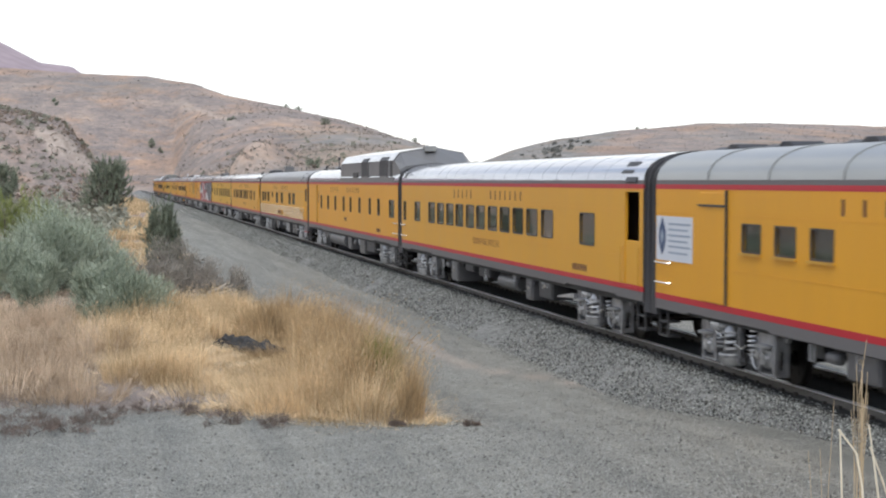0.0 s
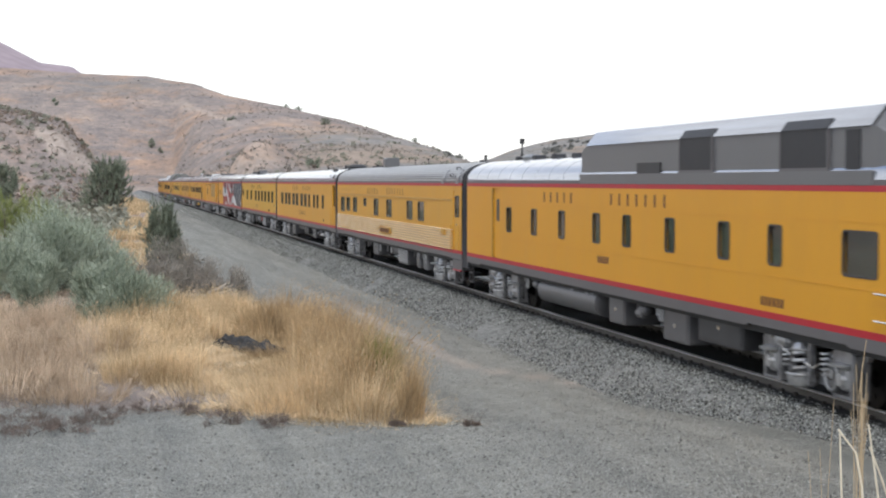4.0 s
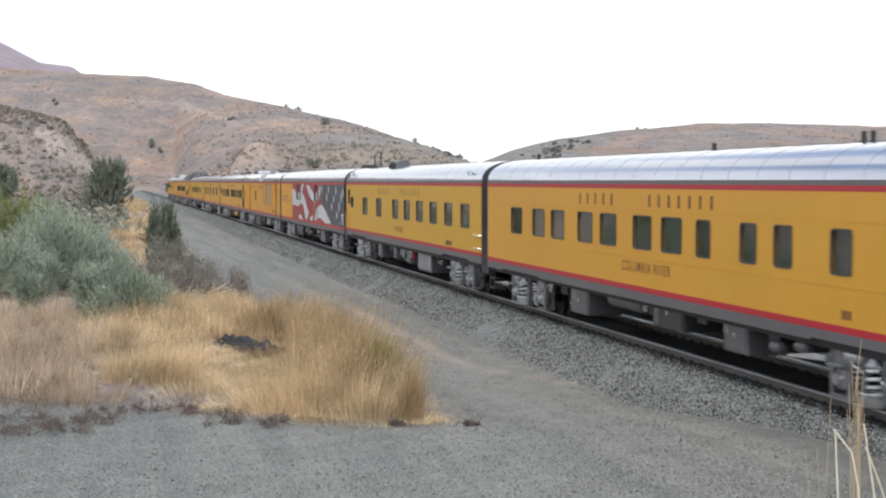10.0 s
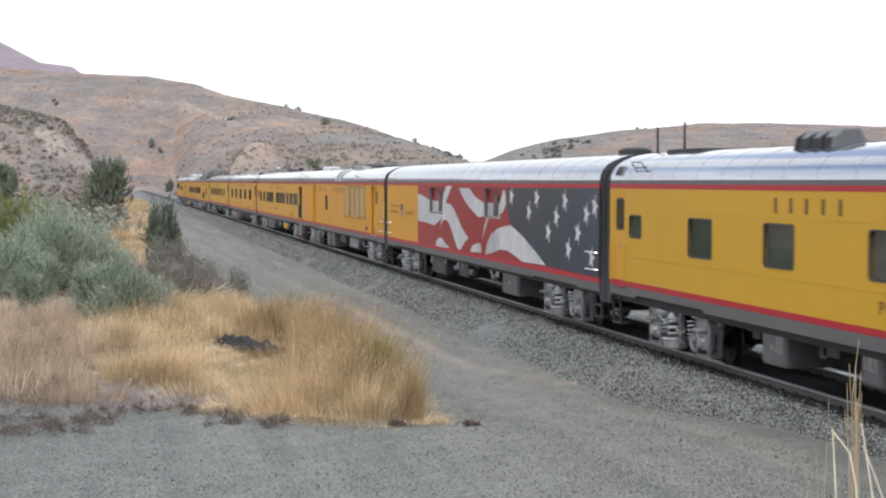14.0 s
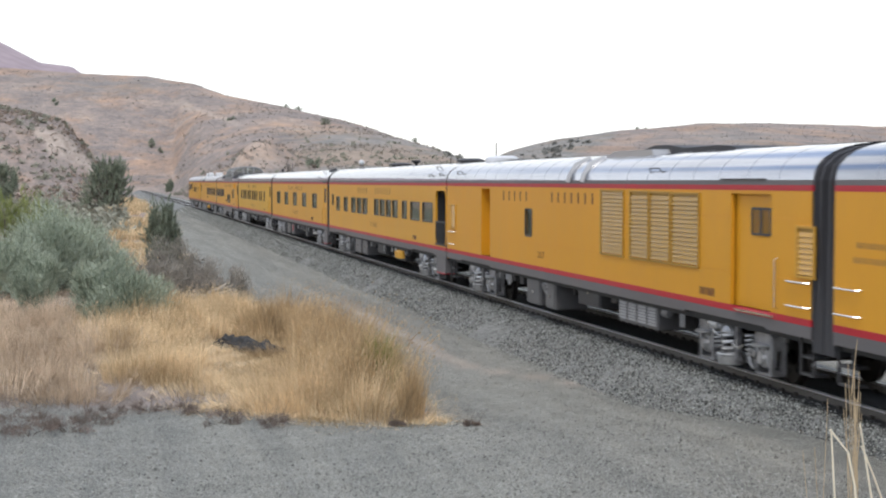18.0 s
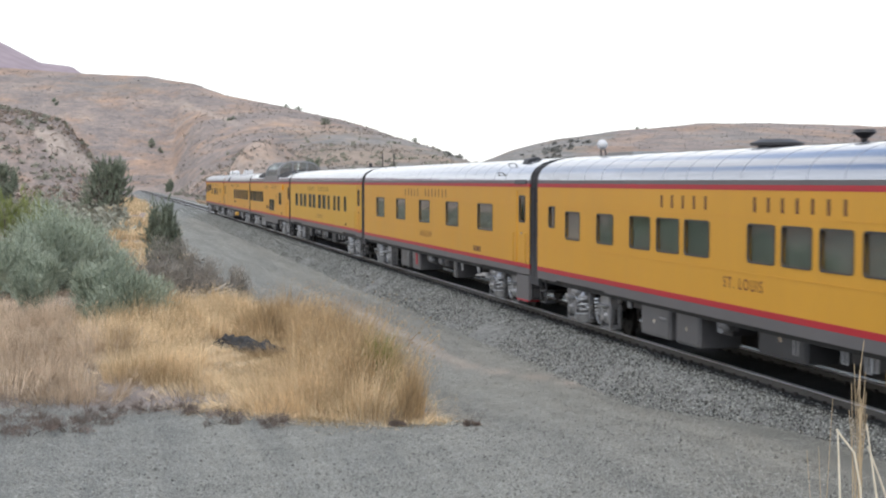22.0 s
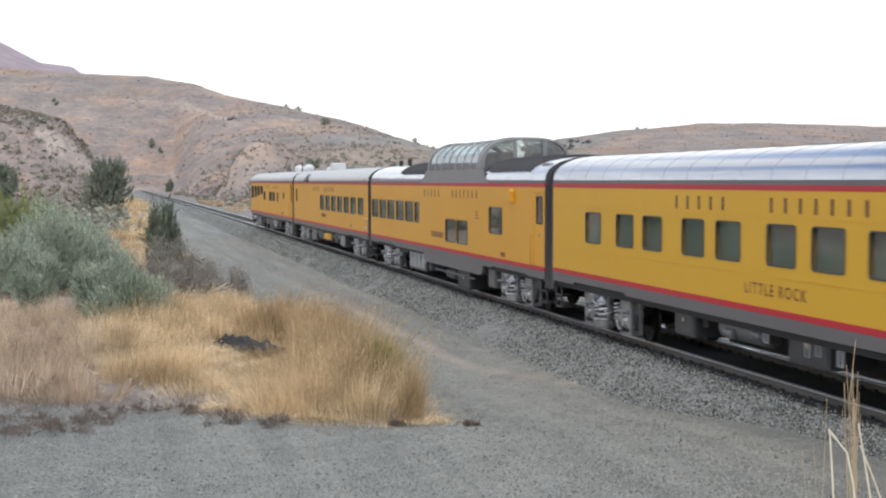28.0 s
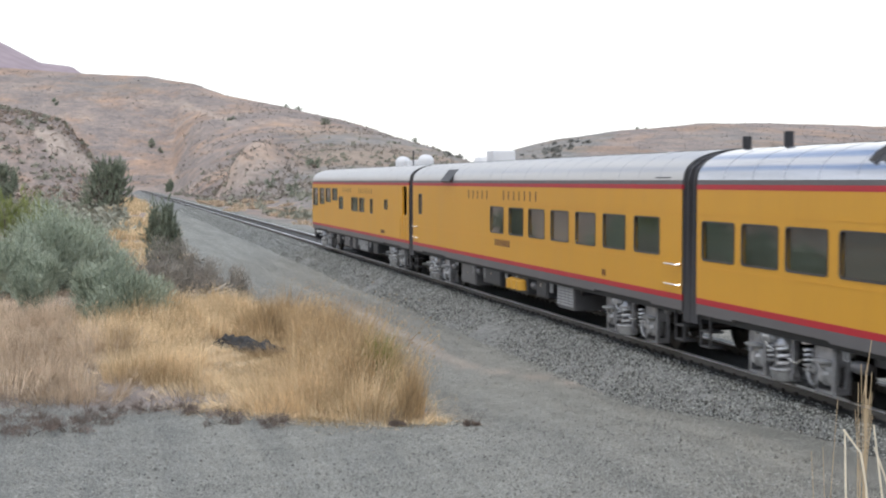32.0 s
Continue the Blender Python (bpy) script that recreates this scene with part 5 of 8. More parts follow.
# baggage car with the flag mural
L = LENGTHS[6]
hol = [(9.12, 2.06, 2.44, 3.28), (16.41, 1.74, 2.46, 3.28)]
car, ya, yb = car_shell("mural_baggage_car", "baggage car painted with a waving striped and starred flag", L, hol, ROOF_SILVER, ORANGE, belts=False)
for c, w, z0, z1 in hol:
    y = L / 2 - c
    part("door_jamb", ring(Shape(), [(y - w / 2, z0), (y + w / 2, z0), (y + w / 2, z1), (y - w / 2, z1)], [(y - w / 2 + 0.012, z0 + 0.012), (y + w / 2 - 0.012, z0 + 0.012), (y + w / 2 - 0.012, z1 - 0.012), (y - w / 2 + 0.012, z1 - 0.012)], -HALF - 0.004, -HALF + 0.10), GREY, car)
    d = part("door_recess", Shape().box(-HALF + 0.10, -HALF + 0.13, y - w / 2, y + w / 2, z0, z1), FLAG_RED, car, "recessed door top")
    part("recess_paint", Shape().prism([(y - w / 2 + 0.02, z0 + 0.01), (y + w / 2 - 0.02, z0 + 0.01), (y + w / 2 - 0.02, z0 + 0.40), (y, z0 + 0.37), (y - w / 2 + 0.02, z0 + 0.46)], -HALF + 0.092, -HALF + 0.10, "x"), FLAG_WHITE, d, "white painted lower half of the recess")
    part("door_window", Shape().prism(rounded(y - w / 2 + 0.52, y - w / 2 + 1.06, z0 + 0.03, z1 - 0.16, 0.10), -HALF + 0.078, -HALF + 0.10, "x"), RUBBER, d, "dark narrow window")
    part("pane", Shape().prism(rounded(y - w / 2 + 0.56, y - w / 2 + 1.02, z0 + 0.07, z1 - 0.20, 0.08), -HALF + 0.072, -HALF + 0.078, "x"), GLASS, d)
    part("door_sill", Shape().box(-HALF - 0.008, -HALF + 0.10, y - w / 2 - 0.04, y + w / 2 + 0.04, z0 - 0.035, z0), CHROME, d)


def clipped(poly, hole):
    """A sheet of paint cut away over an opening: kept left, right and below of it."""
    y0, y1, z0, z1 = hole
    def cut(pts, axis, lim, keep_low):
        out = []
        for a, b in zip(pts, pts[1:] + pts[:1]):
            ia, ib = ((a[axis] <= lim) == keep_low or a[axis] == lim), ((b[axis] <= lim) == keep_low or b[axis] == lim)
            if ia:
                out.append(a)
            if ia != ib:
                t = (lim - a[axis]) / (b[axis] - a[axis])
                out.append((a[0] + t * (b[0] - a[0]), a[1] + t * (b[1] - a[1])))
        return out
    lo = cut(poly, 0, y0, True)
    hi = cut(poly, 0, y1, False)
    mid = cut(cut(poly, 0, y0, False), 0, y1, True)
    parts = [lo, hi]
    if len(mid) > 2:
        parts += [cut(mid, 1, z0, True), cut(mid, 1, z1, False)]
    return [p for p in parts if len(p) > 2]


def paint(outline, mat, layer, name, label=""):
    """One painted field of the mural. outline: (from the rear gap, height)."""
    polys = [[(L / 2 - p, max(RED_TOP, min(EAVE - 0.09, z))) for p, z in outline]]
    for c, w, z0, z1 in hol:
        polys = [q for poly in polys for q in clipped(poly, (L / 2 - c - w / 2, L / 2 - c + w / 2, z0, z1))]
    x = -HALF - 0.003 - 0.0025 * layer
    for q in polys:
        part(name, Shape().add([(x, *p) for p in q], [tuple(range(len(q)))]), mat, car, label)


def wave(z, amp, ph, p0, p1, n=14):
    return [(p0 + (p1 - p0) * i / n, z + amp * math.sin(ph + 5.2 * i / n)) for i in range(n + 1)]


paint([(6.15, 1.2), (25.75, 1.2), (25.75, 3.4), (6.15, 3.4)], FLAG_RED, 0, "mural_field", "red painted flag field")
FOLD = "white painted flag stripe"
paint([(6.15, 3.05), (6.91, 3.0), (7.48, 2.92), (8.04, 2.84), (8.96, 2.83), (9.58, 2.84), (10.05, 2.92), (10.23, 3.06), (10.57, 3.30), (10.57, 3.33), (11.43, 3.33), (11.12, 3.16), (10.79, 2.96), (10.54, 2.77), (10.62, 2.23), (10.23, 2.21), (9.94, 2.11), (9.64, 1.89), (9.94, 2.29), (9.58, 2.17), (8.83, 2.0), (8.04, 2.04), (7.13, 2.07), (6.15, 2.09)], FLAG_WHITE, 1, "mural_stripe", FOLD)
paint([(10.54, 2.77), (10.9, 2.77), (11.38, 2.71), (11.79, 2.56), (12.19, 2.35), (12.77, 2.04), (13.31, 1.85), (13.66, 1.76), (13.13, 1.6), (12.77, 1.43), (12.44, 1.3), (12.09, 1.42), (11.69, 1.67), (11.33, 1.95), (11.01, 2.14), (10.62, 2.23)], FLAG_WHITE, 1, "mural_stripe", FOLD)
paint([(9.02, 1.31), (9.15, 1.47), (9.4, 1.59), (9.94, 1.63), (10.29, 1.53), (10.74, 1.42), (11.06, 1.31)], FLAG_WHITE, 1, "mural_stripe", FOLD)
paint([(12.36, 3.26), (13.71, 3.27), (14.49, 3.01), (15.61, 2.83), (16.74, 2.7), (17.28, 2.9), (17.67, 3.27), (17.87, 3.1), (17.87, 2.82), (17.54, 2.6), (16.5, 2.48), (15.61, 2.48), (14.87, 2.41), (13.71, 2.69), (12.98, 2.94)], FLAG_WHITE, 1, "mural_stripe", FOLD)
paint([(15.61, 1.34), (15.79, 1.64), (16.25, 1.96), (17.18, 2.18), (18.38, 2.29), (19.54, 2.04), (20.82, 1.66), (21.7, 1.37), (19.54, 1.35), (18.63, 1.5), (18.0, 1.58), (17.18, 1.56), (16.5, 1.45)], FLAG_WHITE, 1, "mural_stripe", FOLD)
paint([(13.79, 1.34), (14.11, 1.56), (15.06, 1.68), (15.25, 1.39)], FLAG_WHITE, 1, "mural_stripe", FOLD)
paint([(15.79, 2.43), (16.08, 2.44), (15.61, 2.08), (15.32, 1.77), (15.47, 2.13)], FLAG_WHITE, 1, "mural_stripe", FOLD)
paint([(18.0, 3.29), (18.0, 2.73), (18.38, 2.29), (19.54, 2.04), (20.82, 1.66), (21.7, 1.37)] + [(25.75, 1.27), (25.75, 3.33)], FLAG_BLUE, 2, "mural_canton", "dark blue starred field")
for p, z in [(18.47, 3.08), (20.17, 2.68), (20.87, 3.06), (22.56, 2.61), (23.24, 3.01), (21.88, 2.22), (24.86, 2.73), (25.45, 2.91), (24.23, 2.27), (23.52, 1.86), (25.24, 1.74)]:
    star = []
    for i in range(10):
        a = math.pi / 2 + math.pi * i / 5 + 0.25
        k = 0.29 if i % 2 == 0 else 0.105
        star.append((p - 0.9 * k * math.cos(a), z + 1.1 * k * math.sin(a)))
    paint(star, WHITE, 3, "mural_star")
bars(car, "car_lettering", L / 2 - 1.05, 1.7, 2.50, 0.09, 16, 0.5, mat=LETTER_PALE)
bars(car, "car_lettering", L / 2 - 0.95, 1.8, 2.28, 0.09, 18, 0.5, mat=LETTER_PALE)
shl = L / 2 - 3.27
part("shield_emblem", Shape().prism([(shl, 2.11), (shl - 0.21, 2.20), (shl - 0.21, 2.63), (shl + 0.21, 2.63), (shl + 0.21, 2.20)], -HALF - 0.008, -HALF, "x"), EMBLEM, car, "small pale red shield emblem")
part("emblem_top", Shape().box(-HALF - 0.011, -HALF - 0.008, shl - 0.22, shl + 0.22, 2.42, 2.63), BANNER_BLUE, car, "dark blue emblem band")
words(car, "BUILDING AMERICA", L / 2 - 3.78, 1.62, 2.26, 0.12)
end_grabs(car, L)
part("roof_fan", Shape().rod((0, L / 2 - 23.9, 4.05), (0, L / 2 - 23.9, 4.22), 0.40, 20).rod((0, L / 2 - 23.9, 4.22), (0, L / 2 - 23.9, 4.27), 0.34, 20, 0.28), UNDER, car, "round roof ventilator", smooth=True)
roof_post(car, L, 25.35, 0.60, 0.028)
hung(car, L, [("dark", 9.0, 2.0, 0.4, 1.0), ("dark", 12.5, 1.2, 0.5, 1.0), ("box", 17.9, 1.6, 0.35, 1.0)])
CARS.append(car)

# power car with louvres
L = LENGTHS[7]
hol = [(9.45, 0.66, 2.05, 2.76)]
dors = [(5.0, 1.0, 1.30, 3.27), (22.95, 1.6, 1.27, 3.27)]
car, ya, yb = car_shell("power_car", "yellow power car with louvred side panels and sliding doors", L, hol + dors, ROOF_SILVER, ORANGE, rear=False)
glaze(car, L, hol)
d = part("sliding_door", Shape().box(-HALF + 0.26, -HALF + 0.30, L / 2 - 5.5, L / 2 - 4.5, 1.30, 3.27), ORANGE, car, "recessed sliding door")
part("door_jamb", Shape().box(-HALF + 0.071, -HALF + 0.26, L / 2 - 4.5, L / 2 - 4.46, 1.30, 3.27), ORANGE, car)
part("door_head", Shape().box(-HALF + 0.071, -HALF + 0.26, L / 2 - 5.5, L / 2 - 4.5, 3.27, 3.30), ORANGE, car)
d = part("sliding_door", Shape().box(-HALF + 0.10, -HALF + 0.14, L / 2 - 23.85, L / 2 - 22.05, 1.27, 3.27), ORANGE, car, "recessed sliding door with twin windows")
for a in (22.98, 23.36):
    part("pane", Shape().box(-HALF + 0.09, -HALF + 0.10, L / 2 - a - 0.15, L / 2 - a + 0.15, 2.60, 3.0), GLASS, d)
    part("door_window", ring(Shape(), rounded(L / 2 - a - 0.19, L / 2 - a + 0.19, 2.56, 3.04, 0.05), rounded(L / 2 - a - 0.15, L / 2 - a + 0.15, 2.60, 3.0, 0.03), -HALF + 0.08, -HALF + 0.10), RUBBER, d)
grab(car, [(-HALF, L / 2 - 23.98, 1.4), (-HALF - 0.05, L / 2 - 23.98, 1.42), (-HALF - 0.05, L / 2 - 23.98, 2.2), (-HALF, L / 2 - 23.98, 2.22)])
part("threshold", Shape().box(-HALF - 0.05, -HALF + 0.05, L / 2 - 23.9, L / 2 - 22.4, 1.235, 1.27), CHROME, car)


def louvre(c, w, z0, z1, mat, step=0.085):
    y = L / 2 - c
    f = part("louvre", ring(Shape(), [(y - w / 2, z0), (y + w / 2, z0), (y + w / 2, z1), (y - w / 2, z1)], [(y - w / 2 + 0.05, z0 + 0.04), (y + w / 2 - 0.05, z0 + 0.04), (y + w / 2 - 0.05, z1 - 0.04), (y - w / 2 + 0.05, z1 - 0.04)], -HALF - 0.035, -HALF), mat, car, "louvred panel")
    # back sheet darkened for the shade between the slats
    part("louvre_back", Shape().box(-HALF - 0.003, -HALF, y - w / 2 + 0.05, y + w / 2 - 0.05, z0 + 0.04, z1 - 0.04), SHADED_YELLOW, f)
    z = z0 + 0.06
    while z < z1 - 0.10:
        part("slat", Shape().prism([(-HALF - 0.03, z), (-HALF - 0.024, z), (-HALF - 0.002, z + step * 0.9), (-HALF - 0.008, z + step * 0.9)], y - w / 2 + 0.05, y + w / 2 - 0.05, "y"), mat, f)
        z += step


louvre(15.95, 1.5, 1.86, 3.30, SHADED_YELLOW)
louvre(17.62, 1.1, 1.86, 3.29, SHADED_YELLOW)
louvre(18.78, 1.1, 1.86, 3.28, SHADED_YELLOW)
louvre(20.08, 1.38, 1.86, 3.27, SHADED_YELLOW)
louvre(25.0, 0.62, 1.95, 2.78, YELLOW_TRIM)
louvre(0.98, 0.62, 1.97, 2.76, YELLOW_TRIM)
bars(car, "letterboard", L / 2 - 6.94, 2.8, 2.96, 0.25, 5, 0.72)
bars(car, "letterboard", L / 2 - 11.46, 3.6, 2.96, 0.25, 7, 0.72)
words(car, "207", L / 2 - 10.3, 0.55, 1.53, 0.17)
bars(car, "car_number", L / 2 - 20.78, 0.70, 1.40, 0.14, 6, 0.35)
end_grabs(car, L)
part("roof_deck", Shape().prism([(L / 2 - 17.0, 3.92), (L / 2 - 13.2, 3.92), (L / 2 - 14.4, 4.16), (L / 2 - 16.8, 4.16)], -0.95, 0.95, "x", 0.03), ROOF_WHITE, car, "raised pale roof deck")
part("deck_edge", Shape().box(-1.02, -0.94, L / 2 - 17.1, L / 2 - 13.2, 3.90, 3.95), BLACK_VENT, car)
fair = part("roof_fairing", Shape().prism([(L / 2 - 20.6, 4.0), (L / 2 - 14.6, 4.0), (L / 2 - 14.7, 4.12), (L / 2 - 15.9, 4.27), (L / 2 - 16.7, 4.26), (L / 2 - 17.6, 4.18), (L / 2 - 19.4, 4.19), (L / 2 - 20.0, 4.16)], -0.55, 0.75, "x", 0.04), BLACK_VENT, car, "dark exhaust fairing")
part("fairing_mouth", Shape().prism([(-0.42, 4.06), (-0.38, 4.15), (0.6, 4.15), (0.62, 4.06)], L / 2 - 14.64, L / 2 - 14.60, "y"), UNDER_PALE, fair)
for c in (12.95, 14.0):
    part("roof_pipe", Shape().pipe([(-1.56, L / 2 - c, 3.46), (-1.52, L / 2 - c, 3.62), (-1.36, L / 2 - c, 3.86), (-1.02, L / 2 - c, 4.02)], 0.075, 8), ROOF_WHITE, car, "pale pipe over the roof edge", smooth=True)
roof_rung(car, L, 18.45, -1.48)
roof_rung(car, L, 1.7, -1.46, 0.8)
part("roof_dome", Shape().rod((0, L / 2 - 1.2, 4.06), (0, L / 2 - 1.2, 4.22), 0.52, 18).rod((0, L / 2 - 1.2, 4.22), (0, L / 2 - 1.2, 4.29), 0.52, 18, 0.38), WHITE, car, "white domed ventilator on the roof", smooth=True)
roof_post(car, L, 0.5, 0.62, 0.018)
part("eave_strip", Shape().box(-1.535, -1.50, L / 2 - 23.5, L / 2 - 21.7, 3.50, 3.53), UNDER, car)
roof_vent(car, L, 4.0, 1.8, 0, 0.09, 0.4)
hung(car, L, [("box", 9.5, 1.2, 0.28, 1.0), ("box", 11.0, 0.8, 0.28, 1.0), ("dark", 14.0, 1.6, 0.6, 1.0), ("louvre", 17.2, 2.3, 0.46, 1.0)])
CARS.append(car)

# lounge with an open platform behind the power car
L = LENGTHS[8]
wins = row((3.23, 5.53), 1.08, 2.10, 2.75) + row((7.70, 9.24, 10.69), 1.18, 2.09, 2.75) + row((13.44, 14.74, 16.05, 17.39), 1.05, 2.10, 2.75) + [(19.22, 0.9, 2.10, 2.75), (21.13, 1.62, 2.09, 2.74), (23.23, 1.66, 2.09, 2.75), (1.58, 0.5, 2.34, 2.85)]
car, ya, yb = car_shell("platform_lounge_car", "yellow lounge car with an open end platform and silver roof", L, wins + [(25.25, 1.52, 1.40, 3.18)], ROOF_SILVER, front=False)
glaze(car, L, wins, True)
y = L / 2 - 25.25
# black panels stand in for the shade inside the open platform
part("platform_back", Shape().box(-1.44, 1.44, L / 2 - 24.48, L / 2 - 24.44, 1.26, 3.30).box(0.10, 0.14, L / 2 - 26.0, L / 2 - 24.48, 1.26, 3.30), DIAPHRAGM, car, "black panels added to darken the open platform")
ga = part("platform_gate", Shape().box(-HALF - 0.01, -HALF + 0.02, y - 0.74, y + 0.74, 1.36, 1.42).box(-HALF - 0.01, -HALF + 0.02, y - 0.74, y + 0.74, 2.10, 2.16), UNDER, car, "dark metal platform gate")
for i in range(9):
    part("gate_bar", Shape().rod((-HALF, y - 0.72 + i * 0.18, 1.40), (-HALF, y - 0.72 + i * 0.18, 2.12), 0.014), UNDER, ga)
part("gate_panel", Shape().box(-HALF + 0.02, -HALF + 0.03, y - 0.1, y + 0.72, 1.42, 2.10), UNDER_DARK, ga)
part("platform_arch", ring(Shape(), rounded(y - 0.80, y + 0.82, 1.36, 3.24, 0.30, 6), rounded(y - 0.75, y + 0.75, 1.41, 3.17, 0.26, 6), -HALF - 0.006, -HALF + 0.05), YELLOW, car, "rounded platform opening")
company(car, L, 8.87, 13.14)
words(car, "ST. LOUIS", L / 2 - 11.93, 1.60, 1.60, 0.20)
bars(car, "car_number", L / 2 - 20.74, 0.66, 1.41, 0.14, 5, 0.35)
for c in (10.85, 23.3):
    part("roof_fan", Shape().rod((0, L / 2 - c, 4.05), (0, L / 2 - c, 4.15), 0.36, 20).rod((0, L / 2 - c, 4.15), (0, L / 2 - c, 4.20), 0.50, 20).rod((0, L / 2 - c, 4.20), (0, L / 2 - c, 4.27), 0.50, 20, 0.30), UNDER, car, "round roof ventilator", smooth=True)
part("mushroom_vent", Shape().rod((0, L / 2 - 14.09, 4.06), (0, L / 2 - 14.09, 4.20), 0.06, 10).rod((0, L / 2 - 14.09, 4.20), (0, L / 2 - 14.09, 4.29), 0.08, 14, 0.20).rod((0, L / 2 - 14.09, 4.29), (0, L / 2 - 14.09, 4.34), 0.20, 14, 0.17), UNDER, car, "small grey mushroom vent", smooth=True)
roof_vent(car, L, 3.35, 1.9, 0, 0.14, 0.4, ROOF_GREY)
for c in (20.22, 21.31):
    roof_post(car, L, c, 0.20, 0.016, 0.16)
for c in (21.95, 22.35):
    roof_post(car, L, c, 0.16, 0.07)
roof_rung(car, L, 24.0, -1.26, 0.75)
roof_rung(car, L, 23.68, -1.49)
roof_rung(car, L, 25.3, -1.48, 0.5)
globe = Shape()
for k in range(6):
    a0, a1 = math.pi * (k / 6 - 0.5), math.pi * ((k + 1) / 6 - 0.5)
    globe.rod((0, L / 2 - 0.95, 4.41 + 0.13 * math.sin(a0)), (0, L / 2 - 0.95, 4.41 + 0.13 * math.sin(a1)), 0.13 * math.cos(a0) + 0.002, 14, 0.13 * math.cos(a1) + 0.002)
globe = part("antenna_globe", globe, WHITE, car, "small white antenna globe on a stand", smooth=True)
for dx, dy in ((-0.09, -0.09), (0.09, -0.09), (0.0, 0.11)):
    part("stand_leg", Shape().rod((dx, L / 2 - 0.95 + dy, 4.05), (dx * 0.5, L / 2 - 0.95 + dy * 0.5, 4.31), 0.018), UNDER, globe)
step_well(car, L, 24.60, 25.95, 0.47, 1.205)
hung(car, L, [("box", 8.3, 1.6, 0.33, 1.0), ("box", 10.0, 1.2, 0.33, 1.0), ("dark", 14.0, 1.8, 0.55, 1.0), ("yellow", 18.1, 1.3, 0.48, 0.84)])
CARS.append(car)

# sleeping car with five large windows
L = LENGTHS[9]
wins = row((4.12, 8.31, 12.50, 16.68, 20.87), 1.72, 2.07, 2.82)
car, ya, yb = car_shell("picture_window_car", "yellow car with five large square windows and silver roof", L, wins + [(24.72, 0.95, 1.27, 3.22)], ROOF_SILVER, sill=0.17)
glaze(car, L, wins, True)
vestibule_door(car, L, 24.72, 0.95, z1=3.22)
company(car, L, 9.17, 12.63)
words(car, "LAKE BLUFF", L / 2 - 11.75, 1.92, 1.58, 0.19)
bars(car, "car_number", L / 2 - 19.52, 0.88, 1.40, 0.16, 6, 0.35)
part("scoop", Shape().prism([(-1.18, 3.93), (-1.10, 4.08), (-0.84, 4.14), (-0.70, 4.05)], L / 2 - 24.0, L / 2 - 23.5, "y", 0.03), BLACK_VENT, car, "dark hooded scoop on the roof slope")
roof_rung(car, L, 22.97, -1.26, 0.75)
roof_rung(car, L, 22.64, -1.49)
part("eave_vent", Shape().prism([(-1.56, 3.42), (-1.52, 3.52), (-1.46, 3.50), (-1.48, 3.38)], L / 2 - 25.2, L / 2 - 24.1, "y"), BLACK_VENT, car)
step_well(car, L, 24.25, 25.40, 0.36, 1.205)
drive_plate(car, L)
hung(car, L, [("box", 8.6, 1.5, 0.32, 1.0), ("box", 10.6, 1.3, 0.32, 1.0), ("tank", 12.7, 1.3, 0.62, 1.0), ("tank", 14.5, 1.3, 0.62, 1.0), ("box", 16.6, 0.4, 0.4, 1.0)])
part("fuel_cap", Shape().box(-1.44, -1.40, L / 2 - 10.85, L / 2 - 10.65, 0.5, 0.9), RED, car, "small red fitting")
CARS.append(car)

# sleeping car with a closed vestibule door
L = LENGTHS[10]
car, ya, yb = car_shell("sleeping_car", "yellow sleeping car with silver roof and closed vestibule door", L, SLEEPER + [(24.83, 0.82, 1.27, 3.26)], ROOF_SILVER, LEMON, red=(1.262, 1.37), sill=0.215)
glaze(car, L, SLEEPER, True)
vestibule_door(car, L, 24.83, 0.82)
company(car, L, 8.32, 12.44)
words(car, "LITTLE ROCK", L / 2 - 11.50, 2.28, 1.57, 0.20)
bars(car, "car_number", L / 2 - 21.2, 0.32, 1.42, 0.14, 3, 0.35)
roof_post(car, L, 22.5, 0.62, 0.022)
roof_post(car, L, 25.2, 0.58, 0.022)
roof_vent(car, L, 22.6, 4.6, 0.0, 0.10, 0.45)
part("end_vent", Shape().prism([(-1.44, 3.60), (-1.10, 3.93), (-1.05, 3.89), (-1.40, 3.56)], L / 2 - 24.7, L / 2 - 24.0, "y"), BLACK_VENT, car)
part("exhaust_pipe", Shape().rod((0, L / 2 - 19.4, 4.0), (0, L / 2 - 19.4, 4.34), 0.08, 10), BLACK_VENT, car)
hung(car, L, [("tank", 10.9, 1.9, 0.62, 1.02), ("dark", 8.5, 1.0, 0.5, 1.0), ("dark", 13.6, 1.4, 0.55, 1.0), ("dark", 17.0, 1.2, 0.5, 1.0)])
CARS.append(car)

# dome car
L = LENGTHS[11]
wins = row((1.32, 3.04, 4.73, 6.52, 8.25), 1.42, 2.03, 2.74) + [(9.64, 0.8, 2.03, 2.74)] + row((14.86, 16.42), 1.42, 1.54, 2.26) + [(20.43, 1.42, 2.0, 2.74)]
car, ya, yb = car_shell("dome_car", "yellow dome car with a glazed upper deck and grey skirt", L, wins + [(24.70, 0.90, 1.27, 3.20)], ROOF_SILVER)
glaze(car, L, wins)
vestibule_door(car, L, 24.70, 0.90, z1=3.20, glass_z=(2.41, 3.08))
company(car, L, 10.89, 15.06)
bars(car, "car_name", L / 2 - 12.06, 1.8, 1.62, 0.19, 8, 0.4)
bars(car, "car_number", L / 2 - 21.0, 0.5, 1.38, 0.13, 4, 0.35)
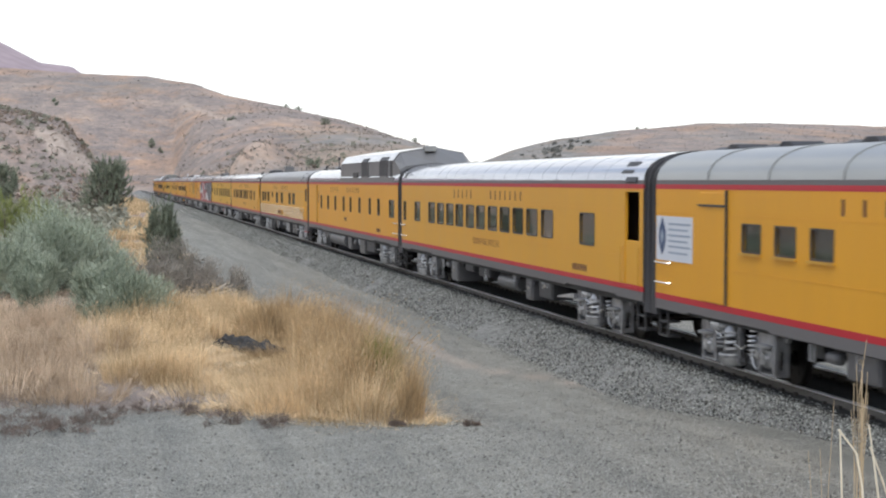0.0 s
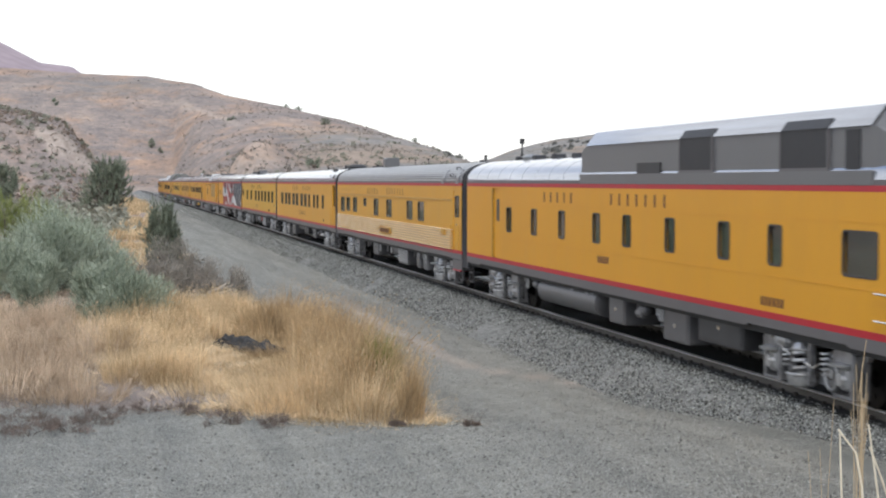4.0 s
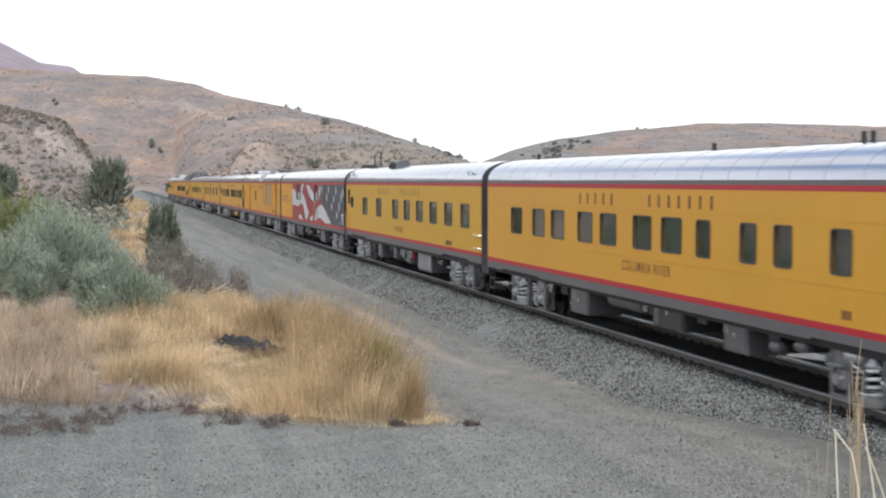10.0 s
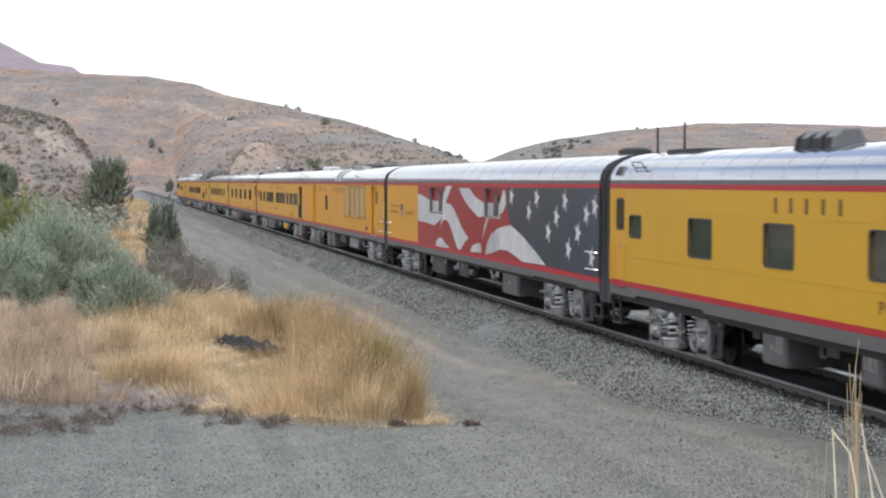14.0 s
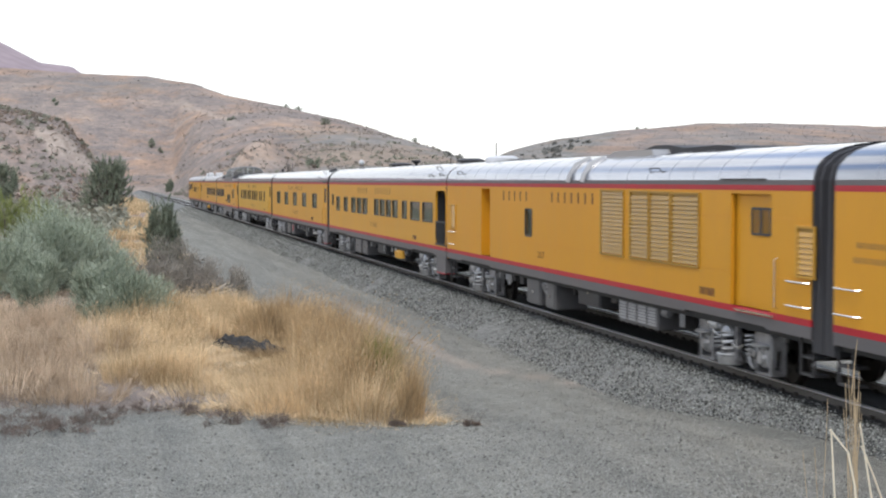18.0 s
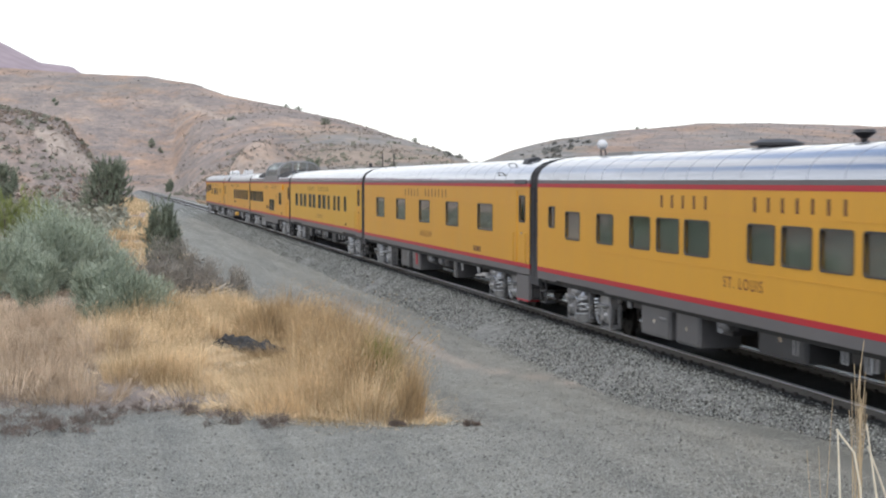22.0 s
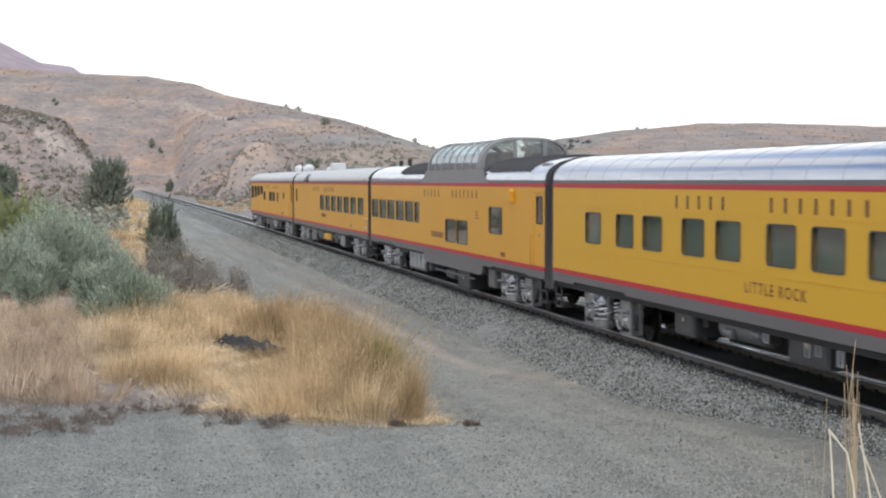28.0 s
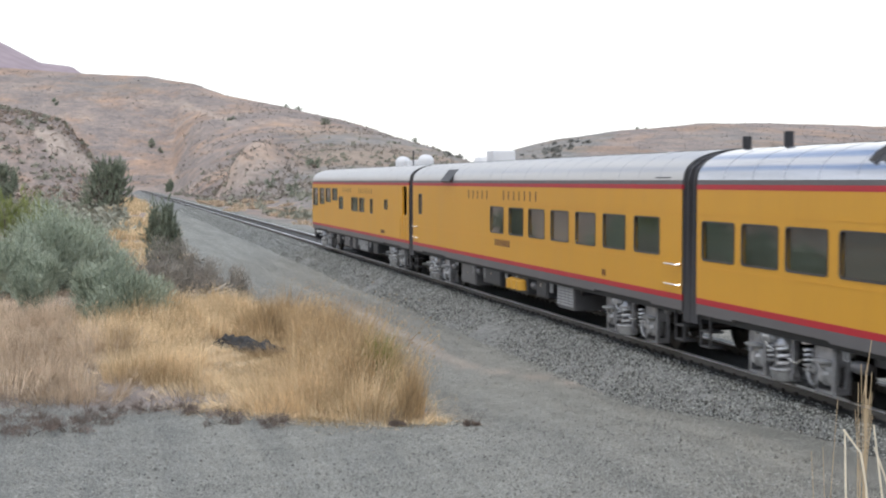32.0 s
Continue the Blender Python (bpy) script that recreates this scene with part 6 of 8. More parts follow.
part("skirt", Shape().prism([(L / 2 - 19.0, 1.02), (L / 2 - 18.9, 0.80), (L / 2 - 18.6, 0.71), (L / 2 - 11.1, 0.71), (L / 2 - 10.9, 0.78), (L / 2 - 10.75, 1.02)], -HALF + 0.004, -HALF + 0.10, "x"), GREY, car, "grey low side skirt under the dome")
for z in (2.36, 2.45, 2.54):
    part("marker", Shape().box(-HALF - 0.03, -HALF, L / 2 - 18.50, L / 2 - 18.20, z, z + 0.055, 0.008), FLUTE, car)
part("lamp_box", Shape().prism([(L / 2 - 22.40, 2.92), (L / 2 - 22.15, 2.92), (L / 2 - 22.15, 3.20), (L / 2 - 22.2, 3.26), (L / 2 - 22.35, 3.26), (L / 2 - 22.40, 3.20)], -HALF - 0.11, -HALF, "x", 0.02), ORANGE, car, "yellow lamp box on the side")
da, db = L / 2 - 19.0, L / 2 - 10.9
base = Shape()
sweep = ((db + 0.55, 0.20), (db + 0.32, 0.34), (db + 0.12, 0.62), (db, 0.88), (db - 0.12, 1.0), (da + 0.12, 1.0), (da, 0.88), (da - 0.12, 0.62), (da - 0.32, 0.34), (da - 0.55, 0.20))
for yy, k in sweep:
    base.v += [(-1.532, yy, 3.425), (-1.532 + 0.045 * k, yy, 3.42 + 0.42 * k), (1.532 - 0.045 * k, yy, 3.42 + 0.42 * k), (1.532, yy, 3.425)]
for i in range(len(sweep) - 1):
    base.f += [(i * 4, i * 4 + 1, i * 4 + 5, i * 4 + 4), (i * 4 + 3, i * 4 + 2, i * 4 + 6, i * 4 + 7)]
part("dome_base", base, GREY_DOME, car, "grey coaming under the dome")
deck = Shape()
dp = roof_profile(-0.03, 16)
for yy in (da + 0.05, db - 0.05):
    deck.v += [(p[0] * 0.985, yy, p[1]) for p in dp]
deck.f += [(k, k + 1, len(dp) + k + 1, len(dp) + k) for k in range(len(dp) - 1)]
part("dome_deck", deck, UNDER, car, "dark floor under the dome glass", smooth=True)
for i in range(9):
    for sx in (-0.75, 0.75):
        part("dome_seat", Shape().box(sx - 0.5, sx + 0.5, db - 1.2 - 0.75 * i, db - 1.05 - 0.75 * i, 3.9, 4.34, 0.04), UNDER_PALE, car, "grey seat back under the dome")


def dome_point(a, k=1.0):
    """Cross-section of the dome: a runs from the near base (0) over the top (1) to the far base (2)."""
    t = math.pi / 2 * a
    c = math.cos(t)
    return (-1.44 * math.copysign(abs(c) ** 0.6, c), 3.78 + 0.98 * k * max(0.0, math.sin(t)) ** 0.85)


bays = 7
ga, gb = da + 0.9, db - 0.35
wd = part("dome_frame", Shape().box(-0.12, 0.12, ga, gb, 4.74, 4.79), DOME_FRAME, car, "grey dome frame")
for i in range(bays + 1):
    yy = gb + (ga - gb) * i / bays
    hoop = Shape()
    for k in range(24):
        p, q = dome_point(2 * k / 24), dome_point(2 * (k + 1) / 24)
        hoop.rod((p[0], yy, p[1]), (q[0], yy, q[1]), 0.020 if 0 < i < bays else 0.05, 6)
    part("hoop", hoop, DOME_FRAME, wd)
for i in range(bays):
    y0, y1 = gb + (ga - gb) * i / bays, gb + (ga - gb) * (i + 1) / bays
    for side in (0, 1):
        pn = Shape()
        for k in range(9):
            a = 0.02 + k / 8 * 0.93
            p = dome_point(a if side == 0 else 2 - a)
            pn.v += [(p[0], y0 - 0.02, p[1]), (p[0], y1 + 0.02, p[1])]
        pn.f += [(2 * k, 2 * k + 1, 2 * k + 3, 2 * k + 2) for k in range(8)]
        pb = part("dome_pane", pn, DOME_GLASS, wd, smooth=True)
        pb.visible_shadow = False
for yy, way in ((ga, -1), (gb, 1)):
    def bow(x):
        """The end bulkhead: upright, bowed outward in plan."""
        return yy + way * (0.12 + 0.50 * (1 - (x / 1.44) ** 2))
    outer = [dome_point(2 * k / 24) for k in range(25)]
    inner = [(p[0] * 0.90, 3.92 + (p[1] - 3.78) * 0.80) for p in outer]
    nn = len(outer)
    vis = Shape()
    vis.v += [(p[0], yy, p[1]) for p in outer] + [(p[0], bow(p[0]), p[1]) for p in outer]
    vis.f += [(k, k + 1, nn + k + 1, nn + k) for k in range(nn - 1)]
    part("dome_visor", vis, DOME_FRAME, wd, "grey roof of the dome's end", smooth=True)
    rim = Shape()
    rim.v += [(p[0], bow(p[0]), p[1]) for p in outer] + [(p[0], bow(p[0]), p[1]) for p in inner] + [(p[0], bow(p[0]) - way * 0.06, p[1]) for p in inner]
    rim.f += [(k, k + 1, nn + k + 1, nn + k) for k in range(nn - 1)] + [(nn + k, nn + k + 1, 2 * nn + k + 1, 2 * nn + k) for k in range(nn - 1)]
    part("end_rim", rim, DOME_FRAME, wd, smooth=True)
    low = Shape()
    for k in range(13):
        x = -1.44 + 0.24 * k
        low.v += [(x, bow(x), 3.70), (x, bow(x), 3.92)]
    low.f += [(2 * k, 2 * k + 1, 2 * k + 3, 2 * k + 2) for k in range(12)]
    part("end_sill", low, DOME_FRAME, wd, smooth=True)
    for x in (-0.46, 0.46):
        part("mullion", Shape().box(x - 0.06, x + 0.06, min(bow(x), bow(x) + way * 0.03), max(bow(x), bow(x) + way * 0.03), 3.90, 4.68), DOME_FRAME, wd)
    for x0, x1 in ((-1.28, -0.52), (-0.40, 0.40), (0.52, 1.28)):
        gp = Shape()
        for k in range(9):
            x = x0 + (x1 - x0) * k / 8
            zt = 3.92 + 0.80 * 0.98 * max(0.0, 1 - abs(x / 1.30) ** 3.3) ** 0.5
            gp.v += [(x, bow(x) - way * 0.04, 3.90), (x, bow(x) - way * 0.04, max(3.92, zt))]
        gp.f += [(2 * k, 2 * k + 1, 2 * k + 3, 2 * k + 2) for k in range(8)]
        part("end_pane", gp, DOME_GLASS, wd, smooth=True).visible_shadow = False
part("exhaust_pipe", Shape().rod((0, L / 2 - 1.0, 4.0), (0, L / 2 - 1.0, 4.40), 0.09, 10), BLACK_VENT, car)
for s, c0, n in ((1, 19.5, 12), (2, 6.6, 12)):
    for i in range(n):
        c = c0 + i * 0.355
        v = Shape()
        pr, po = roof_profile(-0.005, 16), roof_profile(-0.085, 16)
        for k in range(2, 14):
            p, q, u, w = pr[k], pr[k + 1], po[k + 1], po[k]
            y = L / 2 - c
            v.add([(p[0], y - 0.05, p[1]), (q[0], y - 0.05, q[1]), (u[0], y, u[1]), (w[0], y, w[1]), (p[0], y + 0.02, p[1]), (q[0], y + 0.02, q[1])], [(0, 1, 2, 3), (3, 2, 5, 4)])
        part("roof_fin", v, BLACK_VENT, car, "black curved roof fin", weld=True)
part("step_box", Shape().box(-1.3, -0.95, L / 2 - 24.9, L / 2 - 24.2, 3.75, 3.95), ROOF_SILVER, car)
part("fan_cowl", Shape().rod((0.0, L / 2 - 9.0, 4.08), (0.0, L / 2 - 9.0, 4.24), 0.62, 20).rod((0.0, L / 2 - 9.0, 4.24), (0.0, L / 2 - 9.0, 4.30), 0.62, 20, 0.46), UNDER, car, "round grey fan cowl on the roof", smooth=True)
part("sill_pipe", Shape().pipe([(-1.40, L / 2 - 12.2, 0.52), (-1.40, L / 2 - 17.6, 0.52)], 0.035), UNDER_PALE, car)
hung(car, L, [("louvre", 9.15, 2.7, 0.32, 1.0), ("tank", 13.9, 1.3, 0.28, 0.62), ("box", 11.3, 0.25, 0.42, 1.0), ("dark", 16.2, 1.6, 0.15, 1.0), ("box", 19.6, 0.8, 0.4, 1.0)])
CARS.append(car)

# business car with seven large windows
L = LENGTHS[12]
wins = row((12.0, 13.98, 15.91, 17.88, 19.84, 21.79, 23.76), 1.43, 2.03, 2.76) + [(1.66, 0.55, 2.34, 3.03)]
car, ya, yb = car_shell("dining_car", "yellow dining car with seven large windows and pale roof", L, wins, ROOF_WHITE)
glaze(car, L, wins)
company(car, L, 8.66, 12.67)
bars(car, "car_name", L / 2 - 11.8, 1.6, 1.67, 0.18, 8, 0.35)
bars(car, "car_number", L / 2 - 21.02, 0.28, 1.40, 0.14, 2, 0.35)
end_grabs(car, L)
part("roof_tank", Shape().box(-0.10, 0.65, L / 2 - 6.25, L / 2 - 5.35, 4.05, 4.48, 0.04), WHITE, car, "white box on the roof")
part("roof_tank", Shape().rod((0.3, L / 2 - 3.4, 4.0), (0.3, L / 2 - 3.4, 4.30), 0.36, 14, 0.28), WHITE, car, "white rounded box on the roof", smooth=True)
part("side_hood", Shape().prism([(-1.66, 3.48), (-1.35, 3.86), (-1.25, 3.80), (-1.40, 3.42)], L / 2 - 6.6, L / 2 - 5.3, "y", 0.02), UNDER, car, "grey intake hood at the eaves")
part("side_hood", Shape().prism([(-1.52, 3.55), (-1.38, 3.70), (-1.30, 3.64), (-1.45, 3.50)], L / 2 - 25.0, L / 2 - 24.2, "y"), UNDER, car)
roof_vent(car, L, 21.6, 2.0, -0.1, 0.06, 0.5, ROOF_WHITE)
part("exhaust_pipe", Shape().rod((0, L / 2 - 25.2, 4.0), (0, L / 2 - 25.2, 4.36), 0.09, 10), BLACK_VENT, car)
hung(car, L, [("box", 8.2, 1.8, 0.34, 1.0), ("dark", 11.0, 2.0, 0.5, 1.0), ("yellow", 13.9, 1.6, 0.48, 0.84), ("dark", 16.0, 1.0, 0.5, 1.0), ("louvre", 18.0, 1.3, 0.38, 1.0)])
CARS.append(car)

# inspection car at the tail, glazed round its end
L = LENGTHS[13]
wins = [(3.65, 1.7, 2.33, 3.13), (5.83, 1.7, 2.46, 3.13), (8.0, 1.6, 2.56, 3.13), (9.92, 1.2, 2.18, 2.75), (13.80, 1.7, 2.16, 2.76), (15.70, 1.25, 2.16, 2.76), (18.07, 0.62, 2.15, 2.74), (21.34, 0.7, 2.38, 2.75), (1.30, 1.75, 2.23, 3.13)]
car, ya, yb = car_shell("inspection_car", "yellow tail-end inspection car with stepped windows and pale roof", L, wins + [(25.05, 0.85, 1.27, 3.28)], ROOF_WHITE, rear=False)
glaze(car, L, wins)
vestibule_door(car, L, 25.05, 0.85, z1=3.28, open_top=True)
bars(car, "letterboard", L / 2 - 10.5, 2.7, 2.96, 0.22, 5, 0.72)
bars(car, "letterboard", L / 2 - 14.9, 3.6, 2.96, 0.22, 7, 0.72)
bars(car, "car_number", L / 2 - 20.2, 0.9, 1.40, 0.15, 6, 0.35)
e = yb
for c in (-0.98, 0.0, 0.98):
    ew = part("end_window", Shape().box(c - 0.44, c + 0.44, e + 0.002, e + 0.02, 2.1, 3.1), RUBBER, car, "tall end window")
    part("pane", Shape().box(c - 0.40, c + 0.40, e + 0.02, e + 0.026, 2.14, 3.06), GLASS, ew)
part("end_beam", Shape().box(-1.5, 1.5, e, e + 0.10, 1.0, 1.18), GREY, car)
part("tail_coupler", Shape().box(-0.14, 0.14, e + 0.05, e + 0.65, 0.72, 0.98, 0.04), UNDER, car, "bare coupler at the tail")
part("air_hose", Shape().pipe([(-0.5, e + 0.1, 0.9), (-0.5, e + 0.25, 0.7), (-0.5, e + 0.3, 0.42)], 0.035), UNDER_DARK, car)
part("pilot", Shape().box(-1.3, 1.3, e - 0.02, e + 0.04, 0.35, 0.72), UNDER, car)
for c, r in ((16.7, 0.46), (21.3, 0.46)):
    dm = Shape()
    yy = L / 2 - c
    for k in range(5):
        a0, a1 = math.pi / 2 * k / 5, math.pi / 2 * (k + 1) / 5
        dm.rod((0.1, yy, 4.08 + 0.2 + 0.45 * r * math.sin(a0) * 1.3), (0.1, yy, 4.08 + 0.2 + 0.45 * r * math.sin(a1) * 1.3), r * 0.7 * math.cos(a0) + 0.01, 16, r * 0.7 * math.cos(a1) + 0.01)
    dm.rod((0.1, yy, 4.05), (0.1, yy, 4.28), r * 0.7, 16)
    part("satellite_dome", dm, WHITE, car, "white satellite dome", smooth=True)
part("roof_tank", Shape().box(-0.3, 0.4, L / 2 - 19.6, L / 2 - 18.8, 4.02, 4.34, 0.03), WHITE, car, "white roof box")
part("antenna", Shape().rod((-0.2, L / 2 - 20.3, 4.1), (-0.2, L / 2 - 20.3, 4.70), 0.03), BLACK_VENT, car)
hung(car, L, [("dark", 8.4, 1.0, 0.5, 1.0), ("box", 11.0, 1.5, 0.5, 1.0), ("box", 13.0, 0.9, 0.45, 1.0), ("louvre", 15.6, 2.0, 0.45, 1.0), ("dark", 18.4, 1.0, 0.5, 1.0)])
CARS.append(car)


# ---- plants and stones ----
def leafy(name, color, second, rough=0.8, own=0.6, spread=2.2):
    """Dry or grey foliage: each leaf or blade takes its own shade."""
    m = bpy.data.materials.new(name)
    m.use_nodes = True
    nt = m.node_tree
    b = nt.nodes["Principled BSDF"]
    b.inputs["Roughness"].default_value = rough
    b.inputs["Specular IOR Level"].default_value = 0.25
    g = nt.nodes.new("ShaderNodeNewGeometry")
    r = nt.nodes.new("ShaderNodeValToRGB")
    r.color_ramp.elements[0].color = (*color, 1)
    r.color_ramp.elements[1].color = (*second, 1)
    tc = nt.nodes.new("ShaderNodeTexCoord")
    n = nt.nodes.new("ShaderNodeTexNoise")
    n.inputs["Scale"].default_value = 0.9
    n.inputs["Detail"].default_value = 4
    nt.links.new(tc.outputs["Object"], n.inputs["Vector"])
    mx = nt.nodes.new("ShaderNodeMath")
    mx.operation = "MULTIPLY_ADD"
    mx.inputs[1].default_value = own
    nt.links.new(g.outputs["Random Per Island"], mx.inputs[0])
    sb = nt.nodes.new("ShaderNodeMath")
    sb.operation = "MULTIPLY_ADD"
    sb.inputs[1].default_value = spread - own
    sb.inputs[2].default_value = -0.5 * (spread - own) + 0.5 - 0.5 * own
    nt.links.new(n.outputs["Fac"], sb.inputs[0])
    nt.links.new(sb.outputs[0], mx.inputs[2])
    nt.links.new(mx.outputs[0], r.inputs["Fac"])
    nt.links.new(r.outputs["Color"], b.inputs["Base Color"])
    return m


STRAW = leafy("pale_straw", (0.40, 0.285, 0.155), (0.98, 0.78, 0.50), own=0.8, spread=4.0)
RUSSET = leafy("russet_dry_grass", (0.26, 0.185, 0.10), (0.74, 0.54, 0.31), own=0.8, spread=3.4)
DULL_GRASS = leafy("dull_brown_grass", (0.32, 0.24, 0.165), (0.80, 0.64, 0.47), own=0.5, spread=4.0)
GREEN_GRASS = leafy("green_grass", (0.10, 0.15, 0.030), (0.27, 0.31, 0.08))
SAGE = leafy("grey_sage_leaves", (0.175, 0.215, 0.155), (0.58, 0.64, 0.505), own=0.55)
OLIVE = leafy("yellow_green_leaves", (0.145, 0.18, 0.055), (0.34, 0.37, 0.145))
JUNIPER = leafy("dark_juniper_leaves", (0.115, 0.140, 0.100), (0.30, 0.335, 0.25))
SCRUB = leafy("far_hill_scrub", (0.215, 0.192, 0.165), (0.34, 0.300, 0.260))
# far junipers, with haze put into their colour
FAR_DARK = leafy("far_dark_juniper", (0.130, 0.134, 0.125), (0.21, 0.21, 0.19))
HILL_SAGE = leafy("hillside_sage", (0.200, 0.208, 0.160), (0.38, 0.370, 0.300))
TWIG = leafy("grey_dead_twigs", (0.175, 0.160, 0.138), (0.46, 0.425, 0.365))
BLEACHED = material("bleached_dead_wood", (0.52, 0.47, 0.40), 0.8, vary=0.25, scale=9)
DRY_BRUSH = leafy("rusty_dry_brush", (0.22, 0.175, 0.140), (0.42, 0.335, 0.270))
WEED = leafy("dark_low_weeds", (0.12, 0.095, 0.082), (0.34, 0.27, 0.23))
BARK = material("grey_bark", (0.14, 0.12, 0.10), 0.9, vary=0.35, scale=8, stretch=(6, 6, 1), bump=0.4)
CHAR = material("charred_black_wood", (0.020, 0.019, 0.018), 0.75, vary=0.6, scale=7, bump=0.6, bump_scale=18)
STONE = leafy("broken_grey_stone", (0.075, 0.078, 0.073), (0.46, 0.47, 0.44), 0.85, 1.7)
DARK_STONE = leafy("dark_road_stone", (0.04, 0.038, 0.036), (0.13, 0.125, 0.12), 0.85, 1.5)
PEBBLE = leafy("road_gravel_stone", (0.10, 0.10, 0.095), (0.44, 0.44, 0.41), 0.85, 1.5)


def spot(px, depth):
    """A place on the ground by its bearing and depth: x, y, z."""
    x, y = from_view(depth, (px - 784) / 2577 * depth)
    return float(x), float(y), float(land(x, y))


def bulk(name, verts, faces, mat, label, category, kind="stuff"):
    me = bpy.data.meshes.new(name)
    nv, nf, k = len(verts), len(faces), faces.shape[1]
    me.vertices.add(nv)
    me.vertices.foreach_set("co", verts.astype(np.float32).ravel())
    me.loops.add(nf * k)
    me.loops.foreach_set("vertex_index", faces.astype(np.int32).ravel())
    me.polygons.add(nf)
    me.polygons.foreach_set("loop_start", np.arange(0, nf * k, k, dtype=np.int32))
    me.update(calc_edges=True)
    me.materials.append(mat)
    if not label:
        return me
    return tagged(new(name, me), label, category, kind=kind)


def blade_mesh(x, y, z, h, lx, ly, wide, head, seed):
    """Blades of grass: a bent, tapering strip each, with a drooping seed head."""
    rng = np.random.RandomState(seed)
    n = len(x)
    t = rng.uniform(0, 2 * np.pi, n)
    wx, wy = np.cos(t) * wide, np.sin(t) * wide
    v = np.zeros((n, 8, 3))
    v[:, 0] = np.stack([x - wx, y - wy, z - 0.03], -1)
    v[:, 1] = np.stack([x + wx, y + wy, z - 0.03], -1)
    v[:, 2] = np.stack([x + lx * 0.30 + wx * 0.8, y + ly * 0.30 + wy * 0.8, z + h * 0.6], -1)
    v[:, 3] = np.stack([x + lx * 0.30 - wx * 0.8, y + ly * 0.30 - wy * 0.8, z + h * 0.6], -1)
    v[:, 4] = np.stack([x + lx, y + ly, z + h], -1)
    hl = head * rng.uniform(0.4, 1.3, n)
    dx, dy = (lx * 0.5 + rng.normal(0, 0.3, n) * h * 0.2) * hl * 3, (ly * 0.5 + rng.normal(0, 0.3, n) * h * 0.2) * hl * 3
    v[:, 5] = v[:, 4] + np.stack([wx * 0.9, wy * 0.9, -hl * 0.3], -1)
    v[:, 6] = v[:, 4] + np.stack([-wx * 0.9, -wy * 0.9, hl * 0.1], -1)
    v[:, 7] = v[:, 4] + np.stack([dx, dy, hl * rng.uniform(0.3, 1.2, n)], -1)
    f = np.array([[0, 1, 2], [0, 2, 3], [3, 2, 4], [5, 6, 7]])[None] + np.arange(n)[:, None, None] * 8
    return v.reshape(-1, 3), f.reshape(-1, 3)


def meadow(name, count, seed, edge, d0, d1, height, mat, label, tuft=0.5, wide=0.006, per=180, head=0.05):
    """Tufts of grass over a stretch seen from the bank; edge(depth) gives its bounds to the right, in metres."""
    rng = np.random.RandomState(seed)
    tufts = max(12, count // per)
    td = np.sqrt(rng.uniform(d0 ** 2, d1 ** 2, tufts))
    lo, hi = edge(td)
    tr = lo + (hi - lo) * rng.uniform(0, 1, tufts)
    tall = 0.42 + 1.0 * rng.uniform(0, 1, tufts) ** 1.4
    k = rng.randint(0, tufts, count)
    spread = tuft * (0.30 + 0.5 * rng.uniform(0, 1, tufts))[k]
    nd, nr_ = np.clip(rng.normal(0, 1, count), -1.5, 1.5), np.clip(rng.normal(0, 1, count), -1.5, 1.5)
    od, orr = nd * spread, nr_ * spread
    crown = np.exp(-0.16 * (nd ** 2 + nr_ ** 2))
    d, r = td[k] + od, tr[k] + orr
    x, y = from_view(d, r)
    ht = height(d, r) * tall[k] * crown * rng.uniform(0.5, 1.1, count)
    ox, oy = from_view(od, orr)
    lx = ox * min(0.4 / tuft, 0.6) + rng.normal(0, 0.16, count) * ht + 0.05 * ht
    ly = oy * min(0.4 / tuft, 0.6) + rng.normal(0, 0.16, count) * ht
    v, f = blade_mesh(x, y, land(x, y), ht, lx, ly, wide * rng.uniform(0.6, 1.5, count) * (d / 28), head * np.minimum(1.0, ht * 1.6), seed + 1)
    return bulk(name, v, f, mat, label, "grass")


def col_edge(points_left, points_right):
    """Bounds by bearing (column over depth)."""
    def fn(d):
        l = np.interp(d, [p[0] for p in points_left], [p[1] for p in points_left])
        r = np.interp(d, [p[0] for p in points_right], [p[1] for p in points_right])
        return (l - 784) / 2577 * d, (r - 784) / 2577 * d
    return fn


def heap_clear(d, r):
    """Grass stays short before the charred heap."""
    px = 784 + 2577 * r / d
    k = np.where((px > 355) & (px < 515) & (d > 27.5) & (d < 37.0), 0.30, 1.0)
    return np.where((np.abs(px - 172 + 9 * np.sin(d * 1.3)) < 15) & (d < 34), 0.22 * k, k)


meadow("short_dry_grass", 26000, 2, col_edge([(24.3, 715), (25.3, 540), (26.5, 300), (27.0, -40), (60, -60)], [(24, 735), (26, 715), (28, 680), (31, 605), (36, 545), (45, 450), (60, 350)]), 24.2, 62, lambda d, r: 0.24 + 0.1 * ripple(d, r, 1.2, 4), DULL_GRASS, "short dry grass between the tufts", 0.9, 0.0042, 40)
meadow("dry_grass", 76000, 3, col_edge([(24.4, 715), (25.6, 545), (26.9, 320), (27.4, 195), (60, 195)], [(24, 655), (25, 665), (26, 655), (28, 625), (31, 570), (36, 515), (45, 430), (60, 320)]), 24.2, 46, lambda d, r: (0.70 + 0.26 * ripple(d * 1.5, r, 1.6, 5)) * heap_clear(d, r), STRAW, "pale dry straw grass beside the gravel track", 0.85, 0.0034, 520)
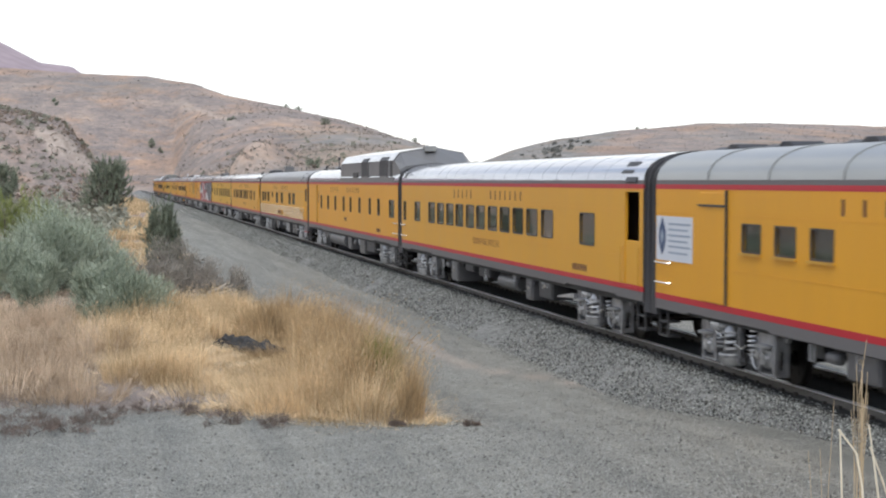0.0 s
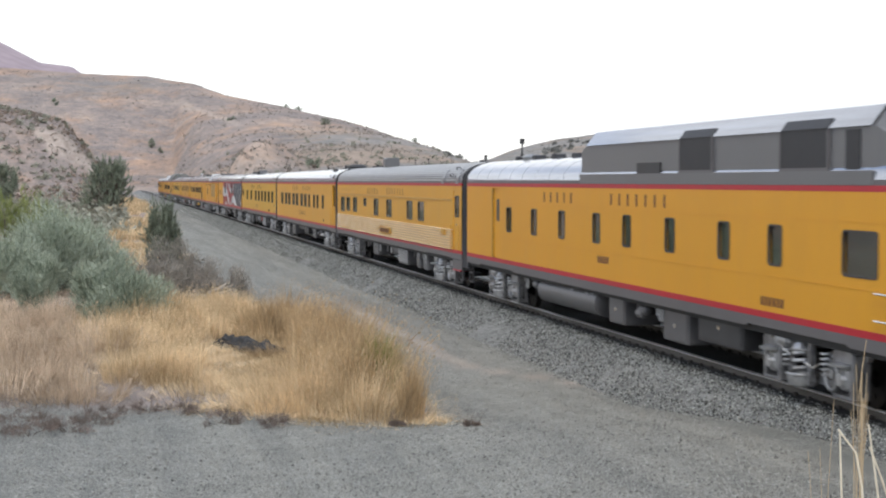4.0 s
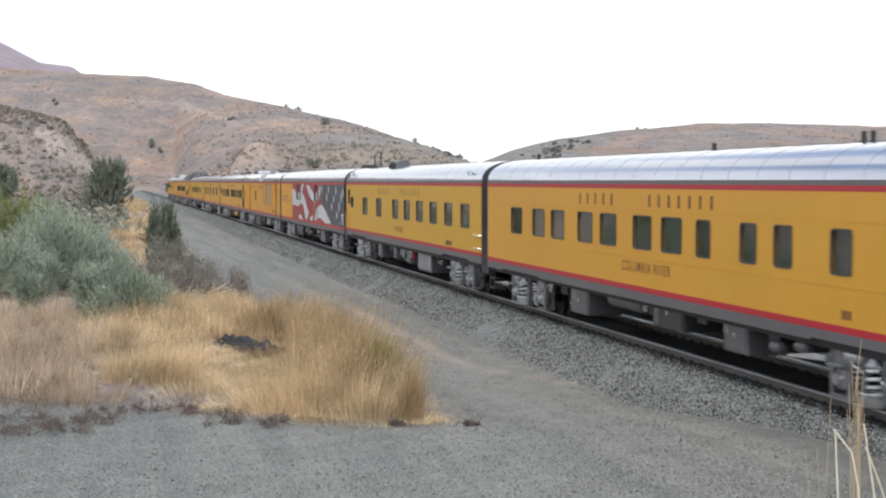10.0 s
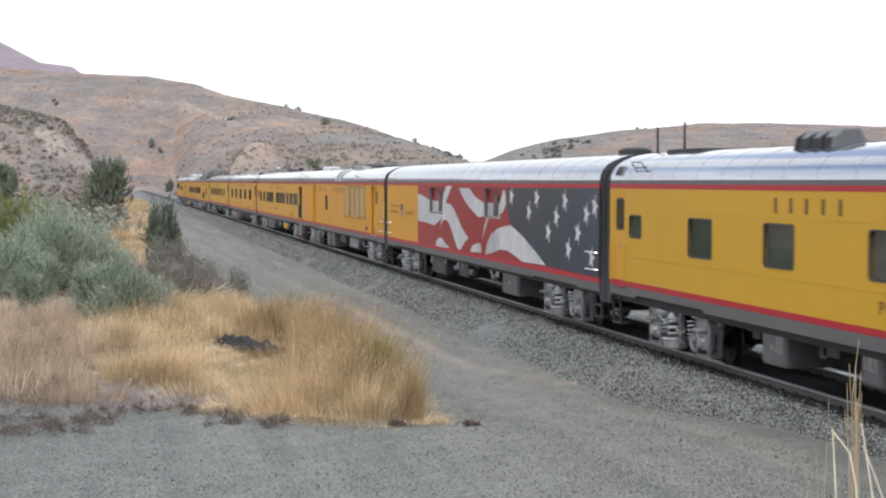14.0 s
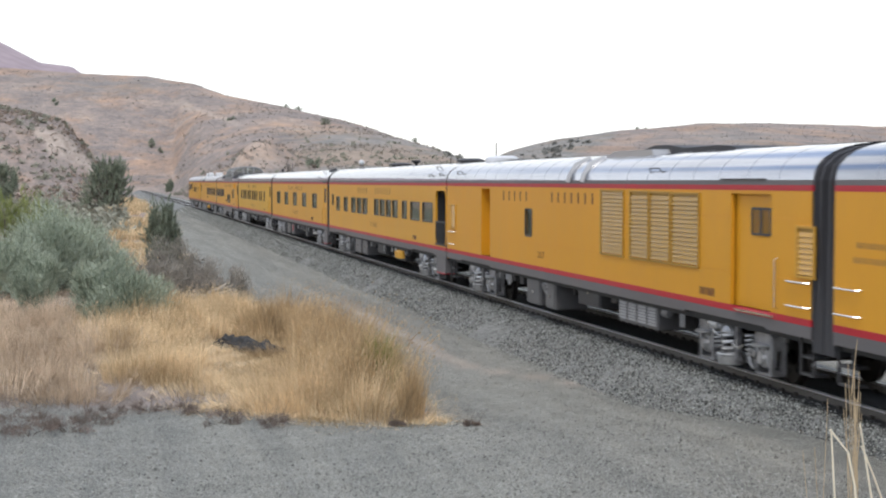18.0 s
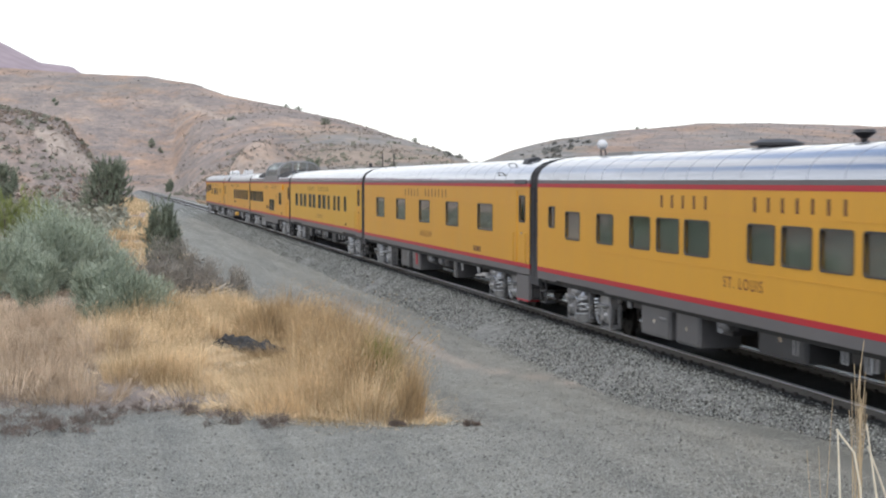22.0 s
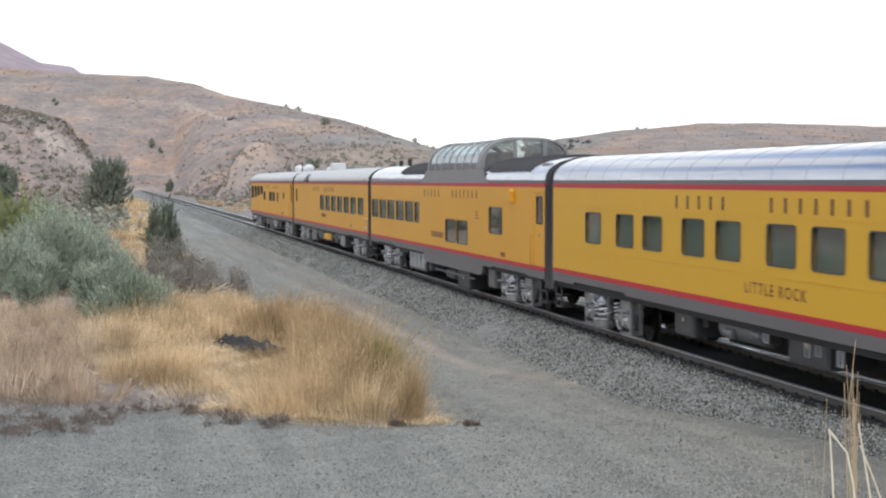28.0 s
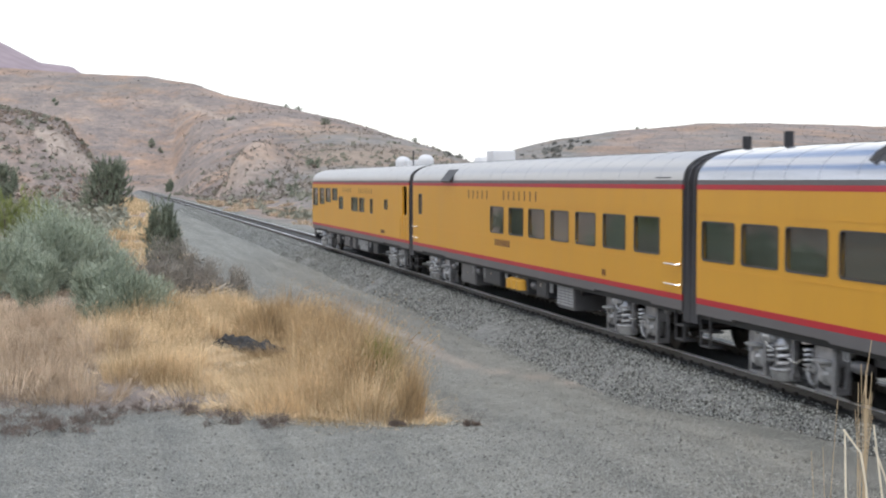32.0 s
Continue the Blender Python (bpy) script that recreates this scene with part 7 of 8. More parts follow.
meadow("tall_dry_grass", 30000, 8, col_edge([(26.5, 610), (30, 500), (34, 470), (39, 440)], [(26.5, 675), (30, 655), (36, 590), (39, 530)]), 26.5, 39, lambda d, r: (1.18 + 0.3 * ripple(d, r, 1.6, 6)) * heap_clear(d, r), RUSSET, "tall russet dry grass beside the gravel track", 0.7, 0.0036, 330)
meadow("straw_grass", 9000, 10, col_edge([(30, 180), (40, 230)], [(30, 520), (40, 470)]), 30, 41, lambda d, r: (0.62 + 0.25 * ripple(d, r, 1.5, 9)) * heap_clear(d, r), STRAW, "pale straw grass round the charred heap", 0.8, 0.004, 330)
meadow("brown_grass", 20000, 12, col_edge([(27, -60), (40, -60)], [(27, 170), (36, 175), (40, 200)]), 27, 42, lambda d, r: (0.85 + 0.35 * ripple(d, r, 1.8, 7)) * heap_clear(d, r), DULL_GRASS, "brown dry grass below the sagebrush", 0.85, 0.004, 420)
meadow("roadside_grass", 9000, 14, col_edge([(46, 230), (110, 200)], [(46, 400), (60, 330), (110, 285)]), 46, 120, lambda d, r: 0.7 + 0.1 * ripple(d, r, 3.0, 8), STRAW, "dry grass along the edge of the track road", 0.8, 0.005)
meadow("slope_grass", 9000, 15, col_edge([(110, 188), (330, 202)], [(110, 280), (330, 243)]), 110, 330, lambda d, r: 0.9 + 0.2 * ripple(d, r, 5.0, 8), STRAW, "dry golden grass beside the far road", 1.0, 0.005, 120)
meadow("seed_grass", 900, 16, col_edge([(24, 712), (26, 712)], [(24, 745), (26, 742)]), 24.5, 25.3, lambda d, r: 1.25 + 0 * d, RUSSET, "tall seeding grass at the meadow's corner", 0.18, 0.004)
meadow("straw_litter", 6000, 21, col_edge([(23.9, 640), (24.6, 560), (26.2, 330), (26.8, 150)], [(23.9, 790), (24.6, 770), (25.5, 700), (26.8, 500)]), 23.9, 26.6, lambda d, r: 0.07 + 0 * d, STRAW, "flattened straw along the gravel's edge", 0.5, 0.006, 60)
meadow("seed_grass", 700, 17, col_edge([(26, 440), (34, 380)], [(26, 690), (34, 610)]), 26, 34, lambda d, r: 1.25 * heap_clear(d, r), STRAW, "tall seeding stems above the meadow", 0.4, 0.004, head=0.05)
meadow("green_grass", 7500, 18, col_edge([(27, 655), (29.5, 652)], [(27, 685), (29.5, 682)]), 27.2, 29.3, lambda d, r: 0.95 + 0 * d, GREEN_GRASS, "green grass clump among the straw", 0.18, 0.004)
meadow("verge_grass", 16000, 20, lambda d: (16.5 - d * 0.2295, 27 - d * 0.2295), 60, 300, lambda d, r: 0.5 + 0 * d, DULL_GRASS, "dry grass along the far side of the line", 0.9, 0.004)


def bush_mesh(name, seed, rx, rz, leaves, leaf, lumps=14, upright=0.5, low=0.15, taper=0.0, spray=0.0):
    """Foliage of a shrub: leaves gathered round many lumps, with gaps between them. Local origin at its foot."""
    rng = np.random.RandomState(seed)
    la = rng.uniform(0, 2 * np.pi, lumps)
    lr = np.sqrt(rng.uniform(0.0, 1.0, lumps)) * 0.78
    lz = low + (1 - low) * rng.uniform(0.05, 0.85, lumps) * np.sqrt(np.maximum(0.1, 1 - lr ** 2))
    lr = lr * (1 - taper * np.clip(lz, 0, 1))
    lz = lz * (1 + 0.25 * taper * (1 - lr))
    c = np.stack([np.cos(la) * lr * rx, np.sin(la) * lr * rx, lz * rz], -1)
    size = rng.uniform(0.16, 0.34, lumps)
    total, per = leaves, 16 if spray else 1
    leaves = leaves // per
    k = rng.randint(0, lumps, leaves)
    p = rng.normal(0, 1, (leaves, 3))
    p /= np.linalg.norm(p, axis=1)[:, None]
    p *= (rng.uniform(0, 1, leaves) ** 0.45)[:, None]
    pos = c[k] + p * np.stack([size[k] * rx, size[k] * rx, size[k] * rz * 1.1], -1)
    pos[:, 2] = np.maximum(pos[:, 2], 0.03)
    d = rng.normal(0, 1, (leaves, 3)) * (0.38 if spray else 0.7)
    d += (pos - np.array([0, 0, rz * 0.15])) / max(rx, rz) * 0.9
    d[:, 2] += upright
    d /= np.linalg.norm(d, axis=1)[:, None]
    if spray:
        # leaves stand along upright twigs
        leaves *= per
        pos, d = np.repeat(pos, per, 0), np.repeat(d, per, 0)
        pos = pos + d * (np.tile(np.linspace(0, 1, per), leaves // per) * spray)[:, None] + rng.normal(0, spray * 0.035, (leaves, 3))
        d = d + rng.normal(0, 0.30, (leaves, 3))
        d /= np.linalg.norm(d, axis=1)[:, None]
    s = np.cross(d, rng.normal(0, 1, (leaves, 3)))
    s /= np.linalg.norm(s, axis=1)[:, None]
    ln = leaf * rng.uniform(0.6, 1.6, leaves)[:, None]
    v = np.stack([pos - s * ln * 0.17, pos + s * ln * 0.17, pos + d * ln * 1.6], 1)
    f = np.arange(leaves * 3).reshape(-1, 3)
    return bulk(name, v.reshape(-1, 3), f, None, "", ""), c


def stems_shape(c, rng, thick, twigs=4):
    sh = Shape()
    for q in c:
        q = Vector(q)
        mid = Vector((q.x * 0.35, q.y * 0.35, q.z * 0.5))
        sh.rod((rng.uniform(-0.05, 0.05), rng.uniform(-0.05, 0.05), -0.03), mid, thick, 5, thick * 0.7)
        sh.rod(mid, q, thick * 0.7, 5, thick * 0.25)
        for _ in range(twigs):
            d = Vector((rng.uniform(-1, 1), rng.uniform(-1, 1), rng.uniform(0.2, 1.2))).normalized()
            sh.rod(q.lerp(mid, rng.uniform(0, 0.6)), q + d * rng.uniform(0.15, 0.45), thick * 0.3, 4, thick * 0.1)
    return sh


def shrub(name, label, category, px, depth, rx, rz, leaves, leaf, mat, seed, lumps=14, upright=0.5, thick=0.03, low=0.15, group="", taper=0.0, spray=0.0):
    x, y, z = spot(px, depth)
    me, c = bush_mesh("foliage", seed, rx, rz, leaves, leaf, lumps, upright, low, taper, spray)
    me.materials.clear()
    me.materials.append(mat)
    ob = tagged(new(name), label, category, group=group)
    ob.matrix_basis = pose(x, y, z - 0.02, rz=seed * 37 % 360)
    part("foliage", me, mat, ob)
    part("branchwork", stems_shape(c, random.Random(seed), thick), BARK, ob, "grey woody stems", kind="stuff")
    return ob


SG = "sagebrush beside the track"
shrub("sagebrush", "grey-green sagebrush standing in dry grass", "shrub", 218, 41, 1.30, 1.45, 30000, 0.066, SAGE, 1, 20, 1.2, low=0.02, group=SG, spray=0.75)
shrub("sagebrush", "low pale sagebrush standing in dry grass", "shrub", 70, 45, 0.95, 1.30, 22000, 0.064, SAGE, 2, 16, 1.2, low=0.02, group=SG, spray=0.65)
shrub("sagebrush", "large grey-green sagebrush behind the others", "shrub", 104, 54, 1.6, 2.9, 40000, 0.078, SAGE, 3, 26, 1.0, 0.05, 0.02, group=SG, spray=0.95)
shrub("sagebrush", "grey-green sagebrush with drooping branches", "shrub", 30, 51, 1.2, 1.7, 24000, 0.075, SAGE, 4, 20, 1.0, low=0.02, group=SG, spray=0.85)
shrub("sagebrush", "tall grey sagebrush against the hillside", "shrub", 150, 60, 1.4, 1.8, 24000, 0.082, SAGE, 5, 20, 1.0, low=0.02, group=SG, spray=0.85)
shrub("green_bush", "yellow-green leafy bush at the meadow's edge", "shrub", 8, 63, 2.6, 3.6, 34000, 0.075, OLIVE, 6, 34, 0.4, 0.05, spray=0.5)
shrub("green_bush", "dark green narrow bush beside the track road", "shrub", 290, 66, 1.0, 3.0, 16000, 0.09, JUNIPER, 7, 40, 0.6, 0.05, taper=0.25, spray=0.3)
shrub("dead_brush", "grey leafless brush heap beside the track road", "shrub", 325, 50, 1.7, 2.1, 15000, 0.05, TWIG, 8, 22, 0.9, 0.02)
shrub("dead_brush", "brown leafless brush with pale fallen twigs", "shrub", 392, 48, 1.0, 1.35, 3000, 0.06, TWIG, 9, 16, 0.9, 0.02)
shrub("dead_brush", "grey-brown brush between sagebrush and road", "shrub", 270, 47, 1.4, 1.7, 11000, 0.05, TWIG, 10, 16, 0.9, 0.02)
shrub("juniper_tree", "dark green juniper tree at the hill's foot", "tree", 192, 206, 4.7, 6.8, 8000, 0.30, JUNIPER, 11, 60, 0.6, 0.16, 0.02, taper=0.75, spray=1.1)
shrub("juniper_tree", "dark juniper tree on the hillock", "tree", 4, 215, 2.8, 6.4, 5000, 0.30, JUNIPER, 12, 14, 0.5, 0.14, 0.05)
shrub("juniper_tree", "low dark juniper beside the far line", "tree", 300, 560, 2.6, 4.2, 1500, 0.5, JUNIPER, 13, 10, 0.4, 0.12, 0.02)

# pale fallen sticks by the brush
rfs = random.Random(12)
for i in range(14):
    px, d, n = rfs.uniform(345, 412), rfs.uniform(46.0, 49.5), rfs.uniform(0.7, 1.7)
    x, y, z = spot(px, d)
    lift = rfs.uniform(0.15, 0.75)
    bend = rfs.uniform(-0.2, 0.25)
    st = Shape().pipe([(-n / 2, 0.1, lift - 0.12), (-n * 0.1, 0.0, lift + bend * 0.5), (n * 0.25, -0.05, lift + bend), (n / 2, -0.12, lift + bend * 1.6)], rfs.uniform(0.014, 0.028), 5)
    ob = tagged(part("fallen_stick", st, BLEACHED, smooth=True), "pale bleached stick lying in dead brush", "branch", group="fallen sticks")
    ob.matrix_basis = pose(x, y, z, rz=rfs.uniform(-60, 40))

# low dark weeds along the gravel's edge
for i, (px, d, w) in enumerate(((15, 25.2, 0.9), (70, 24.2, 0.7), (150, 24.5, 0.6), (190, 25.0, 0.5), (388, 24.5, 0.42), (478, 24.3, 0.42), (262, 25.9, 0.5), (0, 23.6, 0.6), (330, 25.6, 0.3), (45, 23.3, 0.7), (115, 23.7, 0.55), (700, 23.9, 0.2), (835, 23.5, 0.14))):
    shrub("low_weed", "low dark dead weed on the gravel", "weed", px, d, w, 0.28 if i < 11 else 0.10, 650, 0.03, WEED, 40 + i, 9, 0.6, 0.008, 0.1, "low weeds")

# charred heap in the grass
x, y, z = spot(446, 34.8)
lump = Shape()
rngc = random.Random(9)
nu, nv = 22, 9
for i in range(nu + 1):
    t = i / nu * 2 - 1
    for k in range(nv):
        a = math.pi * k / (nv - 1)
        w = (1 - t * t) ** 0.45
        j = 1 + 0.55 * noise.noise(Vector((t * 6.5, a * 2.6, 3.1)))
        lump.v.append((t * 2.0, 0.36 * w * math.cos(a) * j, max(-0.05, (0.29 - 0.05 * t) * w * math.sin(a) * j) + 0.10 * noise.noise(Vector((t * 9, a * 5, 8.0)))))
for i in range(nu):
    lump.f += [(i * nv + k, i * nv + k + 1, (i + 1) * nv + k + 1, (i + 1) * nv + k) for k in range(nv - 1)]
ob = tagged(part("charred_log", lump, CHAR), "charred black log heap lying in dry grass", "log")
ob.matrix_basis = pose(x, y, z + 0.02, rz=-68)


# scrub and junipers over the hills
def scatter_clumps(name, seed, count, cols, depths, size, mat, label, category, per=16, keep=None):
    rng = np.random.RandomState(seed)
    d = depths[0] * (depths[1] / depths[0]) ** rng.uniform(0, 1, count)
    px = rng.uniform(cols[0], cols[1], count)
    r = (px - 784) / 2577 * d
    x, y = from_view(d, r)
    ok = np.ones(count, bool) if keep is None else keep(px, d, x, y, rng)
    x, y = x[ok], y[ok]
    n = len(x)
    s = size * rng.uniform(0.4, 1.5, n) ** 1.3
    p = rng.normal(0, 1, (n, per, 3))
    p /= np.linalg.norm(p, axis=2)[:, :, None]
    p[:, :, 2] = np.abs(p[:, :, 2])
    p *= rng.uniform(0.3, 1.0, (n, per, 1))
    base = np.stack([x, y, land(x, y)], -1)[:, None, :]
    ctr = base + p * s[:, None, None] * np.array([1.0, 1.0, 0.95])
    v = ctr[:, :, None, :] + rng.normal(0, 1, (n, per, 3, 3)) * s[:, None, None, None] * 0.34
    return bulk(name, v.reshape(-1, 3), np.arange(n * per * 3).reshape(-1, 3), mat, label, category)


patchy = lambda px, d, x, y, rng: (land_zones(x, y)[1] < 0.75) & ((x < -4) | (x > 21) | (d > 600)) & (ripple(x, y, 26.0, 51) + rng.normal(0, 0.35, len(x)) > 0.1)
scatter_clumps("hill_scrub", 61, 19000, (-80, 860), (240, 1150), 0.50, SCRUB, "low grey-brown scrub scattered over the hills", "scrub", 9, patchy)
scatter_clumps("far_line_scrub", 62, 1500, (250, 860), (90, 520), 0.6, HILL_SAGE, "grey sagebrush on the slope behind the line", "scrub", 26, lambda px, d, x, y, rng: (x > 18.5) & (ripple(x, y, 12.0, 52) + rng.normal(0, 0.3, len(x)) > -0.1))
scatter_clumps("near_hillock_scrub", 63, 1300, (-60, 240), (110, 420), 0.60, HILL_SAGE, "grey sagebrush on the hillock", "scrub", 22, lambda px, d, x, y, rng: (x < 2) & (land_zones(x, y)[1] < 0.55))
scatter_clumps("hillock_brush", 67, 1900, (-60, 215), (235, 420), 0.55, DRY_BRUSH, "rusty dry brush on the hillock", "scrub", 16, lambda px, d, x, y, rng: (x < 2) & (land_zones(x, y)[1] < 0.4) & (ripple(x, y, 9.0, 53) + rng.normal(0, 0.3, len(x)) > 0.0))
scatter_clumps("valley_junipers", 64, 210, (880, 1110), (1000, 1500), 2.2, FAR_DARK, "dark junipers on the far slope", "trees", 40, lambda px, d, x, y, rng: rng.uniform(0, 1, len(px)) < 0.8 * np.exp(-((px - 985 - 0.14 * (d - 1250)) / 42) ** 2))
scatter_clumps("valley_scrub", 65, 2600, (850, 1600), (800, 1600), 0.7, SCRUB, "scrub scattered over the far hillside", "scrub", 9)
scatter_clumps("ridge_junipers", 66, 12, (786, 830), (470, 520), 0.9, FAR_DARK, "dark junipers on the low ridge", "trees", 40)
for px, d, s in ((530, 985, 2.6), (270, 760, 3.0), (284, 740, 2.0), (575, 640, 2.6), (410, 700, 2.0), (508, 900, 1.8), (600, 900, 1.8), (735, 600, 1.5), (1126, 1600, 2.4), (1142, 1640, 2.0), (1236, 1660, 2.0), (1248, 1670, 1.6), (100, 900, 3.0), (556, 330, 1.8), (520, 250, 1.4), (480, 290, 1.4)):
    shrub("hill_juniper", "dark juniper on the dry hillside", "tree", px, d, s, s * 1.5, 260, s * 0.24, JUNIPER, int(px + d), 7, 0.3, 0.12, 0.02, "junipers on the hillside")


x, y, z = spot(1318, 1690)
tagged(part("utility_pole", Shape().rod((0, 0, -1), (0, 0, 5.6), 0.28, 6, 0.2).box(-1.1, 1.1, -0.15, 0.15, 4.6, 4.9), TWIG), "thin grey utility pole on the far ridge", "pole").matrix_basis = pose(x, y, z)


# ---- loose stones ----
def stones(name, x, y, z, size, seed, mat, label):
    rng = np.random.RandomState(seed)
    n = len(x)
    base = np.array([[1, 0, 0], [-1, 0, 0], [0, 1, 0], [0, -1, 0], [0, 0, 1], [0, 0, -1]], float)
    tri = np.array([[0, 2, 4], [2, 1, 4], [1, 3, 4], [3, 0, 4], [2, 0, 5], [1, 2, 5], [3, 1, 5], [0, 3, 5]])
    p = base[None] * rng.uniform(0.6, 1.2, (n, 6, 1)) + rng.normal(0, 0.16, (n, 6, 3))
    a, b = rng.uniform(0, 6.28, n), rng.normal(0, 0.6, n)
    ca, sa, cb, sb = np.cos(a)[:, None], np.sin(a)[:, None], np.cos(b)[:, None], np.sin(b)[:, None]
    px, py, pz = p[..., 0] * ca - p[..., 1] * sa, p[..., 0] * sa + p[..., 1] * ca, p[..., 2] * 0.75
    py, pz = py * cb - pz * sb, py * sb + pz * cb
    v = np.stack([px, py, pz], -1) * size[:, None, None] + np.stack([x, y, z], -1)[:, None, :]
    f = tri[None] + np.arange(n)[:, None, None] * 6
    return bulk(name, v.reshape(-1, 3), f.reshape(-1, 3), mat, label, "stones")


rs = np.random.RandomState(77)
n = 125000
yy = 12 + 200 * rs.uniform(0, 1, n) ** 2.3
off = rs.uniform(-3.25, -0.95, n) - np.abs(rs.normal(0, 0.45, n)) * (rs.uniform(0, 1, n) < 0.4)
zz = np.interp(off, [p[0] for p in prof], [p[1] for p in prof])
stones("ballast_stones", TRACK + off, yy, zz + rs.uniform(0.0, 0.035, n), (0.009 + 0.019 * rs.uniform(0, 1, n) ** 1.6) * (1 + 0.008 * np.maximum(yy - 30, 0)), 78, STONE, "broken grey ballast stones on the shoulder")
n = 62000
dd = 16.5 + 40 * rs.uniform(0, 1, n) ** 1.8
rr_ = (rs.uniform(-40, 1620, n) - 784) / 2577 * dd
xx, yy = from_view(dd, rr_)
dz = land_zones(xx, yy)[0]
ok = (dz < 0.6) & (xx < TRACK - 2.9)
xx, yy = xx[ok], yy[ok]
stones("road_pebbles", xx, yy, land(xx, yy) + 0.003, 0.005 + 0.016 * rs.uniform(0, 1, len(xx)) ** 2, 79, PEBBLE, "loose pebbles on the gravel track")

n = 900
dd = 16.8 + 14 * rs.uniform(0, 1, n)
rr_ = (rs.uniform(-40, 1620, n) - 784) / 2577 * dd
xx, yy = from_view(dd, rr_)
ok = (land_zones(xx, yy)[0] < 0.5) & (xx < TRACK - 3.0) & (ripple(xx, yy, 1.4, 71) + rs.normal(0, 0.25, n) > 0.15)
xx, yy = xx[ok], yy[ok]
stones("dark_road_stones", xx, yy, land(xx, yy) + 0.006, 0.010 + 0.016 * rs.uniform(0, 1, len(xx)) ** 2, 80, DARK_STONE, "dark stones strewn on the gravel track")

# ---- ties, nearest one by one ----
tie_me = Shape().box(-1.295, 1.295, -0.11, 0.11, -0.34, -0.163, 0.012).mesh("tie", TIE)
ballast_ob = bpy.data.objects["ballast"]
rt = random.Random(4)
for i in range(290):
    part("tie", tie_me, TIE, ballast_ob, at=pose(TRACK + rt.uniform(-0.03, 0.03), 13 + i * 0.508, rt.uniform(-0.006, 0.006), rz=rt.uniform(-0.7, 0.7)))
far_ties = Shape()
for i in range(700):
    far_ties.box(TRACK - 1.29, TRACK + 1.29, 160.4 + i * 0.508, 160.62 + i * 0.508, -0.34, -0.163)
tagged(part("far_ties", far_ties, TIE), "weathered timber ties farther along the line", "ties", kind="stuff")
plates = Shape()
for i in range(290):
    for s in (-0.7525, 0.7525):
        plates.box(TRACK + s - 0.16, TRACK + s + 0.16, 12.92 + i * 0.508, 13.08 + i * 0.508, -0.168, -0.150)
        for e in (-0.10, 0.10):
            plates.box(TRACK + s + e - 0.03, TRACK + s + e + 0.03, 12.96 + i * 0.508, 13.05 + i * 0.508, -0.165, -0.104)
tagged(part("tie_plates", plates, TIE), "steel tie plates under the rails", "tie plates", kind="stuff")

# ---- dry stalks close to the camera ----
STALKS = []


def stalk_clump(px, depth, tops, mat, wide):
    """Dry weed stalks on the bank. tops: (bearing, level) of each tip, in metres from the foot: right, up."""
    x, y = from_view(depth, (px - 784) / 2577 * depth)
    z = float(land(x, y))
    ob = tagged(new("dry_stalks"), "dry straw-coloured weed stalks on the bank", "weed", group="dry stalks on the bank")
    ob.matrix_basis = pose(float(x), float(y), z, rz=-math.degrees(HEADING))
    for k, pts in enumerate(tops):
        sh = Shape()
        for a, b in zip(pts, pts[1:]):
            sh.rod((a[0], 0.02 * k - 0.05, a[1]), (b[0], 0.02 * k - 0.05, b[1]), wide, 5, wide * 0.75)
        part("stalk", sh, mat, ob)
    STALKS.append((ob, float(x), float(y), z))


def up(px, py, px0, depth, z0):
    """A point beside a stalk's foot, by bearing and elevation."""
    return ((px - px0) / 2577 * depth, EYE[2] - (py - 321) / 2577 * depth - z0)


zf = float(land(*from_view(4.2, (1500 - 784) / 2577 * 4.2)))
f = lambda px, py: up(px, py, 1500, 4.2, zf)
stalk_clump(1500, 4.2, [
    [f(1500, 1400), f(1491, 960), f(1483, 758)],
    [f(1484, 760), f(1516, 802), f(1527, 862), f(1534, 960)],
    [f(1572, 1400), f(1562, 900), f(1541, 753)],
    [f(1547, 795), f(1568, 850), f(1590, 915)],
], STALK_PALE, 0.0036)
zf2 = float(land(*from_view(4.4, (1535 - 784) / 2577 * 4.4)))
f2 = lambda px, py: up(px, py, 1535, 4.4, zf2)
rk = random.Random(3)
tall = [[f2(1530, 1400), f2(1524, 900), f2(1516, 700), f2(1528, 600)]]
for px in (1513, 1521, 1527, 1532, 1536, 1539, 1542, 1545, 1549, 1554, 1558, 1561, 1564, 1568, 1573):
    t = rk.uniform(645, 780)
    tall.append([f2(1535 + (px - 1535) * 0.5, 1400), f2(px + rk.uniform(-6, 6), 900), f2(px + rk.uniform(-14, 16), t)])
stalk_clump(1535, 4.4, tall, STALK, 0.0013)
zf3 = float(land(*from_view(4.6, (1450 - 784) / 2577 * 4.6)))
f3 = lambda px, py: up(px, py, 1450, 4.6, zf3)
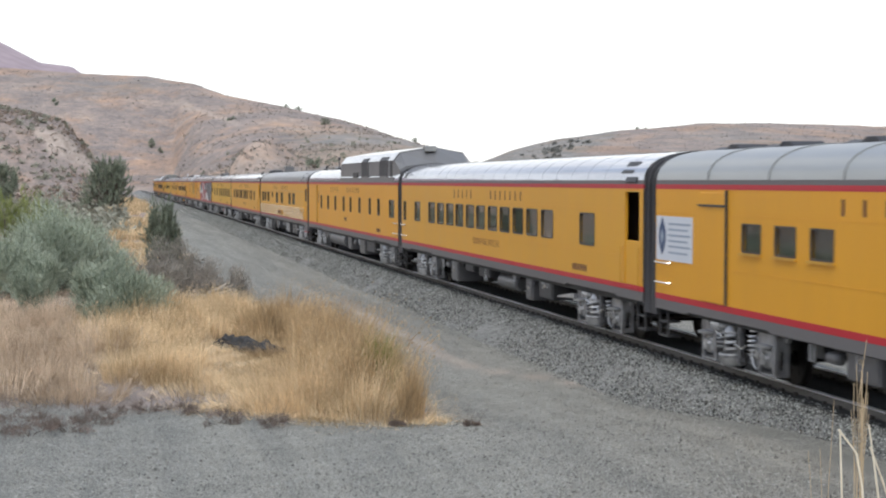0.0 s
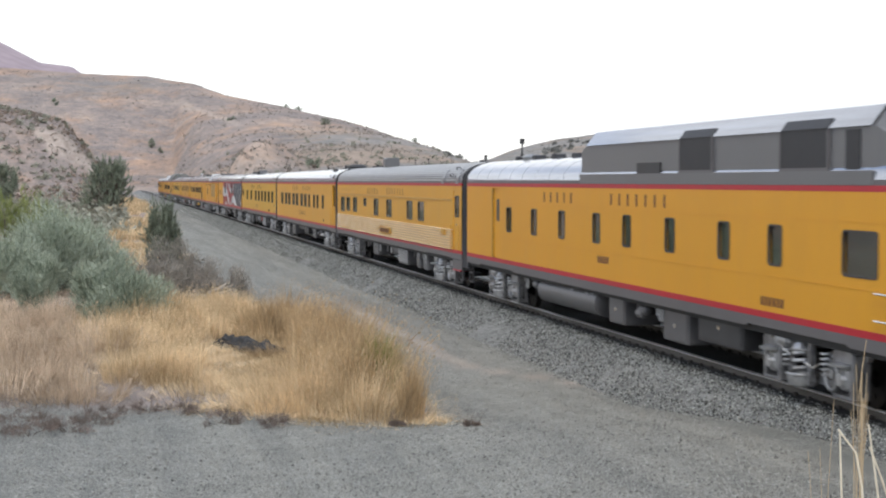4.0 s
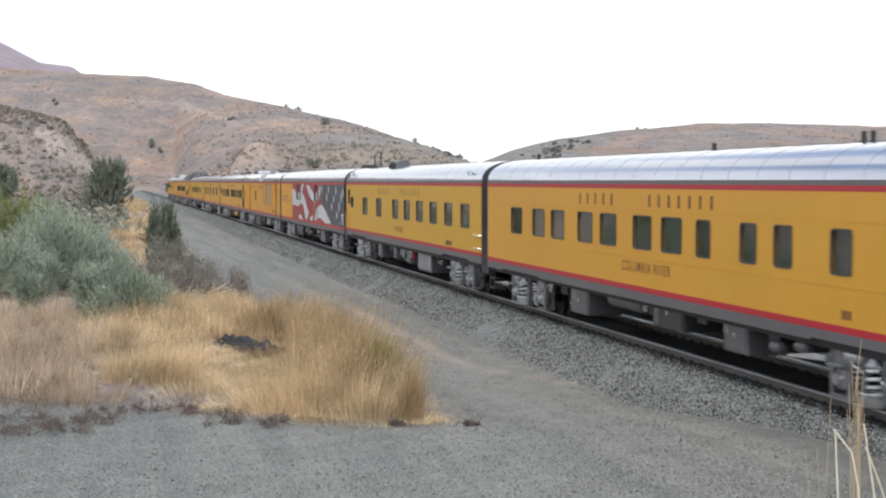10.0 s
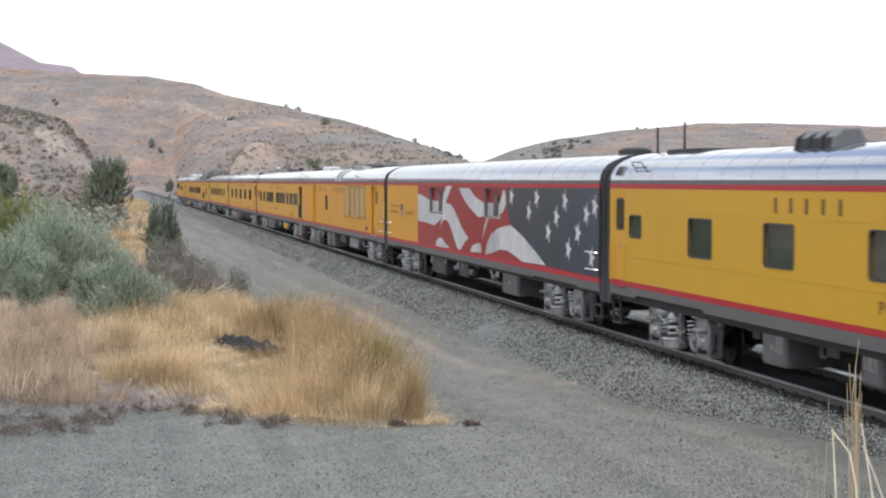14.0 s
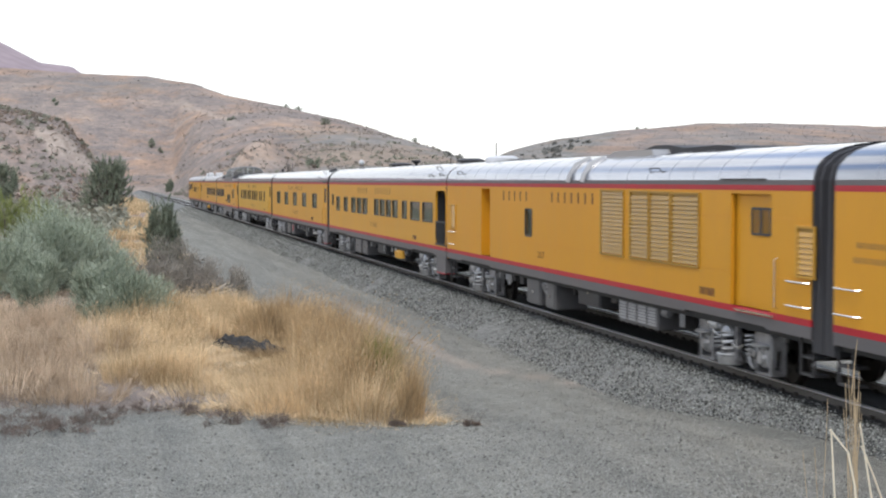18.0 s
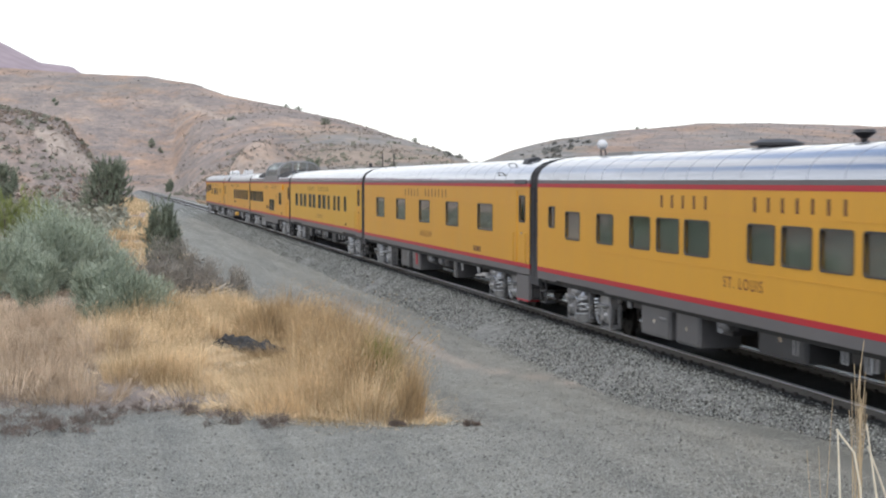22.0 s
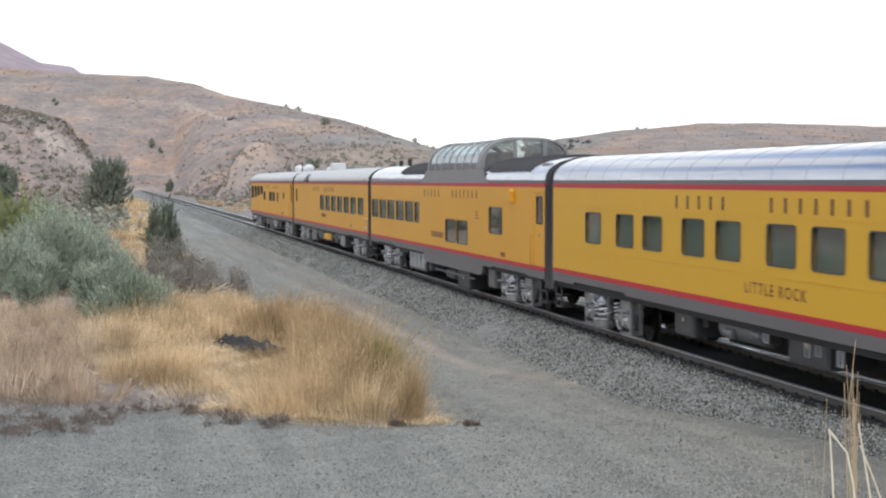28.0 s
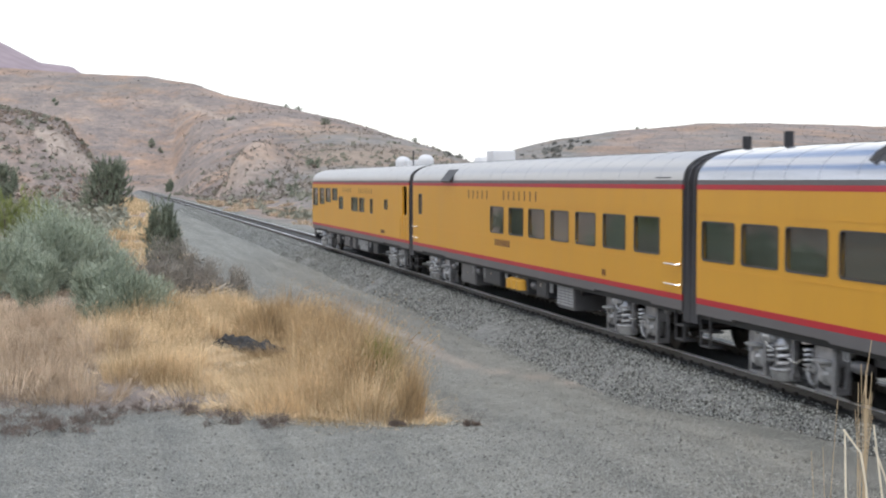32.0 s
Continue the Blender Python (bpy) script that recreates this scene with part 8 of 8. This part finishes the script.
stalk_clump(1450, 4.6, [[f3(1462, 1400), f3(1456, 940), f3(1449, 790)], [f3(1462, 1400), f3(1466, 900), f3(1476, 705)], [f3(1440, 1400), f3(1446, 960), f3(1434, 800)]], STALK, 0.0011)


# ---- motion ----
TRAVEL = ((0, 0.0), (4, 36.11), (8, 72.18), (12, 108.35), (16, 144.54), (20, 180.71), (24, 216.61), (28, 251.99), (32, 286.57))
FIRST_GAP = 27.81


def travel(t):
    """Metres that the train has come since the start: a smooth cubic through the known distances."""
    ts, ds = [p[0] for p in TRAVEL], [p[1] for p in TRAVEL]
    k = min(max(int(t // 4), 0), 7)
    def slope(i):
        if i == 0:
            return (ds[1] - ds[0]) / 4
        if i == 8:
            return (ds[8] - ds[7]) / 4
        return (ds[i + 1] - ds[i - 1]) / 8
    u = (t - ts[k]) / 4
    a, b, m, n = ds[k], ds[k + 1], slope(k) * 4, slope(k + 1) * 4
    return (2 * u ** 3 - 3 * u ** 2 + 1) * a + (u ** 3 - 2 * u ** 2 + u) * m + (-2 * u ** 3 + 3 * u ** 2) * b + (u ** 3 - u ** 2) * n


def motions():
    mids, y = [], FIRST_GAP - LENGTHS[0]
    for n in LENGTHS:
        mids.append(y + n / 2)
        y += n
    for car, mid in zip(CARS, mids):
        walk(car, [(t, pose(TRACK, mid - travel(t), 0)) for t in range(0, 33, 2)])
    # the wind leans the stalks on the bank a little to and fro
    sway = ((0, 0.0), (3, 0.5), (6, -1.6), (9, -0.6), (13, -1.3), (16, -0.4), (19, -1.6), (23, -0.1), (25.5, -1.0), (28, -1.5), (30, -0.2), (32, 0.7))
    for i, (ob, x, y, z) in enumerate(STALKS):
        walk(ob, [(t, pose(x, y, z, 0, 0, -math.degrees(HEADING)) @ pose(0, 0, 0, 0.3 * a, a * (1 - 0.15 * i), 0)) for t, a in sway])
    # each wheelset rolls on the rail
    rows = [(k / 15, travel(k / 15)) for k in range(481)]
    for w in WHEELS:
        at = w.matrix_basis.copy()
        walk(w, [(t, at @ Matrix.Rotation(d / 0.457, 4, "X")) for t, d in rows])


motions()
